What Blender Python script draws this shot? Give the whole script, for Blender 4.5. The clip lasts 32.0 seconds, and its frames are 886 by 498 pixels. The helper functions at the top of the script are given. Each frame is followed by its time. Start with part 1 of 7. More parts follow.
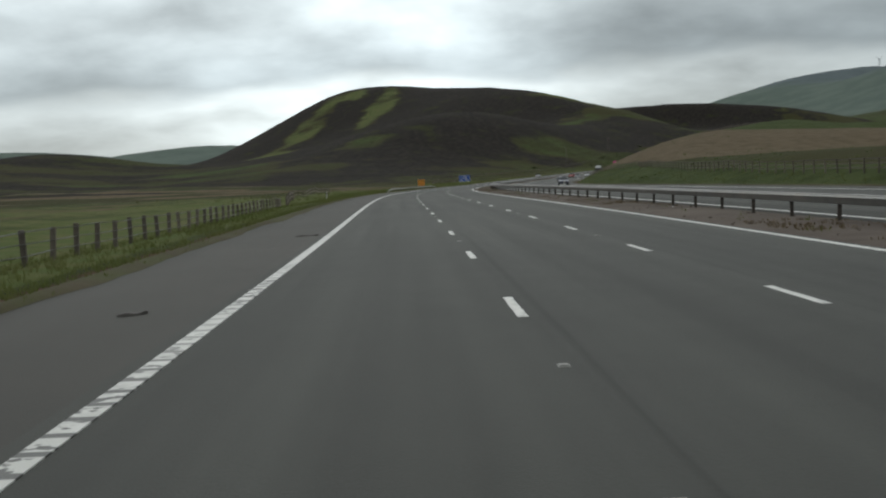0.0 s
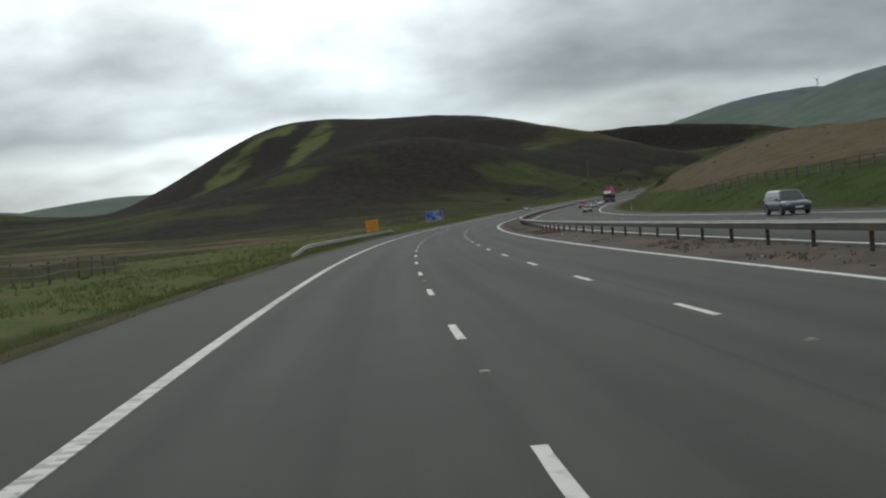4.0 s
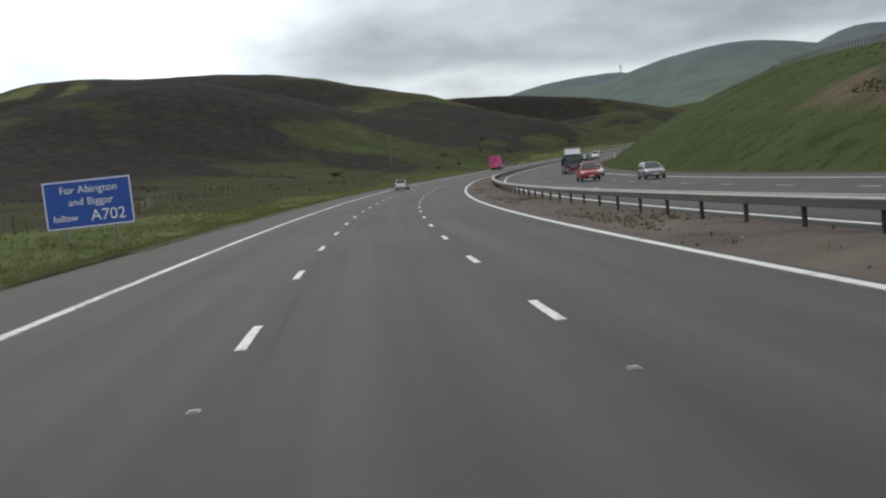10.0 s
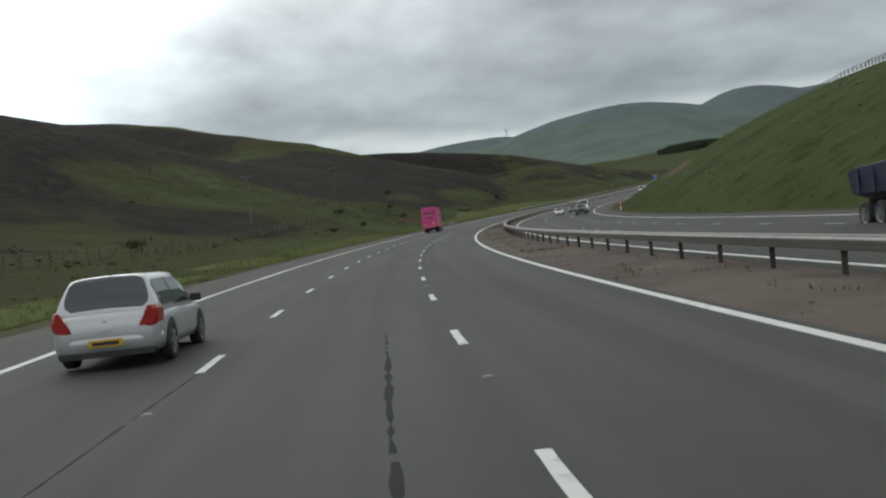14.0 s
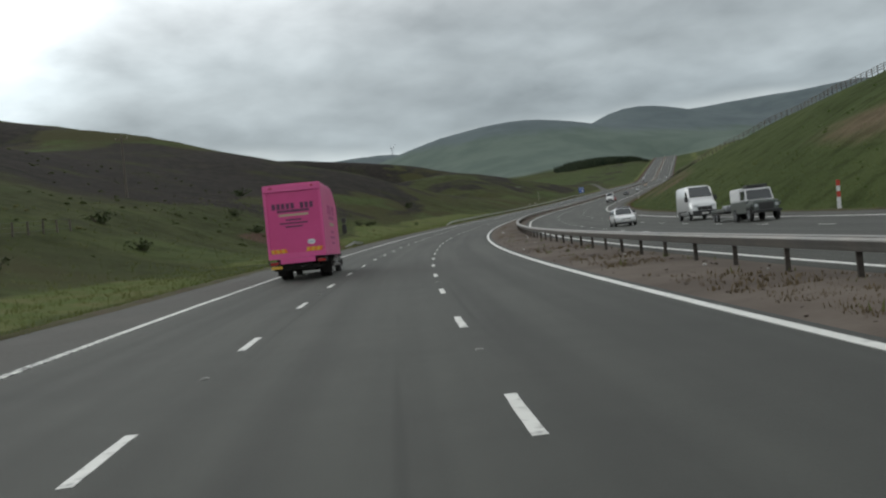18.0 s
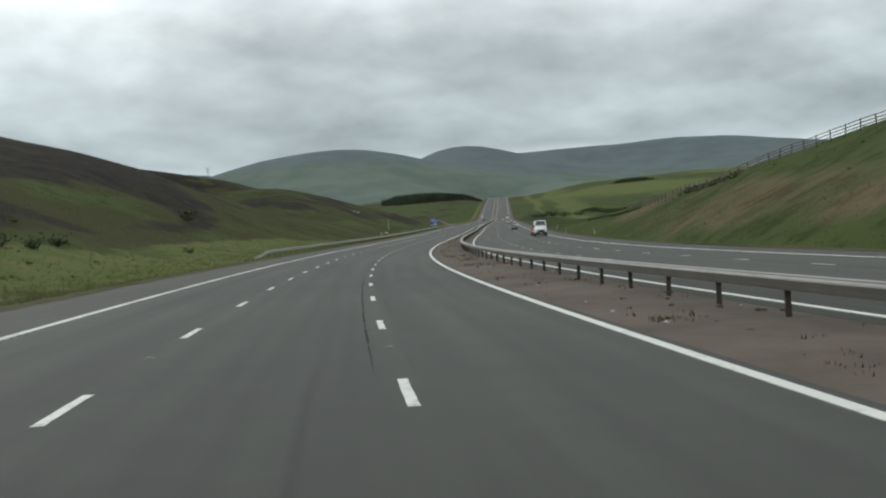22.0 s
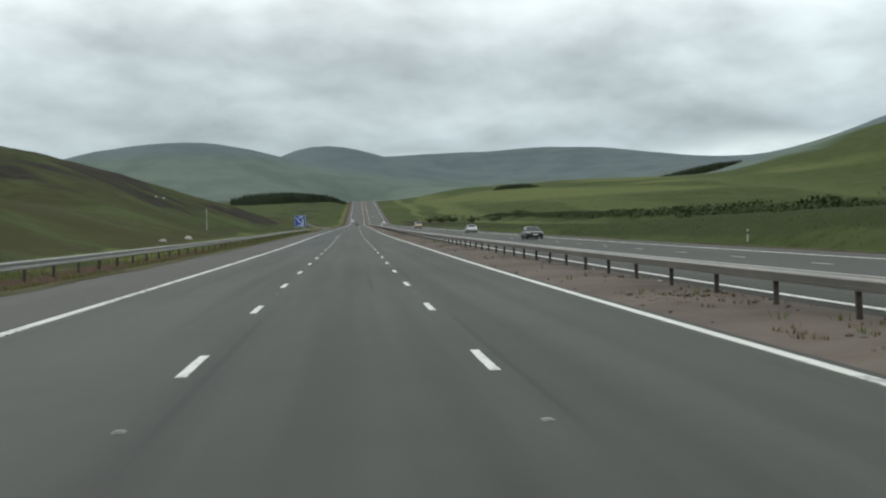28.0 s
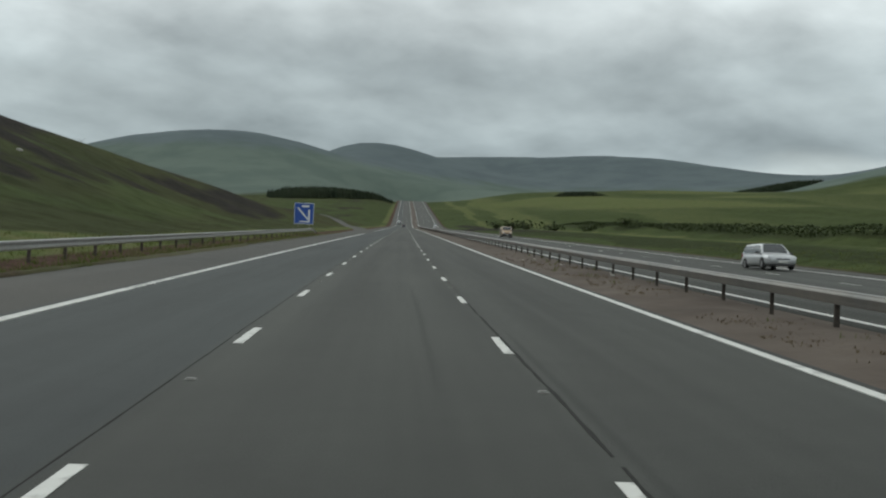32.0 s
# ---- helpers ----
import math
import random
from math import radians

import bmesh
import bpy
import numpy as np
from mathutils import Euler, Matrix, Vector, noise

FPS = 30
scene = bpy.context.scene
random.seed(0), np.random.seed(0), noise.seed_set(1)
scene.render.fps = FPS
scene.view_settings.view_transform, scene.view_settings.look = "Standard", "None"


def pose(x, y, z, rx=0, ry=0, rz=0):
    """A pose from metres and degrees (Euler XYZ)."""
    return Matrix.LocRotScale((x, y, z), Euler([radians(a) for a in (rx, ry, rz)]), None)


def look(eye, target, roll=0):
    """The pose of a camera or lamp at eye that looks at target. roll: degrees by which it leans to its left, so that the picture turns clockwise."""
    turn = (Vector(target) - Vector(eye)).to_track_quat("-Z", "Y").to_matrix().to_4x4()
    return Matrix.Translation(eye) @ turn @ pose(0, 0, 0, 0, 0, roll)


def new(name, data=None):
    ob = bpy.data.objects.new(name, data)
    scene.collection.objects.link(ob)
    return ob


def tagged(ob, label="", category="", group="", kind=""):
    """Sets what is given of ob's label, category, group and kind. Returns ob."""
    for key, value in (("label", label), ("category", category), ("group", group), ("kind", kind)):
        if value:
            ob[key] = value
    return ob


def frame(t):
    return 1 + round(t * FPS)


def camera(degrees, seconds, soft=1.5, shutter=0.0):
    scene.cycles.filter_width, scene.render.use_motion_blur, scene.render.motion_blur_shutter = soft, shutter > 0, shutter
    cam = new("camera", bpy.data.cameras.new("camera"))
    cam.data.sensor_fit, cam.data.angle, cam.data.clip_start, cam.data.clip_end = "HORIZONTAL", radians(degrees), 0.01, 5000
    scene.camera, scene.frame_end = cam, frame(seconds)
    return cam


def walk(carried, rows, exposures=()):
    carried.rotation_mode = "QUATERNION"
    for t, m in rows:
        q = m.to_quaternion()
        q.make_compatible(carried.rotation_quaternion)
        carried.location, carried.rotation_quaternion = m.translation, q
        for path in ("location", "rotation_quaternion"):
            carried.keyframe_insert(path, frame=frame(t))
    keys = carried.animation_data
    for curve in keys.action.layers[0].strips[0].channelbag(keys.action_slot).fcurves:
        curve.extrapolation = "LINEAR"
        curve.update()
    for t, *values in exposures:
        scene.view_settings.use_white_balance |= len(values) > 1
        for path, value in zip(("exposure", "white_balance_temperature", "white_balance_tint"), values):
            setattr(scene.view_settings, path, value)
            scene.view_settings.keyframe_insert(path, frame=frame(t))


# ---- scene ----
cam = camera(47.07, 32.0, soft=2.2)
PATH = [
    (0, 2.577, 0.107, 1.720, 86.014, 2.294, -1.537),
    (0.5, 2.369, 15.618, 1.731, 86.188, 3.600, -2.341),
    (1, 2.142, 31.131, 1.736, 86.218, 4.134, -2.860),
    (1.5, 1.893, 46.644, 1.735, 86.136, 3.581, -2.931),
    (2, 1.686, 62.141, 1.731, 85.671, 3.695, -2.912),
    (2.5, 1.581, 77.606, 1.704, 85.298, 1.504, -1.672),
    (3, 1.556, 93.048, 1.653, 85.385, 2.220, -2.264),
    (3.5, 1.591, 108.477, 1.593, 85.855, 4.676, -4.109),
    (4, 1.737, 123.873, 1.525, 88.040, 5.000, -4.928),
    (4.5, 2.047, 139.216, 1.450, 90.046, 4.497, -4.103),
    (5, 2.543, 154.501, 1.369, 88.442, 6.222, -6.076),
    (6, 4.191, 184.899, 1.207, 87.473, 6.180, -6.668),
    (6.5, 5.420, 200.009, 1.131, 88.950, 5.435, -6.537),
    (7, 6.908, 215.051, 1.060, 88.281, 6.450, -8.050),
    (7.5, 8.635, 230.019, 0.996, 91.429, 5.977, -8.466),
    (8, 10.631, 244.916, 0.941, 91.910, 7.736, -10.842),
    (8.5, 12.941, 259.759, 0.896, 89.206, 6.918, -10.532),
    (9, 15.607, 274.602, 0.866, 85.423, 7.528, -15.560),
    (9.5, 18.650, 289.496, 0.855, 85.388, 5.972, -15.852),
    (10, 21.993, 304.439, 0.853, 86.311, 4.850, -16.164),
    (10.5, 25.540, 319.412, 0.875, 88.599, 3.174, -16.818),
    (11, 29.203, 334.373, 0.933, 89.134, 2.643, -17.064),
    (11.5, 32.916, 349.281, 1.017, 88.962, 3.439, -17.789),
    (12, 36.689, 364.130, 1.128, 88.316, 6.437, -19.098),
    (12.5, 40.568, 378.917, 1.269, 90.060, 5.998, -19.017),
    (13, 44.675, 393.609, 1.439, 89.182, 7.497, -20.850),
    (13.5, 49.119, 408.179, 1.634, 88.880, 9.661, -23.629),
    (14, 53.875, 422.660, 1.850, 89.501, 5.889, -22.703),
    (14.5, 58.897, 437.090, 2.083, 89.842, 4.568, -22.727),
    (15, 64.181, 451.460, 2.327, 89.754, 5.579, -24.121),
    (16, 75.517, 479.948, 2.830, 89.936, 6.154, -25.357),
    (16.5, 81.508, 494.046, 3.094, 90.441, 3.288, -24.293),
    (17, 87.658, 508.068, 3.373, 90.026, 6.378, -27.046),
    (17.5, 93.947, 522.027, 3.674, 90.097, 5.301, -27.626),
    (18, 100.453, 535.848, 3.995, 90.016, 5.838, -29.296),
    (18.5, 107.253, 549.468, 4.334, 89.695, 6.624, -30.691),
    (19, 114.313, 562.948, 4.688, 89.743, 5.345, -30.883),
    (19.5, 121.586, 576.362, 5.055, 93.472, 3.447, -29.939),
    (20, 129.085, 589.723, 5.439, 94.057, 3.645, -30.571),
    (20.5, 136.835, 603.020, 5.848, 90.714, 5.569, -34.591),
    (21, 144.853, 616.216, 6.286, 89.262, 4.819, -39.589),
    (21.5, 153.132, 629.273, 6.758, 91.646, 2.857, -39.703),
    (22, 161.572, 642.194, 7.254, 91.215, 2.344, -39.722),
    (22.5, 170.087, 654.998, 7.767, 91.527, 3.458, -42.945),
    (23, 178.728, 667.740, 8.293, 92.998, 3.036, -44.152),
    (23.5, 187.567, 680.456, 8.833, 95.405, 3.577, -47.069),
    (24, 196.628, 693.067, 9.391, 95.087, 5.353, -49.980),
    (24.5, 205.923, 705.485, 9.971, 94.194, 6.140, -50.463),
    (25, 215.463, 717.702, 10.575, 93.713, 6.212, -52.254),
    (26, 235.281, 741.609, 11.855, 90.283, 5.655, -51.511),
    (26.5, 245.512, 753.354, 12.525, 89.395, 4.654, -50.553),
    (27, 255.912, 764.995, 13.210, 89.054, 3.850, -49.580),
    (27.5, 266.445, 776.553, 13.906, 87.932, 1.817, -47.797),
    (28, 277.083, 788.036, 14.611, 91.423, 0.874, -47.902),
    (28.5, 287.800, 799.452, 15.323, 93.230, -0.414, -47.436),
    (29, 298.568, 810.826, 16.050, 92.487, -3.043, -45.723),
    (29.5, 309.350, 822.182, 16.798, 92.916, -3.699, -44.629),
    (30, 320.080, 833.533, 17.562, 93.823, -4.330, -44.251),
    (30.5, 330.689, 844.889, 18.333, 93.902, -6.302, -42.752),
    (31, 341.125, 856.263, 19.107, 92.419, -5.499, -43.115),
    (31.5, 351.364, 867.666, 19.884, 92.372, -4.276, -44.239),
    (32, 361.492, 879.085, 20.661, 91.680, -2.450, -45.490),
]
walk(cam, [(t, pose(*m)) for t, *m in PATH], [(t, stops, 6500, tint) for t, stops, tint in (
    (0, -0.38, 6), (2, -0.38, 6), (4, -0.36, 6), (7, -0.55, 6), (8, -0.6, 6), (9, -0.15, 9), (10, 0.15, 11), (11.5, -0.1, 7), (19, -0.05, 7), (20, -0.25, 7), (20.5, -0.28, 6), (21, 0.2, 5),
    (23, 0.15, 5), (24, -0.12, 4), (27, 0.15, 4), (27.5, 0.5, 6), (28, 0.35, 4), (29, 0.1, 4), (30, -0.1, 4), (32, -0.1, 3))])

# road alignment: curvature (1/km) and change of gradient (1/10 km), a node every 40 m from -20 m on
BEND = [0.431, 0.458, 0.018, -0.626, -0.754, -1.071, -0.802, -1.075, -1.171, -0.848, -1.176, -1.107,
    -1.112, -1.137, -0.976, -0.999, -1.083, -1.140, -0.856, -1.099, -1.195, -0.556, -0.236, -0.204,
    0.080, 0.154, -0.214, -0.100, 0.000, 0.000]
SAG = [0.389, 0.305, -0.952, -0.468, -0.260, 0.133, 0.273, 0.533, 0.836, 1.257, 1.242, 0.986,
    0.151, 0.409, 1.100, 0.421, 0.928, 1.411, 0.268, 0.918, 1.008, 0.645, 0.160, 0.923,
    0.394, 0.239, 0.066, 0.091, -0.107, 0.000, 0.000, 0.000, 0.000, 0.000, 0.000, 0.000,
    0.000, 0.000, 0.000, 0.000, 0.000, 1.500, 3.000, 3.000, 3.000, 1.500, 0.000, 0.000]
HILLS = [  # x, y, height, two widths, turn
    (57, 1089, 68.4, 106, 157, -0.05),
    (-76, 1254, 77.3, 98, 107, -0.11),
    (302, 1241, 41.2, 182, 38, -0.22),
    (147, 1001, 15.5, 101, 42, -1.14),
    (1453, 2660, 190.7, 336, 288, 0.06),
    (2109, 2945, 189.7, 196, 301, -0.21),
    (2530, 3066, 174.8, 203, 349, 0.48),
    (2960, 2487, 290.3, 397, 536, -1.06),
    (3199, 1459, 391.1, 658, 396, 0.41),
    (2058, 1146, 159.5, 615, 385, 0.96),
    (715, 345, 29.5, 170, 197, -0.03),
    (-706, 799, 21.6, 290, 298, 0.00),
    (-1188, 2911, 110.4, 466, 296, 0.22),
    (367, 676, 10.9, 142, 55, -0.09),
    (1650, 3530, 275.0, 792, 218, 0.56),
    (900, 2000, -3.3, 400, 300, 0.00),
    (-379, 1908, 62.7, 257, 248, 0.01),
    (67, 671, 36.2, 110, 95, -0.01),
    (168, 406, -5.1, 75, 74, -0.00),
    (260, 519, -7.5, 73, 80, -0.02),
    (334, 630, -6.9, 81, 89, -0.03),
    (218, 898, 4.8, 95, 37, -0.73),
    (392, 1088, -6.4, 48, 95, -0.87),
    (225, 774, 16.9, 64, 46, -0.81),
    (2944, 1126, 43.0, 759, 239, 1.17),
    (-245, 730, 15.0, 55, 80, 0.00),
]
RIGHT_AT = [-300, 100, 180, 230, 270, 320, 380, 450, 530, 610, 690, 760, 840, 930, 1050, 1300]
RIGHT_CUT = [3.0, 3.0, 3.8, 5.2, 9.4, 12.4, 15.4, 16.6, 20.3, 21.7, 17.7, 14.6, 8.0, 3.4, 1.0, 1.2]
LEFT_AT = [-300, 350, 450, 560, 650, 720, 800, 870, 940, 1000, 1060, 1120, 1300]
LEFT_CUT = [0.0, 0.0, 2.0, 0.9, 4.8, 4.9, 6.8, 13.0, 6.7, 4.2, 18.4, 22.6, 4.0]

# ---- world and light ----
SUN_AZ, SUN_EL = 4.0, 38.0          # degrees to the left of north (+y) and up
world = bpy.data.worlds.new("sky")
scene.world = world
world.use_nodes = True


def build_sky():
    nt = world.node_tree
    nt.nodes.clear()
    n, l = nt.nodes.new, nt.links.new
    out, bg = n("ShaderNodeOutputWorld"), n("ShaderNodeBackground")
    sky = n("ShaderNodeTexSky")
    sky.sky_type, sky.sun_disc = "NISHITA", False
    sky.sun_elevation, sky.sun_rotation = radians(SUN_EL), radians(-SUN_AZ)
    dim = n("ShaderNodeVectorMath")
    dim.operation = "SCALE"
    dim.inputs["Scale"].default_value = 0.10
    l(sky.outputs[0], dim.inputs[0])
    co, sep = n("ShaderNodeTexCoord"), n("ShaderNodeSeparateXYZ")
    l(co.outputs["Generated"], sep.inputs[0])

    def math_node(op, a, b=None, clamp=False):
        m = n("ShaderNodeMath")
        m.operation, m.use_clamp = op, clamp
        for i, v in enumerate((a, b)):
            if v is None:
                continue
            if isinstance(v, (int, float)):
                m.inputs[i].default_value = v
            else:
                l(v, m.inputs[i])
        return m.outputs[0]

    # the cloud deck is a flat layer overhead, so its lumps close up towards the horizon
    lift = math_node("ADD", math_node("MAXIMUM", sep.outputs[2], 0.0), 0.30)
    comb = n("ShaderNodeCombineXYZ")
    l(math_node("DIVIDE", sep.outputs[0], lift), comb.inputs[0])
    l(math_node("DIVIDE", sep.outputs[1], lift), comb.inputs[1])

    def cloud(scale, detail, rough, warp):
        t = n("ShaderNodeTexNoise")
        t.inputs["Scale"].default_value, t.inputs["Detail"].default_value = scale, detail
        t.inputs["Roughness"].default_value, t.inputs["Distortion"].default_value = rough, warp
        l(comb.outputs[0], t.inputs["Vector"])
        return t.outputs[0]

    big, fine, wisp = cloud(1.1, 4, 0.5, 0.0), cloud(3.4, 6, 0.5, 0.15), cloud(8.0, 4, 0.5, 0.2)
    # layered deck: bands by height above the horizon, torn by the noise
    shift = math_node("MULTIPLY", math_node("SUBTRACT", big, 0.5), 0.07)
    shift2 = math_node("MULTIPLY", math_node("SUBTRACT", fine, 0.5), 0.04)
    # the lower edge of the deck rises to the east
    tilt = math_node("MULTIPLY", math_node("SUBTRACT", sep.outputs[0], 1.2), -0.03)
    e = math_node("ADD", math_node("ADD", math_node("ADD", sep.outputs[2], shift), shift2), tilt)
    ramp = n("ShaderNodeValToRGB")
    ramp.color_ramp.interpolation = "EASE"
    stops = ((0.0, (0.66, 0.72, 0.74)), (0.122, (0.70, 0.76, 0.79)), (0.141, (0.40, 0.45, 0.485)), (0.20, (0.50, 0.55, 0.58)),
             (0.28, (0.76, 0.80, 0.83)), (0.38, (1.10, 1.12, 1.14)), (0.60, (0.82, 0.84, 0.86)), (1.0, (0.74, 0.76, 0.78)))
    els = ramp.color_ramp.elements
    while len(els) < len(stops):
        els.new(0.5)
    for el, (p, c) in zip(els, stops):
        el.position, el.color = p, (*c, 1)
    l(e, ramp.inputs[0])
    # brighter towards the veiled sun
    sun = n("ShaderNodeVectorMath")
    sun.operation = "DOT_PRODUCT"
    a, b = radians(SUN_AZ), radians(SUN_EL)
    sun.inputs[1].default_value = (-math.sin(a) * math.cos(b), math.cos(a) * math.cos(b), math.sin(b))
    l(co.outputs["Generated"], sun.inputs[0])
    glow = math_node("POWER", math_node("MAXIMUM", sun.outputs["Value"], 0.0), 5.0)
    gain = math_node("ADD", math_node("MULTIPLY", glow, 1.1), 1.03)
    mott = math_node("ADD", math_node("ADD", math_node("MULTIPLY", math_node("SUBTRACT", fine, 0.5), 1.05), math_node("MULTIPLY", math_node("SUBTRACT", big, 0.5), 1.0)), math_node("ADD", math_node("MULTIPLY", math_node("SUBTRACT", wisp, 0.5), 0.3), 1.0))
    gain = math_node("MULTIPLY", gain, mott)
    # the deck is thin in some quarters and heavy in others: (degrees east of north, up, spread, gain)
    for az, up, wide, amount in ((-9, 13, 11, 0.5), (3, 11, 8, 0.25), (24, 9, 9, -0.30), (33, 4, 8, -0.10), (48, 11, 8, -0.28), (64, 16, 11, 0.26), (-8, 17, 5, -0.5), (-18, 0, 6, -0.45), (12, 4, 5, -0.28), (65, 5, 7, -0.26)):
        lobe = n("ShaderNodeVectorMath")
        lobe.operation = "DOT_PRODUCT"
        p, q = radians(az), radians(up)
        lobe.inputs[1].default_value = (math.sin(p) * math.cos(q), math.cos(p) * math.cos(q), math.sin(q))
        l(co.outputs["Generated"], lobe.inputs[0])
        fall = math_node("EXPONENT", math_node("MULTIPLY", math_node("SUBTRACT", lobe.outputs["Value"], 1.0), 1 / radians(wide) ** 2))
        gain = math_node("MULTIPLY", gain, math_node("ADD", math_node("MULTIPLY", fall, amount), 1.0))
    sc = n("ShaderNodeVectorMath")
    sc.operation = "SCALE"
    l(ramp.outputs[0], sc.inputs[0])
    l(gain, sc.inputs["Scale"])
    mix = n("ShaderNodeMix")
    mix.data_type = "RGBA"
    mix.inputs[0].default_value = 0.93
    l(dim.outputs[0], mix.inputs[6])
    l(sc.outputs[0], mix.inputs[7])
    l(mix.outputs[2], bg.inputs[0])
    bg.inputs[1].default_value = 1.0
    l(bg.outputs[0], out.inputs[0])


build_sky()
sun_data = bpy.data.lights.new("sun", "SUN")
sun_data.energy, sun_data.angle, sun_data.color = 0.35, radians(25), (1.0, 0.97, 0.92)
sun = new("sun", sun_data)
sun.matrix_world = look((0, 0, 300), (math.sin(radians(SUN_AZ)) * 200, -math.cos(radians(SUN_AZ)) * 200, 300 - 200 * math.tan(radians(SUN_EL))))


# ---- materials ----
def material(name, color, rough=0.6, metal=0.0, second=None, scale=4.0, amount=0.5, bump=0.0, bump_scale=60.0, third=None, third_scale=0.4,
             third_amount=0.5, spec=0.5, coat=0.0, vary=0.0, sharp=0.0):
    """A principled surface with a second colour in patches of one noise, a third by a broader one, relief and a spread by object."""
    m = bpy.data.materials.new(name)
    m.use_nodes = True
    nt = m.node_tree
    n, l = nt.nodes.new, nt.links.new
    b = nt.nodes["Principled BSDF"]
    b.inputs["Roughness"].default_value, b.inputs["Metallic"].default_value = rough, metal
    b.inputs["Specular IOR Level"].default_value = spec
    b.inputs["Coat Weight"].default_value = coat
    co = n("ShaderNodeTexCoord")
    src = None

    def mixed(a, c2, sc, amt, seed):
        t = n("ShaderNodeTexNoise")
        t.inputs["Scale"].default_value, t.inputs["Detail"].default_value = sc, 6
        t.inputs["Roughness"].default_value = 0.62
        off = n("ShaderNodeVectorMath")
        off.inputs[1].default_value = (seed * 7.3, seed * 3.1, seed)
        l(co.outputs["Object"], off.inputs[0])
        l(off.outputs[0], t.inputs["Vector"])
        r = n("ShaderNodeMapRange")
        half = 0.22 * (1 - sharp) + 0.02
        r.inputs[1].default_value, r.inputs[2].default_value = 0.62 - 0.3 * amt - half, 0.62 - 0.3 * amt + half
        l(t.outputs[0], r.inputs[0])
        x = n("ShaderNodeMix")
        x.data_type = "RGBA"
        l(r.outputs[0], x.inputs[0])
        if isinstance(a, tuple):
            x.inputs[6].default_value = (*a, 1)
        else:
            l(a, x.inputs[6])
        x.inputs[7].default_value = (*c2, 1)
        return x.outputs[2]

    cur = color
    if second:
        cur = mixed(cur, second, scale, amount, 1)
    if third:
        cur = mixed(cur, third, third_scale, third_amount, 2)
    if vary:
        info, r = n("ShaderNodeObjectInfo"), n("ShaderNodeMapRange")
        r.inputs[3].default_value, r.inputs[4].default_value = 1 - vary, 1 + vary
        l(info.outputs["Random"], r.inputs[0])
        h = n("ShaderNodeHueSaturation")
        l(r.outputs[0], h.inputs["Value"])
        if isinstance(cur, tuple):
            h.inputs["Color"].default_value = (*cur, 1)
        else:
            l(cur, h.inputs["Color"])
        cur = h.outputs[0]
    if isinstance(cur, tuple):
        b.inputs["Base Color"].default_value = (*cur, 1)
    else:
        l(cur, b.inputs["Base Color"])
    if bump:
        t, bp = n("ShaderNodeTexNoise"), n("ShaderNodeBump")
        t.inputs["Scale"].default_value, t.inputs["Detail"].default_value = bump_scale, 5
        l(co.outputs["Object"], t.inputs["Vector"])
        bp.inputs["Strength"].default_value, bp.inputs["Distance"].default_value = bump, 0.02
        l(t.outputs[0], bp.inputs["Height"])
        l(bp.outputs[0], b.inputs["Normal"])
    return m




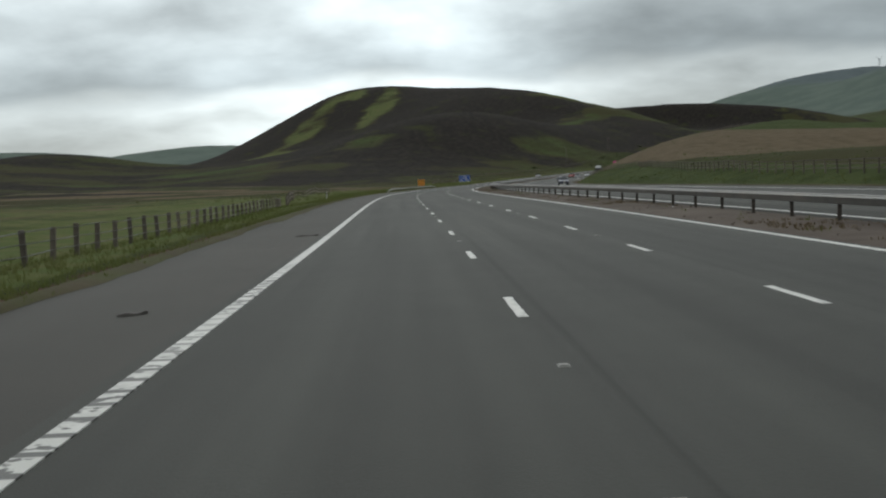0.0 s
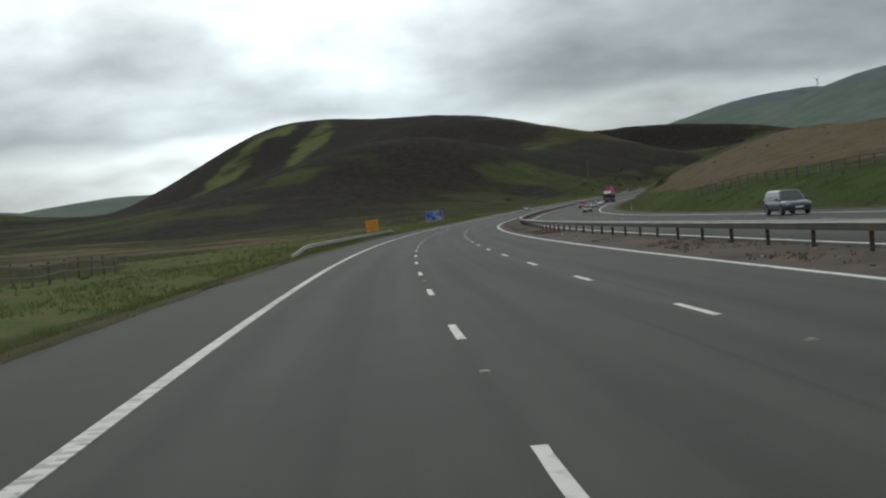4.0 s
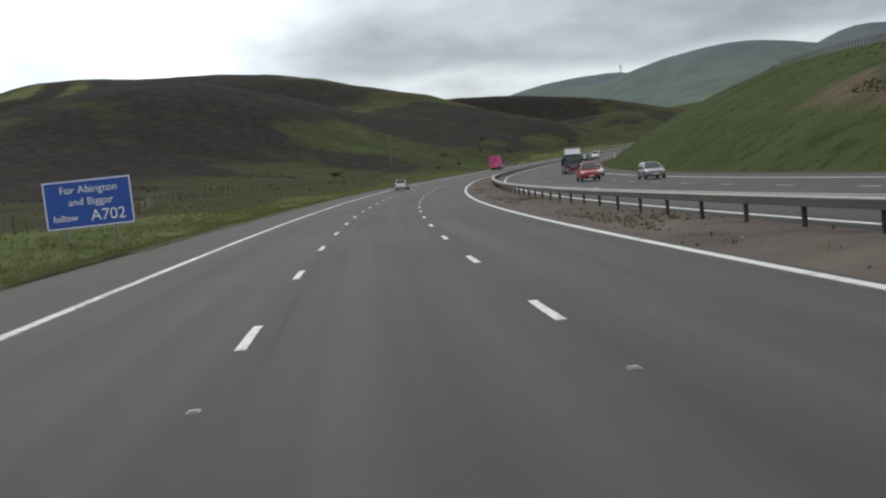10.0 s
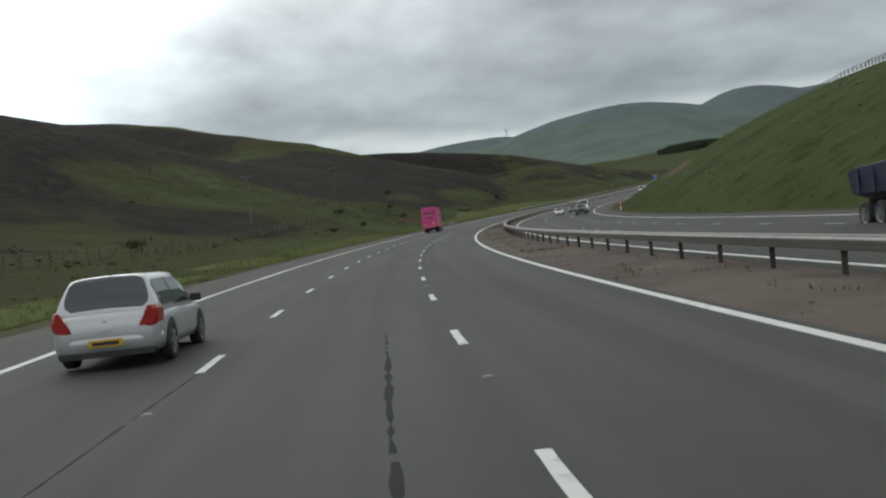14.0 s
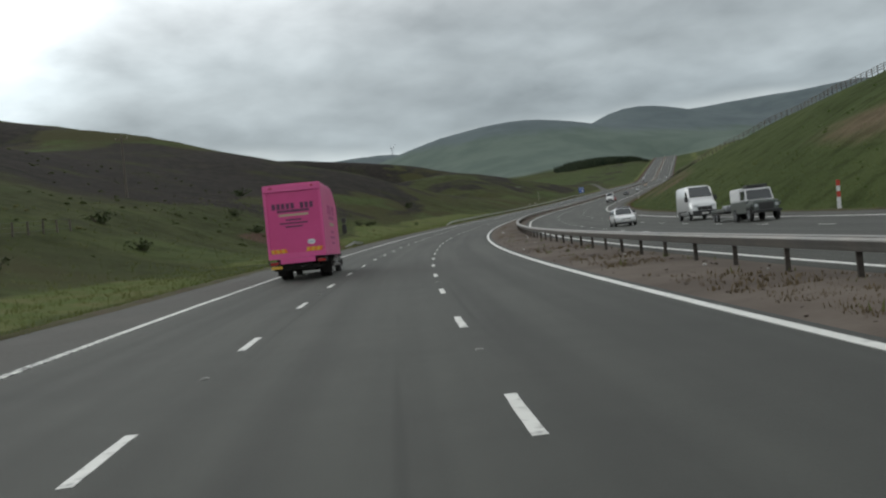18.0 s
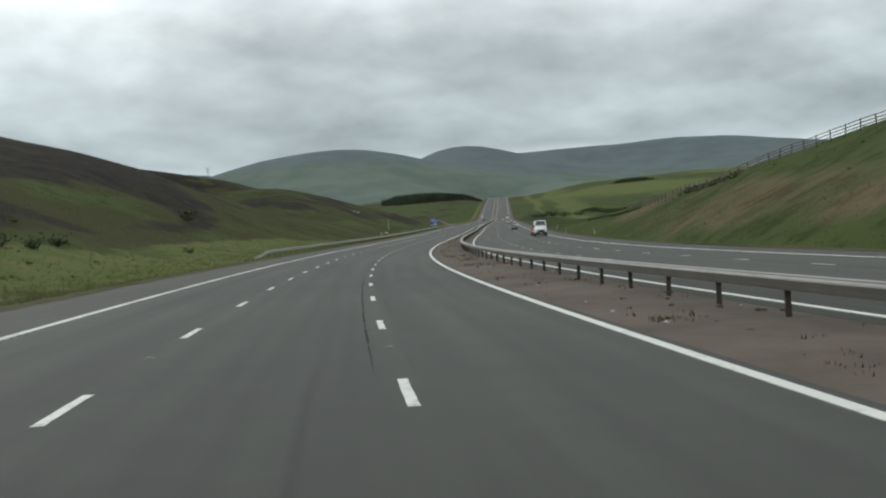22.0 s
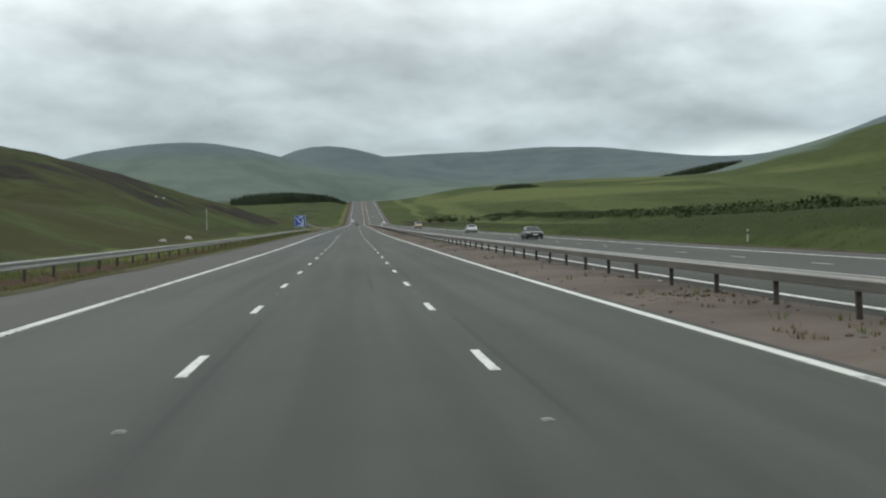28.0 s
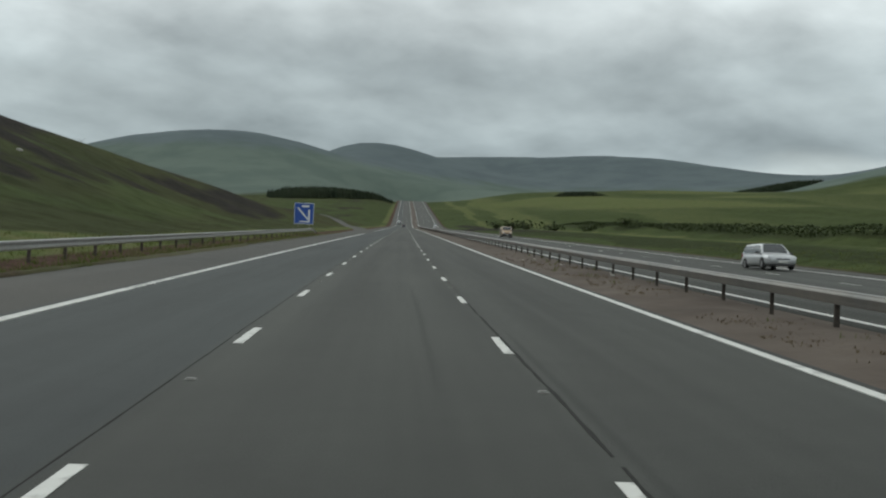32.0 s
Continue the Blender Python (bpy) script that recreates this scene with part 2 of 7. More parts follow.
def asphalt_material():
    """Worn asphalt: paler and darker wheel tracks and seams that follow the lanes, patches, fine stone."""
    m = material("asphalt", (0.0430, 0.0455, 0.0400), 0.82, second=(0.031, 0.0325, 0.029), scale=0.9, amount=0.5, bump=0.35, bump_scale=45,
                 third=(0.051, 0.053, 0.0465), third_scale=0.06, third_amount=0.5, spec=0.25)
    nt = m.node_tree
    n, l = nt.nodes.new, nt.links.new
    b = nt.nodes["Principled BSDF"]
    base = b.inputs["Base Color"].links[0].from_socket
    a1, a2, comb = n("ShaderNodeAttribute"), n("ShaderNodeAttribute"), n("ShaderNodeCombineXYZ")
    a1.attribute_name, a2.attribute_name = "across", "along"
    l(a1.outputs["Fac"], comb.inputs[0])
    sc = n("ShaderNodeMath")
    sc.operation = "MULTIPLY"
    sc.inputs[1].default_value = 0.02
    l(a2.outputs["Fac"], sc.inputs[0])
    l(sc.outputs[0], comb.inputs[1])
    t = n("ShaderNodeTexNoise")
    t.inputs["Scale"].default_value, t.inputs["Detail"].default_value = 1.1, 5
    l(comb.outputs[0], t.inputs["Vector"])
    r = n("ShaderNodeMapRange")
    r.inputs[1].default_value, r.inputs[2].default_value, r.inputs[3].default_value, r.inputs[4].default_value = 0.35, 0.65, 0.80, 1.20
    l(t.outputs[0], r.inputs[0])
    # dark joint beside each lane line, broken along the way
    wob = n("ShaderNodeTexNoise")
    wob.inputs["Scale"].default_value = 3.0
    l(comb.outputs[0], wob.inputs["Vector"])
    out = r.outputs[0]
    for pos in (4.15, 6.44, 7.80):
        d1 = n("ShaderNodeMath")
        d1.operation = "SUBTRACT"
        l(a1.outputs["Fac"], d1.inputs[0])
        d1.inputs[1].default_value = pos
        d2 = n("ShaderNodeMath")
        d2.operation = "ABSOLUTE"
        l(d1.outputs[0], d2.inputs[0])
        d3 = n("ShaderNodeMapRange")
        d3.inputs[1].default_value, d3.inputs[2].default_value, d3.inputs[3].default_value, d3.inputs[4].default_value = 0.02, 0.09, 0.74, 1.0
        l(d2.outputs[0], d3.inputs[0])
        gate = n("ShaderNodeMapRange")
        gate.inputs[1].default_value, gate.inputs[2].default_value = 0.52, 0.60
        l(wob.outputs[0], gate.inputs[0])
        mx = n("ShaderNodeMix")
        mx.inputs[2].default_value = 1.0
        l(gate.outputs[0], mx.inputs[0])
        l(d3.outputs[0], mx.inputs[3])
        mul = n("ShaderNodeMath")
        mul.operation = "MULTIPLY"
        l(out, mul.inputs[0])
        l(mx.outputs[0], mul.inputs[1])
        out = mul.outputs[0]
    v = n("ShaderNodeVectorMath")
    v.operation = "SCALE"
    l(base, v.inputs[0])
    l(out, v.inputs["Scale"])
    # the left lane is relaid in a bluer stone towards the end
    lane, far, both, relaid = n("ShaderNodeMapRange"), n("ShaderNodeMapRange"), n("ShaderNodeMath"), n("ShaderNodeMix")
    lane.inputs[1].default_value, lane.inputs[2].default_value, lane.inputs[3].default_value, lane.inputs[4].default_value = 3.55, 3.75, 1, 0
    far.inputs[1].default_value, far.inputs[2].default_value = 925, 965
    l(a1.outputs["Fac"], lane.inputs[0])
    l(a2.outputs["Fac"], far.inputs[0])
    both.operation = "MULTIPLY"
    l(lane.outputs[0], both.inputs[0])
    l(far.outputs[0], both.inputs[1])
    relaid.data_type, relaid.blend_type = "RGBA", "MULTIPLY"
    relaid.inputs[7].default_value = (0.84, 0.92, 1.02, 1)
    l(both.outputs[0], relaid.inputs[0])
    l(v.outputs[0], relaid.inputs[6])
    l(relaid.outputs[2], b.inputs["Base Color"])
    return m


ASPHALT = asphalt_material()
SHOULDER = material("shoulder_asphalt", (0.054, 0.0535, 0.0475), 0.85, second=(0.042, 0.042, 0.0375), scale=0.7, bump=0.4, bump_scale=40,
                    third=(0.063, 0.060, 0.053), third_scale=0.1, spec=0.22)
PAINT = material("road_paint", (0.56, 0.56, 0.53), 0.6, second=(0.20, 0.20, 0.19), scale=3.5, amount=0.12, bump=0.3, bump_scale=50, sharp=0.8,
                 third=(0.50, 0.50, 0.47), third_scale=0.6)


def ribbed_paint():
    """Edge line laid in close ribs, most of them worn into one, with gaps where the paint has gone."""
    m = material("ribbed_road_paint", (0.56, 0.56, 0.53), 0.6, second=(0.30, 0.30, 0.28), scale=2.5, amount=0.15, bump=0.3, bump_scale=50, sharp=0.7, third=(0.48, 0.48, 0.45), third_scale=0.5)
    nt = m.node_tree
    n, l = nt.nodes.new, nt.links.new
    b = nt.nodes["Principled BSDF"]
    base = b.inputs["Base Color"].links[0].from_socket
    at, frac, rib, t, gate, k, mx = (n("ShaderNodeAttribute"), n("ShaderNodeMath"), n("ShaderNodeMapRange"), n("ShaderNodeTexNoise"), n("ShaderNodeMapRange"), n("ShaderNodeMath"), n("ShaderNodeMix"))
    at.attribute_name = "along"
    frac.operation, frac.inputs[1].default_value = "PINGPONG", 0.25
    l(at.outputs["Fac"], frac.inputs[0])
    rib.inputs[1].default_value, rib.inputs[2].default_value = 0.17, 0.20
    l(frac.outputs[0], rib.inputs[0])
    t.noise_dimensions = "1D"
    t.inputs["Scale"].default_value, t.inputs["Detail"].default_value = 0.09, 3
    l(at.outputs["Fac"], t.inputs["W"])
    gate.inputs[1].default_value, gate.inputs[2].default_value = 0.46, 0.62
    gate.inputs[3].default_value = 0.22
    l(t.outputs[0], gate.inputs[0])
    # the first metres are worn to loose blocks
    worn, most, hole, gone = n("ShaderNodeMapRange"), n("ShaderNodeMath"), n("ShaderNodeTexNoise"), n("ShaderNodeMapRange")
    worn.inputs[1].default_value, worn.inputs[2].default_value, worn.inputs[3].default_value, worn.inputs[4].default_value = 9, 16, 1, 0
    l(at.outputs["Fac"], worn.inputs[0])
    most.operation = "MAXIMUM"
    l(gate.outputs[0], most.inputs[0])
    l(worn.outputs[0], most.inputs[1])
    hole.inputs["Scale"].default_value, hole.inputs["Detail"].default_value = 5.0, 3
    l(n("ShaderNodeTexCoord").outputs["Object"], hole.inputs["Vector"])
    gone.inputs[1].default_value, gone.inputs[2].default_value = 0.54, 0.60
    l(hole.outputs[0], gone.inputs[0])
    either = n("ShaderNodeMath")
    either.operation = "MAXIMUM"
    l(rib.outputs[0], either.inputs[0])
    l(gone.outputs[0], either.inputs[1])
    k.operation = "MULTIPLY"
    l(either.outputs[0], k.inputs[0])
    l(most.outputs[0], k.inputs[1])
    mx.data_type = "RGBA"
    mx.inputs[7].default_value = (0.07, 0.07, 0.066, 1)
    l(k.outputs[0], mx.inputs[0])
    l(base, mx.inputs[6])
    l(mx.outputs[2], b.inputs["Base Color"])
    return m


RIBBED = ribbed_paint()
EARTH = material("median_earth", (0.088, 0.072, 0.060), 0.95, second=(0.050, 0.038, 0.031), scale=0.55, amount=0.62, bump=0.9, bump_scale=7,
                 third=(0.130, 0.108, 0.090), third_scale=0.28, third_amount=0.35, spec=0.1)
STEEL = material("galvanised_steel", (0.17, 0.175, 0.175), 0.55, 0.45, second=(0.11, 0.115, 0.11), scale=2.2, third=(0.22, 0.205, 0.185), third_scale=0.5, bump=0.08)
BRIGHT_STEEL = material("clean_galvanised_steel", (0.34, 0.345, 0.335), 0.5, 0.35, second=(0.24, 0.24, 0.225), scale=2.2, bump=0.08)
POST_STEEL = material("post_steel", (0.036, 0.031, 0.028), 0.75, 0.3, second=(0.080, 0.066, 0.054), scale=6, vary=0.25)
WOOD = material("fence_wood", (0.150, 0.128, 0.102), 0.9, second=(0.080, 0.068, 0.055), scale=5, bump=0.5, bump_scale=30, vary=0.3)
WIRE = material("fence_wire", (0.09, 0.09, 0.085), 0.6, 0.6)
SIGN_BLUE = material("sign_blue", (0.010, 0.060, 0.30), 0.45, second=(0.012, 0.070, 0.33), scale=3)
SIGN_WHITE = material("sign_white", (0.75, 0.76, 0.76), 0.5, second=(0.66, 0.67, 0.67), scale=5)
SIGN_ORANGE = material("sign_orange", (0.62, 0.25, 0.02), 0.55, second=(0.55, 0.22, 0.02), scale=3)
SIGN_RED = material("marker_red", (0.55, 0.05, 0.03), 0.5, second=(0.42, 0.05, 0.03), scale=9)
SIGN_INK = material("faded_sign_ink", (0.105, 0.040, 0.012), 0.7, second=(0.16, 0.062, 0.014), scale=9)
DARK = material("dark_lettering", (0.03, 0.025, 0.02), 0.7)
SIGN_BACK = material("sign_post_grey", (0.25, 0.26, 0.26), 0.5, 0.6, second=(0.18, 0.18, 0.18), scale=3)
CONCRETE = material("concrete", (0.33, 0.32, 0.29), 0.9, second=(0.24, 0.235, 0.21), scale=3, bump=0.4, bump_scale=30)
BLADES = material("grass_blades", (0.115, 0.132, 0.045), 0.9, second=(0.145, 0.130, 0.062), scale=0.35, amount=0.55, third=(0.085, 0.115, 0.030), third_scale=0.09, spec=0.1)


def let_light_through(m, share):
    """Thin leaves: part of the light that falls on one side leaves by the other."""
    nt = m.node_tree
    b, out = nt.nodes["Principled BSDF"], nt.nodes["Material Output"]
    tr, mx = nt.nodes.new("ShaderNodeBsdfTranslucent"), nt.nodes.new("ShaderNodeMixShader")
    nt.links.new(b.inputs["Base Color"].links[0].from_socket, tr.inputs["Color"])
    mx.inputs[0].default_value = share
    nt.links.new(b.outputs[0], mx.inputs[1])
    nt.links.new(tr.outputs[0], mx.inputs[2])
    nt.links.new(mx.outputs[0], out.inputs[0])


let_light_through(BLADES, 0.45)
PINE = material("pine_needles", (0.018, 0.030, 0.016), 0.9, second=(0.010, 0.018, 0.010), scale=0.2, third=(0.03, 0.04, 0.02), third_scale=0.05, spec=0.2)
BUSH = material("bush_leaves", (0.030, 0.046, 0.016), 0.85, second=(0.048, 0.060, 0.022), scale=0.8, spec=0.2)
BARK = material("bark", (0.07, 0.055, 0.04), 0.95, second=(0.04, 0.03, 0.025), scale=4)
STONE = material("pale_stone", (0.45, 0.44, 0.41), 0.9, second=(0.32, 0.31, 0.29), scale=6, bump=0.4)
TURBINE = material("turbine_white", (0.62, 0.64, 0.66), 0.5, second=(0.55, 0.57, 0.59), scale=0.2)


def ground_material():
    """Moor, pasture and bare soil, by the three masks that the land carries, broken up by noise."""
    m = bpy.data.materials.new("land")
    m.use_nodes = True
    nt = m.node_tree
    n, l = nt.nodes.new, nt.links.new
    b = nt.nodes["Principled BSDF"]
    b.inputs["Roughness"].default_value, b.inputs["Specular IOR Level"].default_value = 0.95, 0.03
    co = n("ShaderNodeTexCoord")

    def noise_at(scale, detail=6, rough=0.6):
        t = n("ShaderNodeTexNoise")
        t.inputs["Scale"].default_value, t.inputs["Detail"].default_value, t.inputs["Roughness"].default_value = scale, detail, rough
        l(co.outputs["Object"], t.inputs["Vector"])
        return t.outputs[0]

    def mix(f, a, c):
        x = n("ShaderNodeMix")
        x.data_type = "RGBA"
        l(f, x.inputs[0])
        for i, v in ((6, a), (7, c)):
            if isinstance(v, tuple):
                x.inputs[i].default_value = (*v, 1)
            else:
                l(v, x.inputs[i])
        return x.outputs[2]

    def rng(v, a, c):
        r = n("ShaderNodeMapRange")
        r.interpolation_type = "SMOOTHSTEP"
        r.inputs[1].default_value, r.inputs[2].default_value = a, c
        l(v, r.inputs[0])
        return r.outputs[0]

    def masked(name, big, amp):
        at = n("ShaderNodeAttribute")
        at.attribute_name = name
        s = n("ShaderNodeMath")
        s.operation = "MULTIPLY_ADD"
        l(big, s.inputs[0])
        s.inputs[1].default_value = amp
        l(at.outputs["Fac"], s.inputs[2])
        return rng(s.outputs[0], 0.40 + amp * 0.5, 0.60 + amp * 0.5)

    broad, mid, small, tiny = noise_at(0.012, 7), noise_at(0.05, 7), noise_at(0.35, 6), noise_at(3.0, 5)
    grass = mix(rng(mid, 0.38, 0.62), (0.040, 0.048, 0.019), (0.054, 0.056, 0.025))
    grass = mix(rng(small, 0.42, 0.66), grass, (0.026, 0.032, 0.011))
    rough_g = mix(rng(broad, 0.42, 0.58), grass, (0.044, 0.043, 0.019))
    pasture = mix(rng(mid, 0.35, 0.65), (0.041, 0.056, 0.019), (0.057, 0.073, 0.026))
    pasture = mix(rng(small, 0.45, 0.70), pasture, (0.027, 0.038, 0.011))
    heather = mix(rng(small, 0.40, 0.65), (0.0175, 0.0150, 0.0148), (0.031, 0.027, 0.0225))
    heather = mix(rng(mid, 0.54, 0.72), heather, (0.032, 0.036, 0.014))
    tan = mix(rng(small, 0.4, 0.66), (0.120, 0.094, 0.062), (0.080, 0.063, 0.038))
    soil = mix(rng(tiny, 0.4, 0.6), (0.081, 0.048, 0.036), (0.053, 0.034, 0.025))
    cur = mix(masked("pasture", mid, 0.7), rough_g, pasture)
    verge = mix(rng(small, 0.4, 0.64), (0.074, 0.098, 0.031), (0.104, 0.106, 0.045))
    cur = mix(masked("verge", small, 0.5), cur, verge)
    # dark green of rushes, also painted on the field bank as its shade
    cur = mix(masked("rush_and_shade", small, 0.6), cur, mix(rng(small, 0.4, 0.65), (0.026, 0.036, 0.013), (0.036, 0.044, 0.017)))
    cur = mix(masked("heather", mid, 0.9), cur, heather)
    # far hills: distance haze painted into their base colour, bluer on the tops
    hazed_upland = mix(rng(broad, 0.4, 0.6), (0.092, 0.120, 0.104), (0.112, 0.142, 0.122))
    cur = mix(masked("hazed_upland", broad, 0.3), cur, hazed_upland)
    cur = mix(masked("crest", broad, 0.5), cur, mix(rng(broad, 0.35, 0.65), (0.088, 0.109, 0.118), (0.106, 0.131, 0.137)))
    cur = mix(masked("tan", mid, 0.6), cur, tan)
    cur = mix(masked("soil", small, 0.5), cur, soil)
    cur = mix(rng(tiny, 0.50, 0.80), cur, mix(rng(small, 0.3, 0.7), (0.040, 0.046, 0.016), cur))
    l(cur, b.inputs["Base Color"])
    bp = n("ShaderNodeBump")
    bp.inputs["Strength"].default_value, bp.inputs["Distance"].default_value = 0.7, 0.25
    l(tiny, bp.inputs["Height"])
    l(bp.outputs[0], b.inputs["Normal"])
    return m


LAND = ground_material()


# ---- helpers of this scene ----
def part(name, bm, mat, parent=None, label="", smooth=False):
    """Link a bmesh as one mesh object, under a thing or a part."""
    me = bpy.data.meshes.new(name)
    if smooth:
        for f in bm.faces:
            f.smooth = True
    bm.to_mesh(me)
    bm.free()
    me.materials.append(mat)
    ob = new(name, me)
    ob.parent = parent
    if label:
        tagged(ob, label)
    return ob


def mesh_from(name, verts, faces, mat, parent=None, label="", smooth=False):
    me = bpy.data.meshes.new(name)
    me.from_pydata([tuple(v) for v in verts], [], faces)
    me.materials.append(mat)
    if smooth:
        me.polygons.foreach_set("use_smooth", [True] * len(me.polygons))
    ob = new(name, me)
    ob.parent = parent
    if label:
        tagged(ob, label)
    return ob


def box(bm, x0, x1, y0, y1, z0, z1, bevel=0.0):
    r = bmesh.ops.create_cube(bm, size=1.0)
    vs = r["verts"]
    for v in vs:
        v.co = Vector(((x0 + x1) / 2 + v.co.x * (x1 - x0), (y0 + y1) / 2 + v.co.y * (y1 - y0), (z0 + z1) / 2 + v.co.z * (z1 - z0)))
    if bevel:
        es = list({e for v in vs for e in v.link_edges})
        bmesh.ops.bevel(bm, geom=es, offset=bevel, segments=2, affect="EDGES", profile=0.6)
    return vs


def tube(bm, p0, p1, r0, r1=None, seg=8):
    r1 = r0 if r1 is None else r1
    p0, p1 = Vector(p0), Vector(p1)
    d = p1 - p0
    m = Matrix.Translation((p0 + p1) / 2) @ d.to_track_quat("Z", "Y").to_matrix().to_4x4()
    return bmesh.ops.create_cone(bm, cap_ends=True, segments=seg, radius1=r0, radius2=r1, depth=d.length, matrix=m)["verts"]


def value_noise(x, y, seed=0):
    """Smooth noise on the plane, -1 to 1."""
    xi, yi = np.floor(x).astype(np.int64), np.floor(y).astype(np.int64)
    fx, fy = x - xi, y - yi
    fx, fy = fx * fx * (3 - 2 * fx), fy * fy * (3 - 2 * fy)

    def h(a, b):
        v = np.sin(a * 127.1 + b * 311.7 + seed * 74.7) * 43758.5453
        return (v - np.floor(v)) * 2 - 1
    return (h(xi, yi) * (1 - fx) + h(xi + 1, yi) * fx) * (1 - fy) + (h(xi, yi + 1) * (1 - fx) + h(xi + 1, yi + 1) * fx) * fy


def fbm(x, y, octaves=4, seed=0):
    t, a = 0, 1.0
    for i in range(octaves):
        t = t + a * value_noise(x * 2 ** i, y * 2 ** i, seed + i)
        a *= 0.5
    return t


def step(a, b, x):
    t = np.clip((x - a) / (b - a), 0, 1)
    return t * t * (3 - 2 * t)


# ---- the line of the road ----
STEP = 5.0
ALONG = np.arange(-20.0, 2600.0, STEP)
_b = np.interp(ALONG, np.arange(len(BEND)) * 40.0 - 20.0, BEND) * 1e-3
TURN = np.cumsum(_b) * STEP
TURN -= np.interp(0, ALONG, TURN)
ROAD_X, ROAD_Y = np.cumsum(-np.sin(TURN)) * STEP, np.cumsum(np.cos(TURN)) * STEP
ROAD_X -= np.interp(0, ALONG, ROAD_X)
ROAD_Y -= np.interp(0, ALONG, ROAD_Y)
_q = np.interp(ALONG, np.arange(len(SAG)) * 40.0 - 20.0, SAG) * 1e-4
_q[ALONG > 2420] = -6e-4
RISE = np.cumsum(_q) * STEP
RISE -= np.interp(0, ALONG, RISE)
ROAD_Z = np.cumsum(RISE) * STEP
ROAD_Z -= np.interp(0, ALONG, ROAD_Z)
# lie of the lines across the road, metres to the right of the left edge line
SHOULDER_L, EDGE_L, LANE_1, LANE_2, EDGE_R, EARTH_L, BARRIER, EARTH_R, EDGE_O, LANE_3, LANE_4, EDGE_F, SHOULDER_R = (
    -3.7, 0.0, 3.85, 7.54, 11.51, 11.84, 14.8, 15.7, 16.35, 20.6, 25.0, 29.4, 33.3)


def turn_at(s):
    s = np.asarray(s, float)
    return np.interp(s, ALONG, TURN)


def level(s, d):
    """Height of the paved surface; the far carriageway leans a little."""
    return np.interp(s, ALONG, ROAD_Z) + np.interp(d, (-4, 16.3, 33), (0, 0, 0.1))


def on_road(s, d, h=0.0):
    """World points at s along and d across, h over the surface. Behind the start the road runs on straight."""
    s, d = np.asarray(s, float), np.asarray(d, float)
    th = turn_at(s)
    back = np.minimum(s + 20.0, 0.0)
    x = np.interp(s, ALONG, ROAD_X) - np.sin(th) * back + d * np.cos(th)
    y = np.interp(s, ALONG, ROAD_Y) + np.cos(th) * back + d * np.sin(th)
    z = level(s, d) + h + x * 0
    return np.stack([x, y, z], -1)


def spot(s, d, h=0.0, facing=0.0):
    """The pose of a thing by the road: its y axis along the road, turned by facing degrees."""
    x, y, z = on_road(s, d, h)
    return pose(x, y, z, 0, 0, math.degrees(float(turn_at(s))) + facing)


def ribbon(name, s0, s1, ds, offsets, mat, parent=None, label="", smooth=True):
    """A strip along the road through (across, height) offsets."""
    s = np.arange(s0, s1 + 0.01, ds)
    cols = [on_road(s, d, h) for d, h in offsets]
    n, k = len(s), len(cols)
    verts = np.stack(cols, 1).reshape(-1, 3)
    faces = [(i * k + j, i * k + j + 1, (i + 1) * k + j + 1, (i + 1) * k + j) for i in range(n - 1) for j in range(k - 1)]
    ob = mesh_from(name, verts.tolist(), faces, mat, parent, label, smooth)
    for key, v in (("across", np.tile([o[0] for o in offsets], n)), ("along", np.repeat(s, k))):
        ob.data.attributes.new(key, "FLOAT", "POINT").data.foreach_set("value", v.astype(np.float32))
    return ob


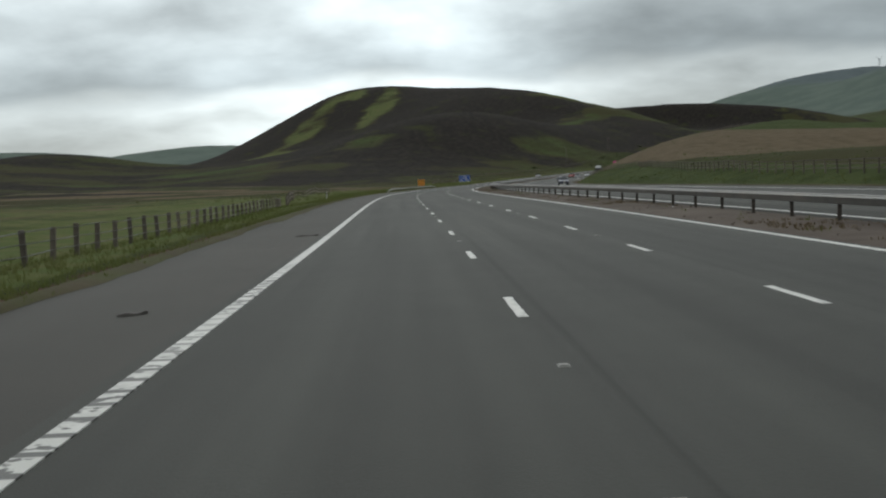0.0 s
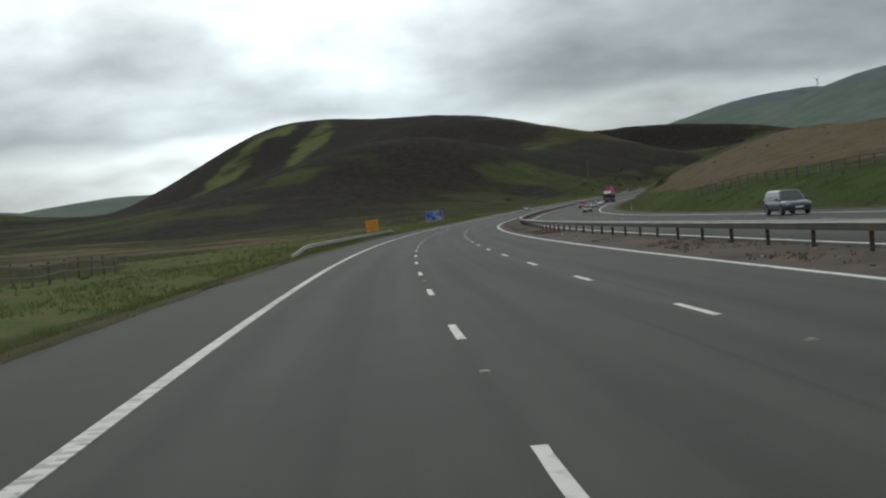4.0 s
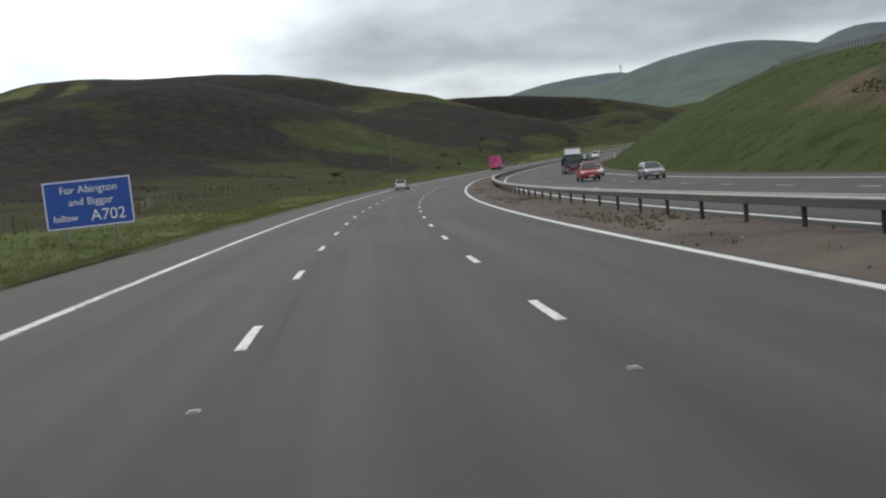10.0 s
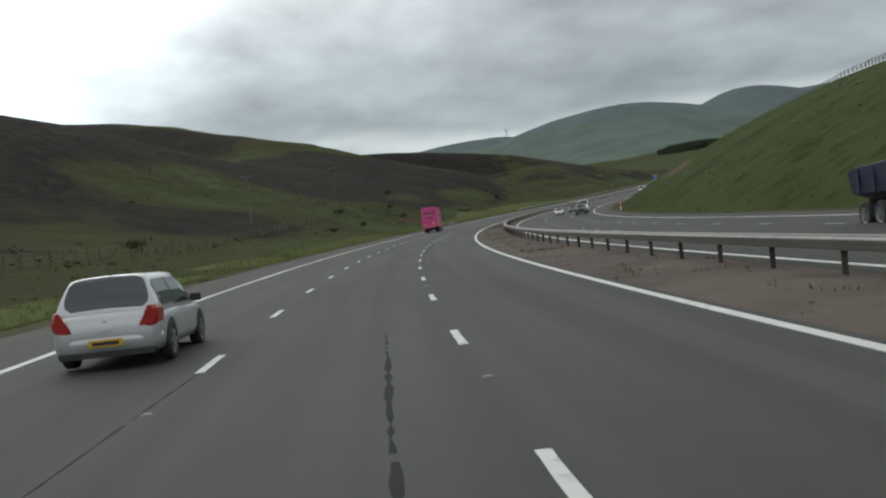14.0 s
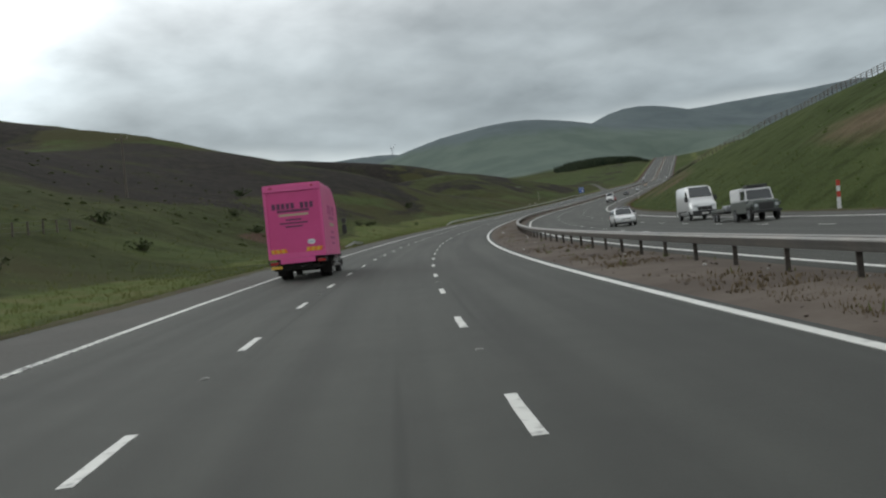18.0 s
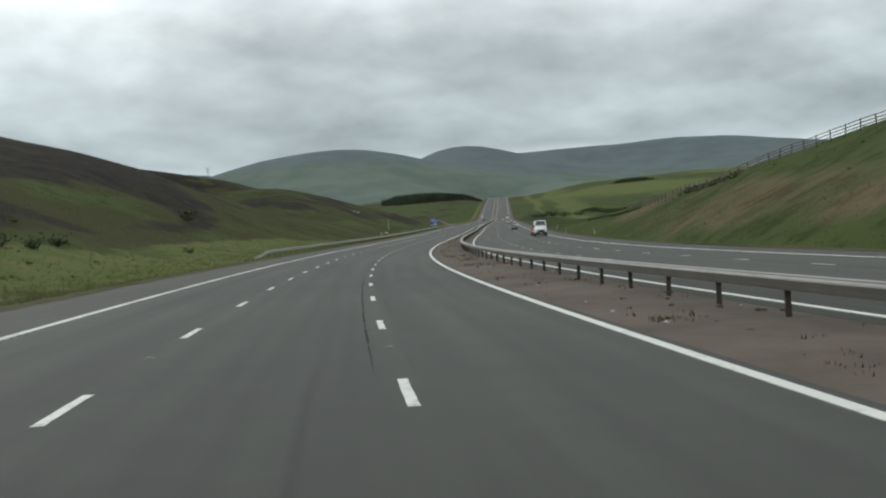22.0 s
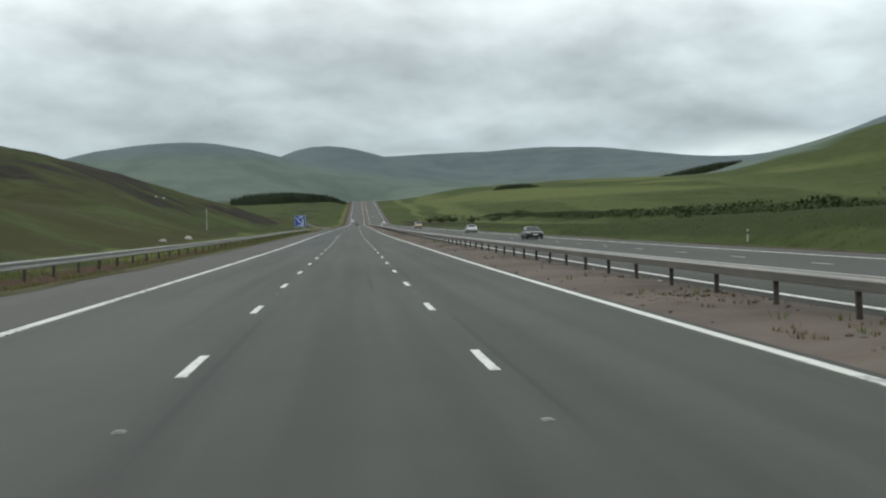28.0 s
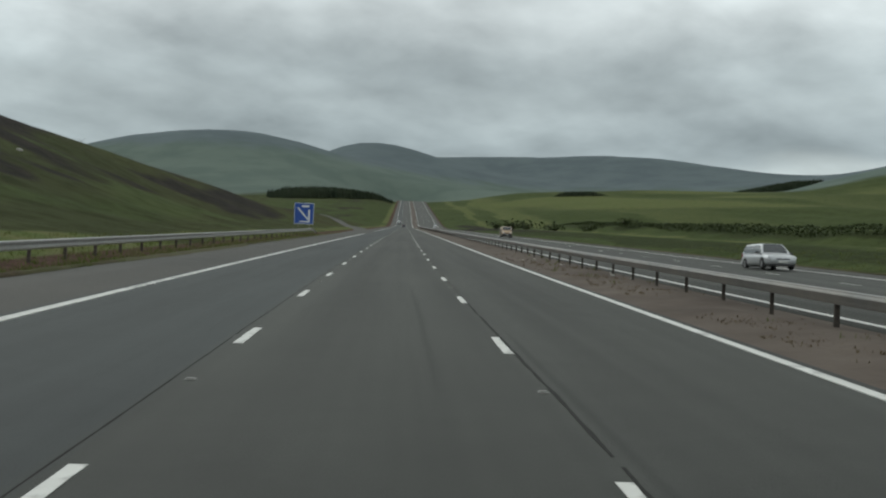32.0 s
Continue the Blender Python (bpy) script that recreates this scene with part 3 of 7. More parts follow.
# ---- land ----
def land_height(x, y, s, d):
    zr = np.interp(s, ALONG, ROAD_Z) + np.interp(d, (-4, 16.3, 33), (0, 0, 0.1))
    r, lft = np.maximum(d - 33.6, 0), np.maximum(-d - 3.7, 0)
    edge = np.where(d > 0, r, lft)
    far = step(150, 600, edge)
    # the valley floor climbs with the straight at the end of the road
    u, v = (x - 365) * 0.68 + (y - 890) * 0.733, (x - 365) * 0.733 - (y - 890) * 0.68
    z = zr * (1 - far) + (12 + 0.072 * np.clip(u, 0, 1500) * np.exp(-(v / 800) ** 2)) * far
    m = step(4, 140, edge)
    hill = 0
    for gx, gy, a, sx, sy, th in HILLS:
        c, sn = math.cos(th), math.sin(th)
        u, v = ((x - gx) * c + (y - gy) * sn) / sx, (-(x - gx) * sn + (y - gy) * c) / sy
        hill = hill + a * np.exp(-(u * u + v * v) / 2)
    hr, hl = np.interp(s, RIGHT_AT, RIGHT_CUT), np.interp(s, LEFT_AT, LEFT_CUT)
    cut = np.where(d > 0, hr * (1 - (1 - np.clip((r - 1.5) / (2.3 * np.maximum(hr, 0.5) + 10), 0, 1)) ** 1.7), hl * step(0, 1, (lft - 4) / (2.6 * np.maximum(hl, 0.5) + 16)))
    z = z + m * hill + cut * (1 - step(60, 420, edge))
    # a steep little bank between two fields on the right
    z = z + np.where(d > 0, 3.0 * step(73, 82, d + 3 * fbm(s / 60, s * 0, 2, 17)) * step(880, 960, s) * (1 - step(1450, 1650, s)) * (1 - step(200, 500, edge)), 0)
    # rough ground: broad folds away from the road, tussocks near it
    z = z + fbm(x / 130, y / 130, 4, 3) * 2.2 * step(15, 200, edge) + fbm(x / 14, y / 14, 3, 9) * np.where(d > 0, 0.30, 0.35) * step(1, 12, edge)
    z = z - np.where(d < 0, 0.6 * step(1.5, 6, edge) * (1 - step(110, 160, s)) * (1 - step(60, 120, edge)), 0)
    z = z + np.where(d < 0, 0.9 * np.exp(-((s - 330) / 45) ** 2 - ((lft - 9) / 4) ** 2), 0)
    z = z - 0.10 * step(0, 1.5, edge) + 0.22 * step(0.5, 4, edge)
    return z


def across(x, y):
    """Where points lie by the road: along, across."""
    rs = np.arange(-20, 2590, 4.0)
    c, th = on_road(rs, 0.0), turn_at(rs)
    s, d = np.empty(len(x)), np.empty(len(x))
    for a in range(0, len(x), 4000):
        b = slice(a, a + 4000)
        dx, dy = x[b, None] - c[None, :, 0], y[b, None] - c[None, :, 1]
        q = dx * dx + dy * dy
        j = q.argmin(1)
        i = np.arange(len(j))
        along = -dx[i, j] * np.sin(th[j]) + dy[i, j] * np.cos(th[j])
        lat = dx[i, j] * np.cos(th[j]) + dy[i, j] * np.sin(th[j])
        s[b] = rs[j] + along
        d[b] = np.where(np.abs(along) > 8, np.sign(lat) * np.sqrt(q[i, j]), lat)
    return np.clip(s, -600, 2590), d


def blob(x, y, cx, cy, rx, ry, th=0.0):
    c, sn = math.cos(th), math.sin(th)
    u, v = ((x - cx) * c + (y - cy) * sn) / rx, (-(x - cx) * sn + (y - cy) * c) / ry
    return np.clip(1.25 - (u * u + v * v) * 0.75, 0, 1)


def land_masks(x, y, z, s, d):
    """How much heather, pasture, dry tan grass and bare soil there is, and painted haze and shade."""
    r, lft = d - 33.6, -d - 3.7
    edge = np.where(d > 0, r, lft)
    # ragged borders between the kinds of ground
    ragged = fbm(x / 45, y / 45, 4, 41)
    s = s + 20 * ragged
    r, lft = r + 6 * ragged * step(8, 30, edge), lft + 7 * ragged * step(8, 30, edge)
    # dark heather on the round hill and the moor beside the road
    gone = np.hypot(x - 300, y - 800)
    heather = np.where(d < 0, 0.66, 0.0) * (1 - step(650, 900, gone))
    heather = np.maximum(heather, np.maximum(blob(x, y, 10, 1060, 330, 300), blob(x, y, 330, 1190, 260, 170)) * 0.95)
    start = np.interp(s, (0, 250, 350, 430, 560, 700, 800, 900), (115, 120, 95, 46, 36, 22, 16, 14))
    heather = heather * np.where(d > 0, 1, step(start, start + 26, lft))
    heather = np.where((d < 0) & (s > 830) & (lft < 160), np.minimum(heather, 0.40 + 0.34 * fbm(x / 16, y / 16, 4, 91)), heather)
    heather = np.where((d < 0) & (x < -70) & (y < 950), heather * (0.74 + 0.55 * fbm(x / 90, y / 25, 3, 93)), heather)
    green = 0 * x
    for cx, cy, rx, ry, th in GREEN_PATCHES:
        green = np.maximum(green, blob(x, y, cx, cy, rx, ry, th))
    green = np.clip(green + 0.45 * fbm(x / 28, y / 28, 4, 31) * (green > 0.02), 0, 1)
    heather = np.maximum(heather, np.where((d < 0) & (s > 380) & (s < 820), (0.40 + 0.10 * step(18, 40, lft) + 0.36 * fbm(x / 26, y / 26, 4, 55)) * step(10, 20, lft) * (1 - step(150, 190, lft)), 0))
    heather = heather * (1 - 0.85 * green)
    slope = step(20, 30, lft) * (1 - step(110, 150, lft)) * step(650, 700, s) * (1 - step(840, 890, s))
    heather = np.maximum(heather, np.where(d < 0, slope * (0.80 + 0.40 * fbm(x / 30, y / 30, 3, 77)), 0))
    face = np.where(d < 0, np.maximum(blob(s, lft, 803, 27, 34, 6), blob(s, lft, 1098, 20, 75, 6)), 0)
    heather = np.where((d < 0) & (s > 700), np.maximum(heather, 0.80 * step(31, 36, lft) * (1 - step(70, 110, lft)) * (1 - step(850, 910, s))), heather)
    heather = np.maximum(heather, np.where(d < 0, np.maximum(np.maximum(blob(s, lft, 829, 22, 16, 3.5), blob(s, lft, 764, 18.5, 14, 1.6)), blob(s, lft, 1190, 21, 30, 7)) * 0.82, 0))
    heather = np.maximum(heather, np.where((d < 0) & (s > 1020), (0.40 + 0.40 * fbm(x / 12, y / 12, 4, 92)) * step(25, 30, lft) * (1 - step(60, 90, lft)), 0))
    heather = heather * (1 - 0.7 * face)
    pasture = np.where(d > 0, 0.66 * (1 - step(900, 1700, edge)), 0)
    foot = np.interp(s, (60, 104, 160, 213, 240, 265, 330), (4, 5.5, 9, 12, 8.5, 5, 4))
    pasture = np.where((d > 0) & (s < 230), pasture * (1 - 0.75 * step(foot, foot + 5, r)), pasture)
    pasture = np.maximum(pasture, np.where(d < 0, 0.50 * (1 - step(6, 10, lft)), 0))
    pasture = np.maximum(pasture, np.where(d < 0, np.interp(s, (460, 540, 780, 850), (0, 0.46, 0.44, 0.44)) * (1 - step(80, 130, lft)), 0))
    pasture = np.where(d < 0, pasture * (1 - 0.6 * slope), pasture)
    pasture = np.maximum(pasture, np.maximum(green * 0.62, face * 0.60))
    pasture = np.maximum(pasture, blob(x, y, 1000, 1500, 600, 420) * 0.6)
    pasture = np.maximum(pasture, 0.5 * step(900, 1300, gone) * (1 - step(150, 230, z)))
    tan = np.where((d > 0) & (s < 420), step(foot, foot + 5, r) * (1 - step(120, 190, r)) * 0.80 * step(165, 215, s) * (1 - step(360, 400, s)), 0)
    tan = np.maximum(tan, np.where(d > 0, blob(s, r, 385, 15, 30, 8) * 0.58, 0))
    tan = np.maximum(tan, np.where(d < 0, step(6, 12, lft) * (1 - step(30, 60, lft)) * step(240, 275, s) * (1 - step(330, 370, s)) * 0.60, 0))
    tan = np.maximum(tan, np.where(d > 0, blob(s, r, 800, 9, 55, 9) * 0.50, 0))
    tan = np.maximum(tan, np.where(d < 0, (0.36 + 0.34 * fbm(x / 60, y / 14, 3, 66)) * step(20, 30, lft) * (1 - step(160, 230, lft)) * (1 - step(380, 460, s)), 0))
    tan = np.maximum(tan, np.where(d > 0, blob(s, r, 652, 14, 30, 7) * 0.50, 0))
    bare = np.interp(s, (0, 180, 200, 290, 310, 840, 890, 1300), (1.7, 1.7, 2.6, 2.6, 1.7, 1.7, 3.6, 3.6))
    soil = np.where(d > 0, 0.62 * (1 - step(0.5, 2.2, r)), 0.62 * (1 - step(bare - 1.1, bare, lft)))
    soil = np.maximum(soil, np.where(d > 0, blob(s, r, 371, 9, 15, 4.5) * 0.78, 0))
    soil = np.maximum(soil, np.where(d > 0, blob(s, r, 782, 9, 30, 6) * 0.42, 0))
    soil = np.maximum(soil, np.where(d < 0, np.maximum(blob(s, lft, 665, 4, 5.5, 6), blob(s, lft, 674, 12, 14, 4)) * 0.85, 0))
    # where haze colour is laid on: high ground, more of it far off
    hazed_upland = step(1000, 1700, gone) * step(60, 120, z)
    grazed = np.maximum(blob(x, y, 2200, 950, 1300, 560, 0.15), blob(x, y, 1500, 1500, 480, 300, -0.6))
    hazed_upland = hazed_upland * (1 - 0.9 * grazed)
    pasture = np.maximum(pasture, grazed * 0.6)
    hazed_upland = np.maximum(hazed_upland, blob(x, y, -420, 1950, 420, 430) * 0.9)
    # bluer haze colour, growing towards the far hilltops
    hazed_top = step(1300, 1900, gone) * np.clip((z - 150) / 140, 0, 1) * 0.8 * (1 - 0.9 * grazed)
    wide = np.interp(s, (0, 350, 420, 690, 740, 840, 900, 1300), (17, 17, 6, 6, 12, 12, 7, 5))
    verge = np.where(d < 0, (0.68 + 0.34 * fbm(x / 11, y / 11, 4, 19)) * step(0.7, 2.0, lft) * (1 - step(wide, wide + 4, lft)), 0)
    verge = np.maximum(verge, np.where(d < 0, (0.50 + 0.16 * fbm(x / 50, y / 12, 3, 18)) * step(1, 3, lft) * (1 - step(110, 150, lft)) * (1 - step(150, 215, s)), 0))
    verge = np.maximum(verge, green * np.where(y > 960, 0.66, 0.40) * (gone < 900))
    # fields on the right, banded by how they are cut and grazed
    wave = d + 5 * fbm(s / 90, d / 40, 3, 12)
    light = np.interp(wave, (57, 62, 70, 74, 84, 88, 125, 140, 190, 210, 300, 340, 420, 460, 600, 700), (0, 0.6, 0.6, 0, 0, 0.58, 0.5, 0, 0, 0.5, 0.45, 0, 0, 0.5, 0.4, 0.35))
    light = np.maximum(light, grazed * (0.42 + 0.3 * fbm(x / 150, y / 150, 2, 14)))
    verge = np.maximum(verge, np.where(d > 0, light * step(870, 930, s), 0))
    # dark rough strips; the band at 75 to 82 m paints the bank's shade
    rush_and_shade = np.interp(wave, (37, 40, 55, 60, 72, 75, 82, 85, 135, 150, 165, 180), (0, 0.62, 0.62, 0, 0, 0.75, 0.75, 0, 0, 0.4, 0.4, 0))
    rush_and_shade = np.where(d > 0, rush_and_shade * step(870, 910, s) * (1 - step(1500, 1700, s)), 0)
    heather = np.maximum(heather, np.where(d > 0, blob(s, r, 1480, 16, 240, 17) * (0.55 + 0.5 * fbm(x / 25, y / 25, 3, 15)), 0))
    return heather, pasture, tan, soil, hazed_upland, verge, hazed_top, rush_and_shade


GREEN_PATCHES = [(-105, 1115, 26, 78, -0.24), (-30, 1085, 18, 100, -0.18), (-62, 1165, 14, 30, 0), (-120, 960, 30, 70, 0.5), (94, 646, 40, 19, 1.0), (112, 700, 20, 16, 0.5), (178, 835, 17, 50, -0.2),
                 (-31, 607, 8, 16, -0.3), (-54, 520, 10, 30, -0.35), (-112, 588, 34, 26, 0.2), (-130, 520, 70, 10, 0.1), (140, 850, 55, 26, 0.9), (192, 868, 26, 12, 0.5),
                 (205, 960, 90, 46, -0.5), (230, 840, 40, 14, 0.7)]


def build_land():
    left = [0, 0.4, 0.9, 1.6, 2.4, 3.4, 4.6, 6, 7.6, 9.5, 12, 15, 18.5, 22.5, 27, 32, 38, 45, 53, 62, 72, 84, 98, 115, 135, 160]
    ds = [-3.7 - v for v in reversed(left)] + [-3.5, 12.0, 14.0, 15.8, 33.1] + [33.4 + v for v in left] + [215, 240, 270]
    ss = np.concatenate([np.arange(-140, 1240, 4.0), np.arange(1240, 2570, 12.0)])
    S, D = np.meshgrid(ss, np.array(ds), indexing="ij")
    p = on_road(S.ravel(), D.ravel())
    s, d = S.ravel(), D.ravel()
    z = land_height(p[:, 0], p[:, 1], s, d)
    z = np.where((d > -3.6) & (d < 33.3), level(s, d) - 0.35, z)
    k = len(ds)
    near = np.column_stack([p[:, 0], p[:, 1], z])
    faces = [(i * k + j, i * k + j + 1, (i + 1) * k + j + 1, (i + 1) * k + j) for i in range(len(ss) - 1) for j in range(k - 1)]
    n0 = len(near)
    # the rest of the sheet, out to the horizon
    rad = np.concatenate([np.arange(10, 1300, 11.0), np.geomspace(1300, 4700, 80)])
    ang = np.linspace(0, 2 * math.pi, 420, endpoint=False)
    A, B = np.meshgrid(rad, ang, indexing="ij")
    x, y = (230 + A * np.cos(B)).ravel(), (640 + A * np.sin(B)).ravel()
    s2, d2 = across(x, y)
    z2 = land_height(x, y, s2, d2)
    edge = np.where(d2 > 0, d2 - 33.6, -d2 - 3.7)
    inside = (s2 > -130) & (s2 < 2560)
    z2 = z2 - np.where(inside, 5.0 * (1 - step(112, 140, edge)), 0)
    m = len(ang)
    outer = np.column_stack([x, y, z2])
    faces += [(n0 + i * m + j, n0 + (i + 1) * m + j, n0 + (i + 1) * m + (j + 1) % m, n0 + i * m + (j + 1) % m) for i in range(len(rad) - 1) for j in range(m)]
    ob = mesh_from("ground", np.vstack([near, outer]).tolist(), faces, LAND, smooth=True)
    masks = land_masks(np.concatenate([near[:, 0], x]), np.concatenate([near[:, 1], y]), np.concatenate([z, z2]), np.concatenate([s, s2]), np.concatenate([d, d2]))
    for name, v in zip(("heather", "pasture", "tan", "soil", "hazed_upland", "verge", "crest", "rush_and_shade"), masks):
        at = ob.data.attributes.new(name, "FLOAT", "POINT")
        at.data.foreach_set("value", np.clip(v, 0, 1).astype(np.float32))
    tagged(ob, "rolling moorland with heather, rough grass and green pasture", "ground", kind="structure")
    return ob


def ground_at(s, d):
    """A point on the land beside the road."""
    p = on_road(s, d)
    z = land_height(np.array([p[0]]), np.array([p[1]]), np.array([float(s)]), np.array([float(d)]))[0]
    return Vector((p[0], p[1], z))


land = build_land()

# ---- road ----
S0, S1 = -130, 2550
road = ribbon("road", S0, S1, 5, [(SHOULDER_L + 3.4, 0.0), (1.2, 0.01), (3.85, 0.012), (7.5, 0.012), (11.0, 0.008), (EARTH_L, 0.0), (EARTH_L + 0.01, -0.2)], ASPHALT)
tagged(road, "three-lane motorway carriageway of worn grey asphalt", "road", kind="structure")
hard = ribbon("hard_shoulder", S0, S1, 5, [(SHOULDER_L - 0.02, -0.3), (SHOULDER_L, -0.02), (-2.0, -0.006), (SHOULDER_L + 3.4, 0.0)], SHOULDER)
tagged(hard, "paler asphalt hard shoulder beside the left lane", "road", kind="structure")
road_far = ribbon("road_opposite", S0, S1, 5, [(EARTH_R - 0.01, -0.2), (EARTH_R, 0.0), (20.6, 0.01), (25.0, 0.01), (EDGE_F + 0.4, 0.0)], ASPHALT)
tagged(road_far, "grey asphalt carriageway for oncoming traffic", "road", kind="structure")
hard_far = ribbon("hard_shoulder_opposite", S0, S1, 5, [(EDGE_F + 0.4, 0.0), (31.5, -0.01), (SHOULDER_R, -0.03), (SHOULDER_R + 0.02, -0.3)], SHOULDER)
tagged(hard_far, "asphalt hard shoulder of the oncoming carriageway", "road", kind="structure")


def build_median():
    s = np.concatenate([np.arange(S0, 1100, 0.8), np.arange(1100, S1, 6.0)])
    cols = np.linspace(EARTH_L, EARTH_R, 13)
    S, D = np.meshgrid(s, cols, indexing="ij")
    p = on_road(S.ravel(), D.ravel())
    w = (D.ravel() - EARTH_L) / (EARTH_R - EARTH_L)
    hump = np.sin(w * math.pi)
    p[:, 2] += -0.02 + hump * 0.10 + hump * (fbm(p[:, 0] * 0.9, p[:, 1] * 0.9, 3, 5) * 0.055 + fbm(p[:, 0] / 5, p[:, 1] / 5, 2, 8) * 0.05)
    k = len(cols)
    f = [(i * k + j, i * k + j + 1, (i + 1) * k + j + 1, (i + 1) * k + j) for i in range(len(s) - 1) for j in range(k - 1)]
    ob = mesh_from("central_reservation", p.tolist(), f, EARTH, smooth=True)
    return tagged(ob, "bare brown earth strip between the carriageways", "verge", kind="structure")


median = build_median()

# ---- painted lines ----


def solid_line(name, d, width, label, s0=S0, s1=S1, parent=None, mat=PAINT):
    h = 0.016
    ob = ribbon(name, s0, s1, 2.5, [(d - width / 2, h - 0.014), (d - width / 2, h), (d + width / 2, h), (d + width / 2, h - 0.014)], mat, parent, label, smooth=False)
    return ob


solid_line("edge_line", EDGE_L, 0.22, "worn white ribbed edge line", parent=road, mat=RIBBED)
solid_line("edge_line", EDGE_R, 0.20, "white edge line by the central reservation", parent=road)
solid_line("edge_line", EDGE_O, 0.20, "white edge line by the central reservation", parent=road_far)
solid_line("edge_line", EDGE_F, 0.20, "white edge line", parent=road_far)


def dash_mesh():
    me = bpy.data.meshes.new("lane_dash")
    bm = bmesh.new()
    n = 7
    rnd = random.Random(4)
    a = [bm.verts.new((-0.065 + rnd.uniform(-0.006, 0.006), i * 2.05 / n, 0)) for i in range(n + 1)]
    b = [bm.verts.new((0.065 + rnd.uniform(-0.006, 0.006), i * 2.05 / n, 0)) for i in range(n + 1)]
    for i in range(n):
        bm.faces.new((a[i], b[i], b[i + 1], a[i + 1]))
    g = bmesh.ops.extrude_face_region(bm, geom=bm.faces[:])
    for v in g["geom"]:
        if isinstance(v, bmesh.types.BMVert):
            v.co.z += 0.006
    bm.normal_update()
    bm.to_mesh(me)
    bm.free()
    me.materials.append(PAINT)
    return me


DASH_0 = 12.18                      # near end of one dash, and a dash every 9 m
DASH = dash_mesh()


def lane_line(d, parent, lo, hi, h):
    k0, k1 = math.ceil((lo - DASH_0) / 9), math.floor((hi - DASH_0) / 9)
    for k in range(k0, k1 + 1):
        s = DASH_0 + 9 * k
        ob = new("lane_dash", DASH)
        ob.parent = parent
        ob.matrix_basis = spot(s, d, h) @ pose(0, 0, 0, math.degrees(math.atan(float(np.interp(s, ALONG, RISE)))), 0, 0)


def far_dashes(name, lines, lo, hi, parent):
    v, f = [], []
    for d in lines:
        for k in range(math.ceil((lo - DASH_0) / 9), math.floor((hi - DASH_0) / 9)):
            s = DASH_0 + 9 * k
            n = len(v)
            for ss, dd in ((s, d - 0.065), (s, d + 0.065), (s + 2, d + 0.065), (s + 2, d - 0.065)):
                v.append(on_road(ss, dd, 0.02).tolist())
            f.append((n, n + 1, n + 2, n + 3))
    ob = mesh_from(name, v, f, PAINT, parent)
    return tagged(ob, kind="stuff")


lane_line(LANE_1, road, 0, 1150, 0.014)
lane_line(LANE_2, road, 0, 1150, 0.014)
far_dashes("lane_dashes", (LANE_1, LANE_2), 1150, 2400, road)
far_dashes("lane_dashes", (LANE_3, LANE_4), -60, 2300, road_far)


def stud_mesh():
    """A reflecting road stud: iron base, rubber block, two lenses."""
    me = bpy.data.meshes.new("road_stud")
    bm = bmesh.new()
    box(bm, -0.055, 0.055, -0.075, 0.075, -0.005, 0.008)
    box(bm, -0.04, 0.04, -0.045, 0.045, 0.008, 0.018)
    bm.to_mesh(me)
    bm.free()
    me.materials.append(STUD_IRON)
    return me


STUD_IRON = material("stud_iron", (0.30, 0.30, 0.28), 0.6, second=(0.12, 0.12, 0.11), scale=18)
STUD = stud_mesh()
for d in (LANE_1, LANE_2):
    for k in range(0, 62):
        ob = new("road_stud", STUD)
        ob.parent = road
        ob.matrix_basis = spot(9.0 + 18 * k, d, 0.012)


# ---- joints, cracks and rubber on the road ----
TAR = material("sealing_tar", (0.030, 0.031, 0.029), 0.95, spec=0.05, second=(0.036, 0.036, 0.034), scale=3.0, bump=0.4, bump_scale=30)
RUST_SEAM = material("worn_joint", (0.037, 0.034, 0.029), 0.95, spec=0.1, second=(0.048, 0.043, 0.036), scale=2.0, bump=0.5, bump_scale=25)
SKID = material("rubber_mark", (0.0325, 0.0340, 0.0305), 0.95, second=(0.040, 0.042, 0.037), scale=4.0, spec=0.05)


def seam(name, label, s0, s1, d0, d1, width, seed, mat, ragged=0.35, gaps=0.0):
    """A thin strip along the road with ragged edges, broken here and there."""
    r = random.Random(seed)
    v, f, drift = [], [], 0.0
    n = int((s1 - s0) / 0.3)
    row = None
    for k in range(n + 1):
        t = k / n
        s = s0 + (s1 - s0) * t
        drift = drift * 0.9 + r.uniform(-1, 1) * width * 0.07
        w = width * (0.22 + 0.4 * ragged * r.uniform(-1, 1)) * min(1, 6 * t + 0.15, 6 * (1 - t) + 0.15)
        d = d0 + (d1 - d0) * t + drift
        now = len(v)
        for dd, h in ((d - w - 0.006, 0.008), (d - w, 0.0155), (d + w, 0.0155), (d + w + 0.006, 0.008)):
            v.append(on_road(s, dd, h).tolist())
        if row is not None and r.random() > gaps:
            f += [(row + j, row + j + 1, now + j + 1, now + j) for j in range(3)]
        row = now
    return mesh_from(name, v, f, mat, road, label)


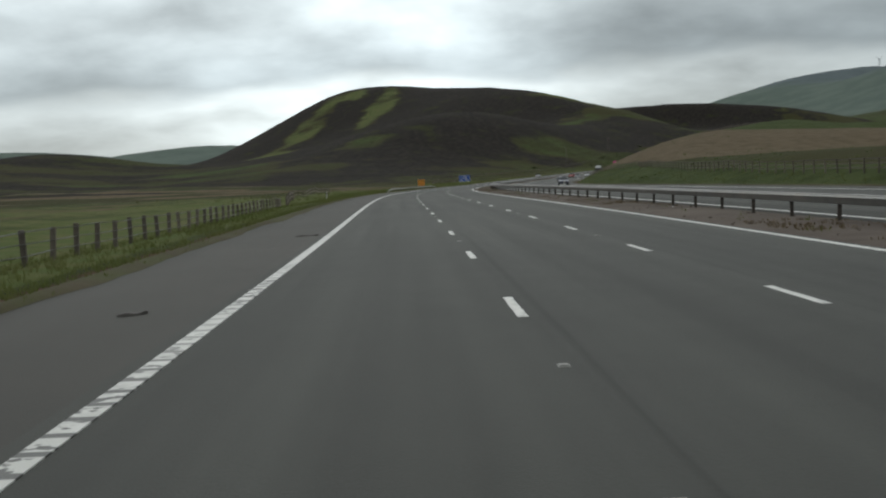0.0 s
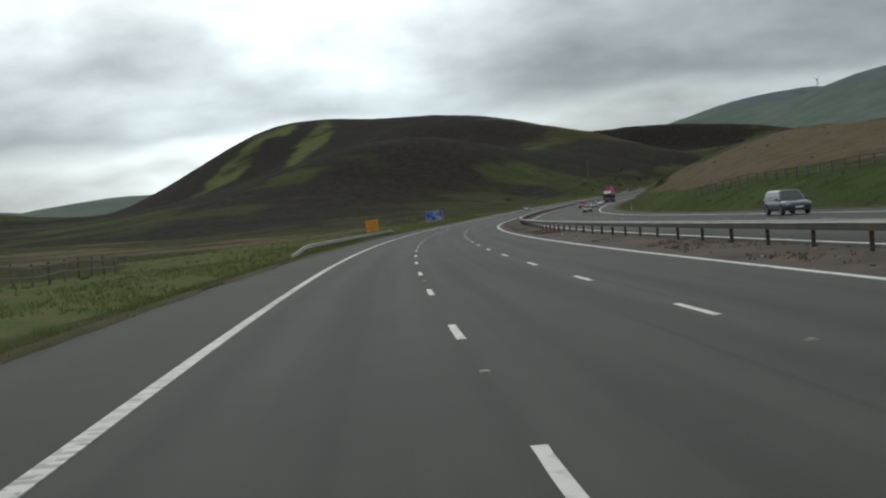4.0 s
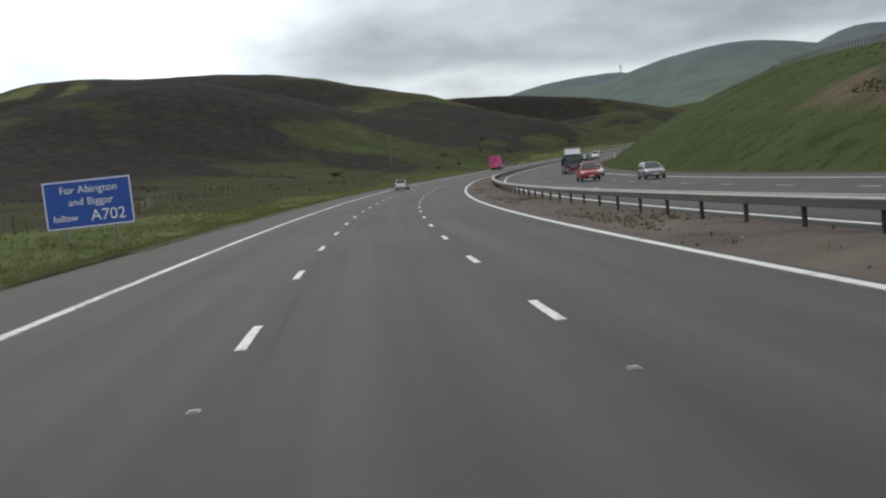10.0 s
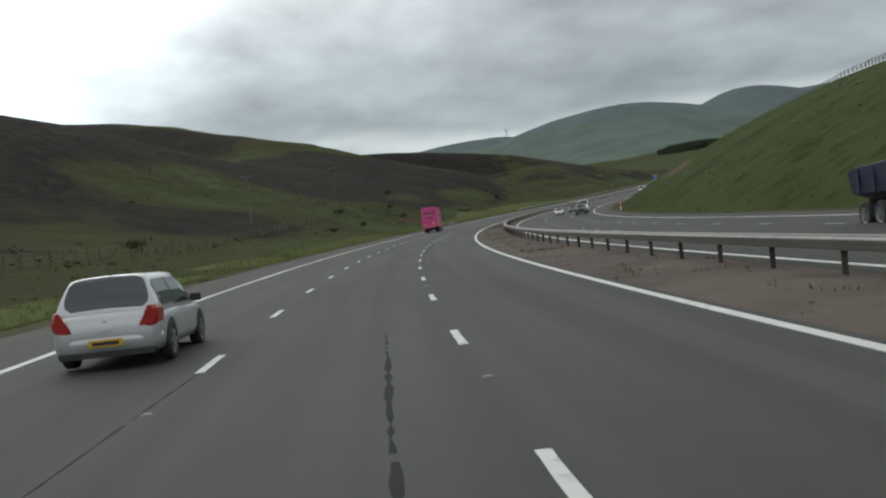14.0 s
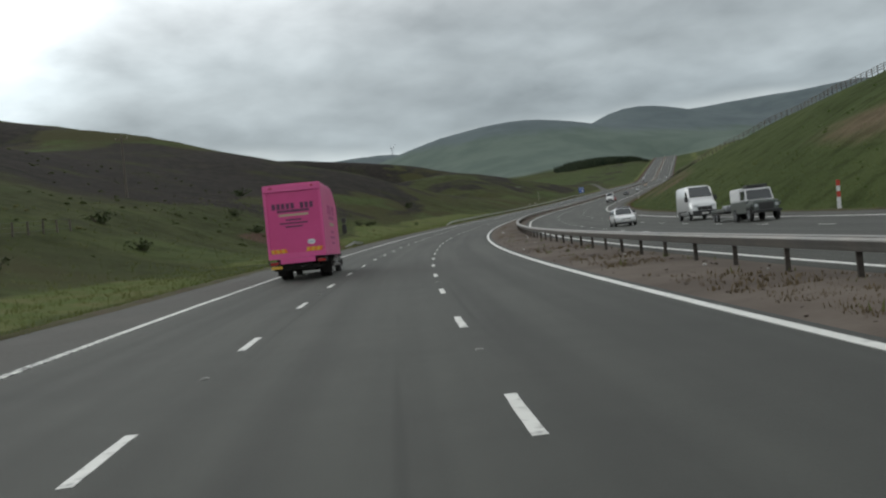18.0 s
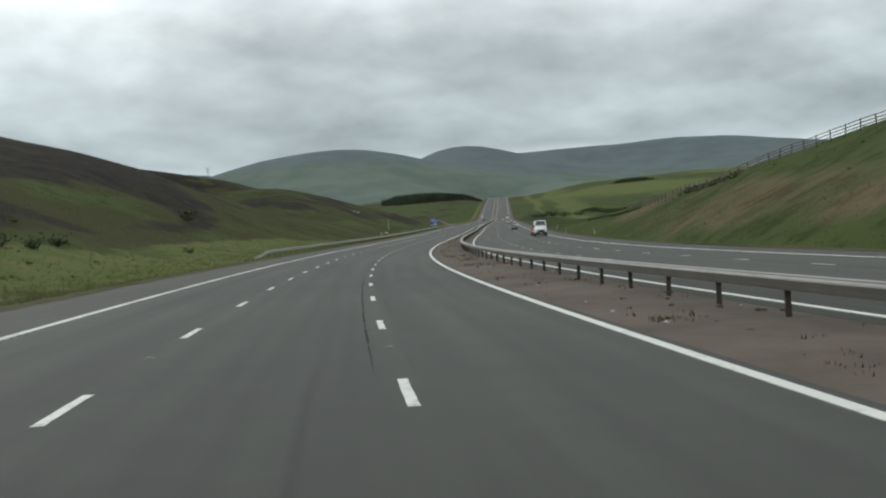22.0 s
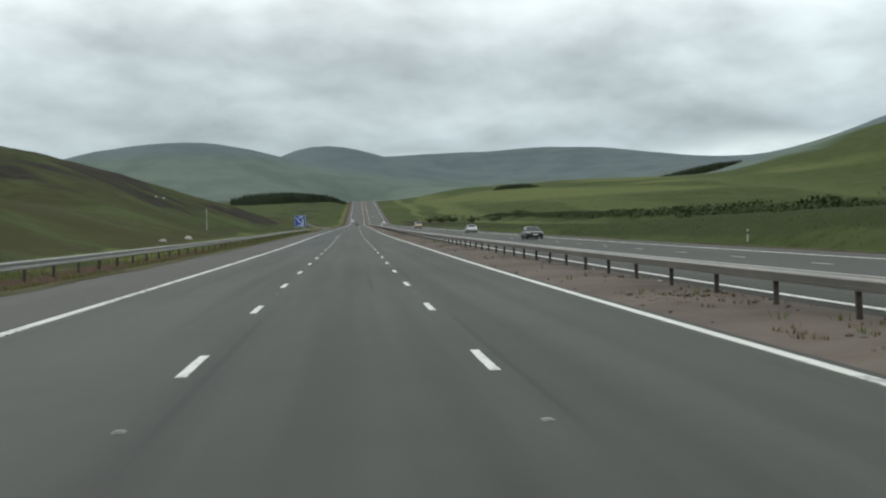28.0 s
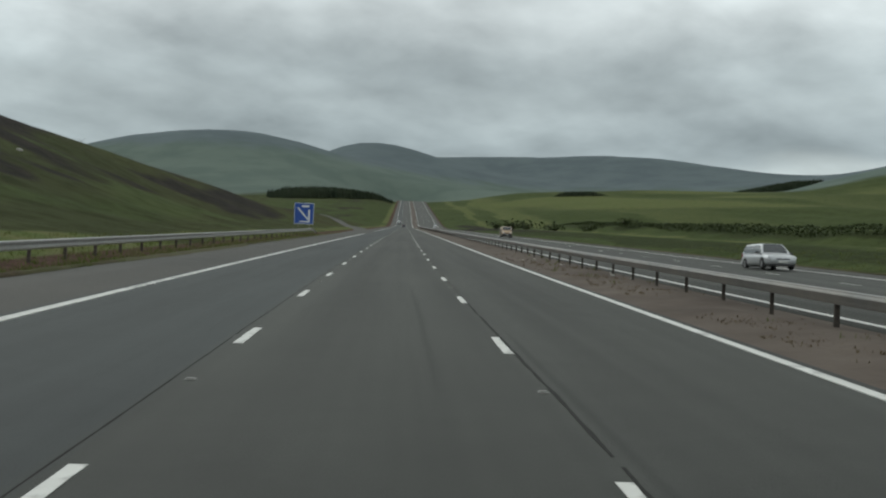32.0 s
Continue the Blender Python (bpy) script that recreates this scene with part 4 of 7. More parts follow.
for k, (s0, s1, d0, d1, w, m, gap) in enumerate((
        (256, 312, 3.79, 3.77, 0.17, RUST_SEAM, 0.02), (348, 366, 4.66, 4.58, 0.045, TAR, 0.12), (347, 364, 6.66, 6.60, 0.045, TAR, 0.15),
        (474, 520, 7.72, 7.70, 0.09, RUST_SEAM, 0.05), (690, 724, 7.22, 7.26, 0.075, TAR, 0.06),
        (780, 812, 3.98, 4.02, 0.05, RUST_SEAM, 0.2), (862, 868, 4.75, 4.70, 0.05, TAR, 0.1),
        (984, 1014, 7.66, 7.62, 0.085, TAR, 0.06), (1014, 1060, 7.62, 7.68, 0.06, RUST_SEAM, 0.15), (960, 1060, 3.66, 3.66, 0.03, TAR, 0.03))):
    seam("road_joint", "dark tar-sealed joint along the lane", s0, s1, d0, d1, w, k + 40, m, 0.25, gap)
for k, (s0, s1, d0, d1, w) in enumerate(((429, 447, 6.43, 6.46, 0.13), (432, 445, 3.55, 3.85, 0.05))):
    seam("rubber_mark", "dark rubber mark on the asphalt", s0, s1, d0, d1, w, k + 70, SKID, 0.6, 0.05)

# ---- soil that creeps over the edge of the shoulder ----
LIP = material("verge_soil", (0.084, 0.060, 0.045), 0.95, second=(0.040, 0.032, 0.020), scale=1.6, third=(0.060, 0.066, 0.026), third_scale=0.5, third_amount=0.5, bump=0.9, bump_scale=9, spec=0.1)


def verge_lip(name, label, edge, side, s0, s1, least, most, seed):
    """A ragged margin of soil and dead grass, thin at its inner edge; side -1 lies on the left of the road."""
    s = np.arange(s0, s1, 0.6)
    w = least + (most - least) * np.clip(0.5 + 0.55 * fbm(s / 7.0, s * 0, 4, seed), 0, 1)
    inner, mid, outer = edge - side * w, edge - side * w * 0.5, edge + side * 0.5
    h = 0.035 + 0.025 * fbm(s / 1.5, s * 0, 3, seed + 3)
    cols = [on_road(s, inner, -0.012), on_road(s, mid, h), on_road(s, np.full(len(s), edge), h + 0.05), on_road(s, outer, -0.02)]
    v = np.stack(cols, 1).reshape(-1, 3)
    f = [(i * 4 + j, i * 4 + j + 1, (i + 1) * 4 + j + 1, (i + 1) * 4 + j) for i in range(len(s) - 1) for j in range(3)]
    ob = mesh_from(name, v.tolist(), f, LIP, smooth=True)
    return tagged(ob, label, "verge", kind="structure")


verge_lip("verge_edge", "ragged brown soil and dead grass over the shoulder's edge", SHOULDER_L, -1, -20, 1150, 0.02, 0.50, 71)
verge_lip("verge_edge_opposite", "ragged brown soil along the far shoulder", SHOULDER_R, 1, -20, 1300, 0.02, 0.45, 72)

# ---- steel safety barriers ----
def beam_profile(side, top=0.76, waved=False):
    """Corrugated beam in section: (across, height), side +1 or -1 for the face's direction."""
    pts = [(0.0, 0), (0.05, -0.006), (0.095, -0.050), (0.10, -0.075), (0.060, -0.175), (0.055, -0.20), (0.03, -0.262), (0.0, -0.265)]
    if waved:
        pts = [(0.03, 0), (0.075, -0.03), (0.075, -0.085), (0.015, -0.125), (0.015, -0.185), (0.075, -0.225), (0.075, -0.28), (0.03, -0.31)]
    face = [(side * (a + 0.07), top + b) for a, b in pts]
    back = [(side * (a + 0.062), top + b) for a, b in reversed(pts)]
    return face + back


def sweep(name, prof, d, s0, s1, ds, mat, parent, label="", dip=0.0):
    s = np.arange(s0, s1 + 0.01, ds)
    k = len(prof)
    drop = np.zeros(len(s))
    if dip:
        drop = -dip * (step(0, 1, 1 - (s - s0) / 9) + step(0, 1, 1 - (s1 - s) / 9))
    g = on_road(s, d)
    cols = []
    for a, h in prof:
        p = on_road(s, d + a, h)
        p[:, 2] += drop
        cols.append(p)
    verts = np.stack(cols, 1).reshape(-1, 3)
    n = len(s)
    faces = [(i * k + j, i * k + (j + 1) % k, (i + 1) * k + (j + 1) % k, (i + 1) * k + j) for i in range(n - 1) for j in range(k)]
    faces += [tuple(range(k)), tuple((n - 1) * k + j for j in reversed(range(k)))]
    return mesh_from(name, verts.tolist(), faces, mat, parent, label, smooth=False)


def post_mesh(name, height, depth):
    """A rolled channel post."""
    me = bpy.data.meshes.new(name)
    bm = bmesh.new()
    box(bm, -0.055, 0.055, -0.006, 0.006, -depth, height)
    box(bm, -0.055, -0.045, 0.006, 0.045, -depth, height)
    box(bm, 0.045, 0.055, 0.006, 0.045, -depth, height)
    bm.to_mesh(me)
    bm.free()
    me.materials.append(POST_STEEL)
    return me


def barrier(label, d, s0, s1, sides, gap, top, lo, hi, dip=0.0):
    e = new("safety_barrier")
    tagged(e, label, "barrier", kind="structure")
    for side in sides:
        sweep("rail", beam_profile(side, top, len(sides) == 1), d, s0, s1, 3.524, STEEL if len(sides) == 2 else BRIGHT_STEEL, e, "folded galvanised steel rail", dip)
    if len(sides) == 2:
        sweep("top_channel", [(-0.12, top - 0.01), (0.12, top - 0.01), (0.12, top + 0.012), (-0.12, top + 0.012)], d, s0, s1, 3.524, STEEL, e, "flat galvanised strip", dip)
    me = post_mesh("post", top - 0.04, 0.35)
    rest_v, rest_f = [], []
    rnd = random.Random(int(s0) + 7)
    s = s0 + 1.76
    while s < s1 - 0.5:
        if lo <= s <= hi:
            ob = new("post", me)
            ob.parent = e
            low = dip * (step(0, 1, 1 - (s - s0) / 9) + step(0, 1, 1 - (s1 - s) / 9)) if dip else 0
            ob.matrix_basis = spot(s, d, -float(low), rnd.uniform(-4, 4)) @ pose(0, 0, 0, rnd.uniform(-1, 1), rnd.uniform(-1.5, 1.5), 0)
        else:
            n = len(rest_v)
            for dd in (-0.05, 0.05):
                for hh in (-0.2, top - 0.04):
                    rest_v.append(on_road(s, d + dd, hh).tolist())
            rest_f.append((n, n + 1, n + 3, n + 2))
        s += 3.524
    if rest_v:
        tagged(mesh_from("posts", rest_v, rest_f, POST_STEEL, e), kind="stuff")
    return e


barrier("double-sided galvanised steel safety barrier on the central reservation", BARRIER, -131.78, 1800, (-1, 1), 3.4, 0.79, 0, 1010)
barrier("corrugated steel safety barrier along the verge with rounded ends", -5.3, 196, 289, (1,), 3.4, 0.66, 0, 2000, 0.5)
barrier("long galvanised steel safety barrier below the moor slope", -5.6, 776, 1128, (1,), 3.4, 0.72, 0, 2000, 0.55)
barrier("short galvanised steel barrier over a culvert", -5.6, 645, 659.5, (1,), 3.4, 0.60, 0, 2000, 0.5)
barrier("short galvanised steel barrier over a culvert", -5.5, 671.5, 686, (1,), 3.4, 0.60, 0, 2000, 0.5)


# ---- fences ----
def fence(label, line, gap, height, rails, wood=True, lean=3.0):
    """line: function of k posts -> (s, d). Posts, and rails that run from post to post."""
    e = new("fence")
    tagged(e, label, "fence")
    bm = bmesh.new()
    r = 0.055 if wood else 0.07
    box(bm, -r, r, -r * 0.9, r * 0.9, -0.4, height, 0.01)
    me = bpy.data.meshes.new("post")
    bm.to_mesh(me)
    bm.free()
    me.materials.append(WOOD)
    rnd = random.Random(len(line))
    tops = []
    for s, d in line:
        g = ground_at(s, d)
        ob = new("post", me)
        ob.parent = e
        th = math.degrees(float(turn_at(s)))
        ob.matrix_basis = pose(g.x, g.y, g.z - rnd.uniform(0, 0.08), rnd.uniform(-lean, lean), rnd.uniform(-lean, lean), th)
        tops.append(g)
    for h in rails:
        r = 0.045 if wood else 0.012
        v, f = [], []
        for i, g in enumerate(tops):
            j = rnd.uniform(-0.03, 0.03)
            dx = tops[min(i + 1, len(tops) - 1)] - tops[max(i - 1, 0)]
            n = Vector((dx.y, -dx.x, 0)).normalized() * (0.07 if wood else 0.065)
            w = Vector((dx.y, -dx.x, 0)).normalized() * 0.02
            for a, b in ((-1, -1), (1, -1), (1, 1), (-1, 1)):
                v.append(g + n + w * a + Vector((0, 0, h + j + b * r)))
        for i in range(len(tops) - 1):
            for q in range(4):
                f.append((i * 4 + q, i * 4 + (q + 1) % 4, (i + 1) * 4 + (q + 1) % 4, (i + 1) * 4 + q))
        mesh_from("rail" if wood else "wire", v, f, WOOD if wood else WIRE, e)
    return e


def run(s0, s1, gap, at, dist):
    return [(s, float(np.interp(s, at, dist))) for s in np.arange(s0, s1, gap)]


fence("weathered timber post and wire fence at the edge of the field", run(16, 104, 2.2, (0, 50, 92, 140), (-7.2, -7.8, -8.8, -13.5)), 2.2, 1.0, (0.3, 0.6, 0.9), wood=False)
fence("weathered timber post and rail fence on the verge", run(106, 190, 2.4, (92, 140, 190), (-8.2, -13.5, -15.0)), 2.4, 1.2, (0.5, 0.98))
fence("timber stock fence with wire along the foot of the moor", run(318, 640, 2.8, (318, 360, 420, 640), (-11.5, -15, -21.5, -24)), 2.8, 1.15, (0.3, 0.7, 1.05), wood=False)
fence("timber post and rail fence on the green bank", run(60, 264, 2.6, (60, 104, 160, 213, 240, 264), (36.8, 38.4, 42, 45, 41.5, 38)), 2.6, 1.15, (0.4, 0.75, 1.08))


def crest(s):
    return float(np.interp(s, (420, 480, 620, 700, 758, 790, 805, 816, 842, 870, 900), (68, 77, 79, 71, 65.5, 54, 49.5, 47, 45, 42.5, 41.5)))


fence("timber post and rail fence along the crest of the cutting", [(s, crest(s)) for s in np.arange(420, 862, 2.2)], 2.2, 1.3, (0.5, 0.85, 1.2))


# ---- signs ----
def words(text, size, x, z, mat, parent, align="CENTER"):
    """Raised lettering in the built-in font, standing on a panel that faces -y."""
    cu = bpy.data.curves.new("lettering", "FONT")
    cu.body, cu.size, cu.align_x, cu.align_y, cu.extrude = text, size, align, "CENTER", 0.002
    tmp = new("lettering", cu)
    me = bpy.data.meshes.new_from_object(tmp.evaluated_get(bpy.context.evaluated_depsgraph_get()))
    bpy.data.objects.remove(tmp)
    me.materials.clear()
    me.materials.append(mat)
    ob = new("lettering", me)
    ob.parent = parent
    ob.matrix_basis = pose(x, -0.026, z, 90, 0, 0)
    return ob


def panel_sign(label, s, d, w, h, low, mat, border, facing=0.0, posts=2, tilt=0.0, category="road sign"):
    """A flat panel on posts; the face looks back along the road."""
    e = new("road_sign")
    tagged(e, label, category)
    g = ground_at(s, d)
    e.matrix_basis = pose(g.x, g.y, g.z, 0, 0, math.degrees(float(turn_at(s))) + facing) @ pose(0, 0, 0, 0, tilt, 0)
    bm = bmesh.new()
    box(bm, -w / 2, w / 2, -0.012, 0.012, low, low + h, 0.006)
    panel = part("panel", bm, mat, e)
    if border:
        b = 0.055
        for n, (x0, x1, z0, z1) in enumerate(((-w / 2 + 0.03, w / 2 - 0.03, low + 0.03, low + 0.03 + b), (-w / 2 + 0.03, w / 2 - 0.03, low + h - 0.03 - b, low + h - 0.03),
                                              (-w / 2 + 0.03, -w / 2 + 0.03 + b, low + 0.03 + b, low + h - 0.03 - b), (w / 2 - 0.03 - b, w / 2 - 0.03, low + 0.03 + b, low + h - 0.03 - b))):
            bm = bmesh.new()
            box(bm, x0, x1, -0.018, -0.013, z0, z1)
            part("border_strip", bm, border, e)
    for k in range(posts):
        x = (k - (posts - 1) / 2) * w * 0.55
        bm = bmesh.new()
        tube(bm, (x, 0.06, -0.6), (x, 0.06, low + h - 0.05), 0.045, seg=10)
        part("sign_post", bm, SIGN_BACK, e)
    for z in (low + h * 0.2, low + h * 0.8):
        bm = bmesh.new()
        box(bm, -w * 0.47, w * 0.47, 0.013, 0.04, z - 0.03, z + 0.03)
        part("back_rail", bm, SIGN_BACK, e)
    return e


def bars(e, mat, rows, low, h, wide):
    """Rows of writing that cannot be read, as plain bars."""
    for k, (z, width, size) in enumerate(rows):
        for x0, x1 in width:
            bm = bmesh.new()
            box(bm, x0 * wide, x1 * wide, -0.020, -0.013, low + z * h - size / 2, low + z * h + size / 2)
            part("writing_bar", bm, mat, e)


direction = panel_sign("blue motorway direction sign with white lettering on the verge", 352.5, -7.2, 3.8, 2.15, 0.72, SIGN_BLUE, SIGN_WHITE, 6, tilt=-1.5)
words("For Abington", 0.46, 0.05, 2.42, SIGN_WHITE, direction)
words("and Biggar", 0.46, 0.1, 1.88, SIGN_WHITE, direction)
words("follow", 0.42, -1.05, 1.20, SIGN_WHITE, direction)
words("A702", 0.70, 0.78, 1.22, SIGN_WHITE, direction)

works = panel_sign("orange temporary roadworks board with dark lettering behind the barrier", 267.5, -6.2, 1.72, 1.62, 0.72, SIGN_ORANGE, None, 8, tilt=-1.0)
rnd = random.Random(31)
for z, x0, x1 in ((0.85, -0.36, 0.40), (0.67, -0.30, -0.04), (0.67, 0.04, 0.32), (0.49, -0.12, 0.16), (0.31, -0.42, 0.42), (0.14, -0.16, 0.16)):
    # each word as a run of short strokes
    x = x0
    while x < x1:
        w = rnd.uniform(0.022, 0.045)
        bars(works, SIGN_INK, [(z + rnd.uniform(-0.006, 0.006), ((x, min(x + w, x1)),), rnd.uniform(0.085, 0.125))], 0.72, 1.62, 1.72)
        x += w + 0.016

EXIT_AT = [float(v[0]) for v in across(np.array([452.9]), np.array([998.0]))]
exit_sign = panel_sign("blue motorway exit sign with a white diagonal slip-road symbol", EXIT_AT[0], EXIT_AT[1], 2.85, 3.1, 1.0, SIGN_BLUE, SIGN_WHITE, 0)
bars(exit_sign, SIGN_WHITE, [(0.84, ((-0.12, 0.26),), 0.28), (0.12, ((-0.2, 0.22),), 0.18)], 1.0, 3.1, 2.85)
for (x0, z0), (x1, z1), w in (((-0.9, 3.35), (0.55, 1.75), 0.10), ((0.75, 1.30), (0.75, 3.1), 0.12)):
    bm = bmesh.new()
    L = math.hypot(x1 - x0, z1 - z0)
    box(bm, -w, w, -0.020, -0.013, 0, L)
    m = part("slip_symbol", bm, SIGN_WHITE, exit_sign)
    m.matrix_basis = pose(x0, 0, z0, 0, math.degrees(math.atan2(x1 - x0, z1 - z0)), 0)

small = panel_sign("small blue sign on a single post beside the culvert", 663.5, -7.7, 1.2, 0.85, 0.65, SIGN_BLUE, None, 0, posts=1)
bars(small, SIGN_WHITE, [(0.65, ((-0.3, 0.3),), 0.09), (0.35, ((-0.25, 0.2),), 0.09)], 0.65, 0.85, 1.2)


def verge_marker(label, s, d, h, bands):
    e = new("marker_post")
    tagged(e, label, "marker post")
    g = ground_at(s, d)
    e.matrix_basis = pose(g.x, g.y, g.z, 0, 2, math.degrees(float(turn_at(s))))
    z = -0.2
    for top, mat, name in bands:
        bm = bmesh.new()
        r = 0.045 + 0.03 * (h > 1.2)
        box(bm, -r * 1.5, r * 1.5, -r * 0.6, r * 0.6, z, top * h, 0.008)
        part(name, bm, mat, e)
        z = top * h + 0.004
    return e


verge_marker("tall pale marker post with red reflecting bands", 620.5, 34.1, 1.95, ((0.42, SIGN_WHITE, "post"), (0.62, SIGN_RED, "red_band"), (0.80, SIGN_WHITE, "white_band"), (1.0, SIGN_RED, "red_cap")))
for s, d in ((121.5, -7.0), (441, 35.3), (841, 35.5), (884, 34.2), (939, 35.7), (314, 34.4)):
    verge_marker("slim white verge marker post with a dark band", s, d, 0.95, ((0.62, STONE, "post"), (0.80, DARK, "dark_band"), (1.0, STONE, "post_top")))


def pole(label, s, d, h, lean=0.0):
    e = new("utility_pole")
    tagged(e, label, "utility pole")
    g = ground_at(s, d)
    e.matrix_basis = pose(g.x, g.y, g.z, lean, 0, math.degrees(float(turn_at(s))))
    bm = bmesh.new()
    tube(bm, (0, 0, -0.8), (0, 0, h), 0.017 * h, 0.012 * h, 10)
    part("shaft", bm, WOOD if h > 4 else STONE, e, smooth=False)
    if h < 4:
        bm = bmesh.new()
        tube(bm, (0, 0, h), (0, 0, h + 0.06), 0.015 * h, 0.008 * h, 10)
        part("cap", bm, STONE, e)
        return
    bm = bmesh.new()
    box(bm, -0.9, 0.9, -0.06, 0.06, h - 0.55, h - 0.43, 0.01)
    part("crossarm", bm, WOOD, e)
    for x in (-0.8, 0, 0.8):
        bm = bmesh.new()
        tube(bm, (x, 0, h - 0.43), (x, 0, h - 0.22), 0.04, 0.03, 8)
        part("insulator", bm, STONE, e)


pole("weathered wooden utility pole on the moor edge", 604, -30, 8.5)
pole("weathered wooden utility pole on the moor edge", 690, -38, 8.5)
pole("pale wooden pole on the slope above the barrier", 1021, -16, 3.2, 2)


# ---- slip road at the far junction ----
def slip_road():
    """The exit leaves the carriageway, climbs and swings away to the left."""
    s = np.arange(1150, 1640, 6.0)
    t = np.clip((s - 1190) / 420, 0, 1)
    c = -1.9 - 62 * t ** 1.6
    rows = []
    for w in (-2.6, -2.2, 2.2, 2.6):
        d = c + w
        p = on_road(s, d)
        g = land_height(p[:, 0], p[:, 1], s, d)
        p[:, 2] = np.where(d < -4.5, g + 0.16, level(s, d) + 0.02)
        if abs(w) > 2.4:
            p[:, 2] -= 0.3
        rows.append(p)
    v = np.stack(rows, 1).reshape(-1, 3)
    f = [(i * 4 + j, i * 4 + j + 1, (i + 1) * 4 + j + 1, (i + 1) * 4 + j) for i in range(len(s) - 1) for j in range(3)]
    return tagged(mesh_from("slip_road", v.tolist(), f, SHOULDER, smooth=True), "pale asphalt slip road climbing away from the carriageway", "road", kind="structure")


slip_road()

# ---- culvert by the road ----
def culvert(s, d):
    e = new("culvert_headwall")
    tagged(e, "low concrete culvert headwall beside the road", "headwall")
    g = ground_at(s, d)
    e.matrix_basis = pose(g.x, g.y, g.z - 0.1, 0, 0, math.degrees(float(turn_at(s))))
    bm = bmesh.new()
    box(bm, -0.25, 0.25, -2.2, 2.2, -0.6, 0.22, 0.03)
    part("wall", bm, CONCRETE, e)
    bm = bmesh.new()
    box(bm, -0.30, 0.30, -2.3, 2.3, 0.224, 0.30, 0.02)
    part("coping", bm, CONCRETE, e)
    for y in (-2.45, 2.45):
        bm = bmesh.new()
        box(bm, -1.2, 0.2, y - 0.15, y + 0.15, -0.6, 0.16, 0.03)
        part("wing_wall", bm, CONCRETE, e)


culvert(679, -8.6)


# ---- turbines on the skyline ----
def turbine(x, y, h, spin):
    e = new("wind_turbine")
    tagged(e, "distant pale wind turbine on the ridge", "wind turbine", "turbines on the ridge")
    sa, da = across(np.array([x]), np.array([y]))
    z = float(land_height(np.array([x]), np.array([y]), sa, da)[0])
    e.matrix_basis = pose(x, y, z - 2, 0, 0, 25)
    bm = bmesh.new()
    tube(bm, (0, 0, 0), (0, 0, h), 2.2, 1.2, 12)
    part("tower", bm, TURBINE, e)
    bm = bmesh.new()
    box(bm, -1.5, 1.5, -3.5, 4.0, h, h + 3, 0.5)
    part("nacelle", bm, TURBINE, e)
    for k in range(3):
        bm = bmesh.new()
        n = [bm.verts.new(c) for c in ((-0.7, -0.2, 0), (0.9, 0.2, 0), (1.5, 0.25, h * 0.1), (-0.8, -0.2, h * 0.1), (0.25, 0, h * 0.56), (-0.25, 0, h * 0.56))]
        b = [bm.verts.new(v.co + Vector((0, -0.5, 0))) for v in n]
        for q in ((0, 1, 2, 3), (3, 2, 4, 5)):
            bm.faces.new([n[i] for i in q])
            bm.faces.new([b[i] for i in reversed(q)])
        for q in ((0, 1), (1, 2), (2, 4), (4, 5), (5, 3), (3, 0)):
            bm.faces.new((n[q[1]], n[q[0]], b[q[0]], b[q[1]]))
        bl = part("blade", bm, TURBINE, e)
        bl.matrix_basis = pose(0, -4.0, h + 1.5, 0, spin + 120 * k, 0)


turbine(1790, 3484, 42, 10)
turbine(1650, 3577, 42, 50)
turbine(1545, 3610, 40, 80)


# ---- woods, bushes, grass ----
def conifer_wood(name, label, spots, mat):
    """A far plantation: spires of drooping tiers, one object."""
    v, f = [], []
    rnd = random.Random(len(spots))
    xs, ys = np.array([p[0] for p in spots]), np.array([p[1] for p in spots])
    sa, da = across(xs, ys)
    zs = land_height(xs, ys, sa, da)
    for (x, y, h), z in zip(spots, zs):
        r = h * rnd.uniform(0.20, 0.28)
        n = 7
        for k in range(4):
            lo, hi = z + h * (0.04 + 0.22 * k), z + h * min(1.0, 0.42 + 0.22 * k)
            rk = r * (1 - 0.21 * k)
            b = len(v)
            a0 = rnd.uniform(0, 6)
            for i in range(n):
                q = rk * rnd.uniform(0.75, 1.2)
                v.append((x + q * math.cos(a0 + i * 2 * math.pi / n), y + q * math.sin(a0 + i * 2 * math.pi / n), lo + rnd.uniform(-0.04, 0.05) * h))
            v.append((x + rnd.uniform(-0.2, 0.2), y + rnd.uniform(-0.2, 0.2), hi))
            f += [(b + i, b + (i + 1) % n, b + n) for i in range(n)]
    ob = mesh_from(name, v, f, mat)
    return tagged(ob, label, "wood", kind="stuff")


def strip_spots(p0, p1, depth, gap, h, seed, taper=0.0):
    rnd = random.Random(seed)
    out = []
    dx, dy = p1[0] - p0[0], p1[1] - p0[1]
    L = math.hypot(dx, dy)
    for i in range(int(L / gap)):
        for j in range(int(depth / gap)):
            a, b = (i + rnd.random()) * gap / L, (j + rnd.random()) * gap
            edge = min(1, 0.35 + 4 * min(a, 1 - a)) if taper else 1
            if b < depth * edge:
                out.append((p0[0] + dx * a - dy / L * b, p0[1] + dy * a + dx / L * b, h * rnd.uniform(0.75, 1.08) * (0.35 + 0.65 * min(1, 3.5 * min(a, 1 - a)) if taper else 1)))
    return out


conifer_wood("conifer_wood", "dark conifer plantation beside the climbing road", strip_spots((1053, 1816), (1242, 1830), 70, 3.4, 11.5, 3, 1), PINE)
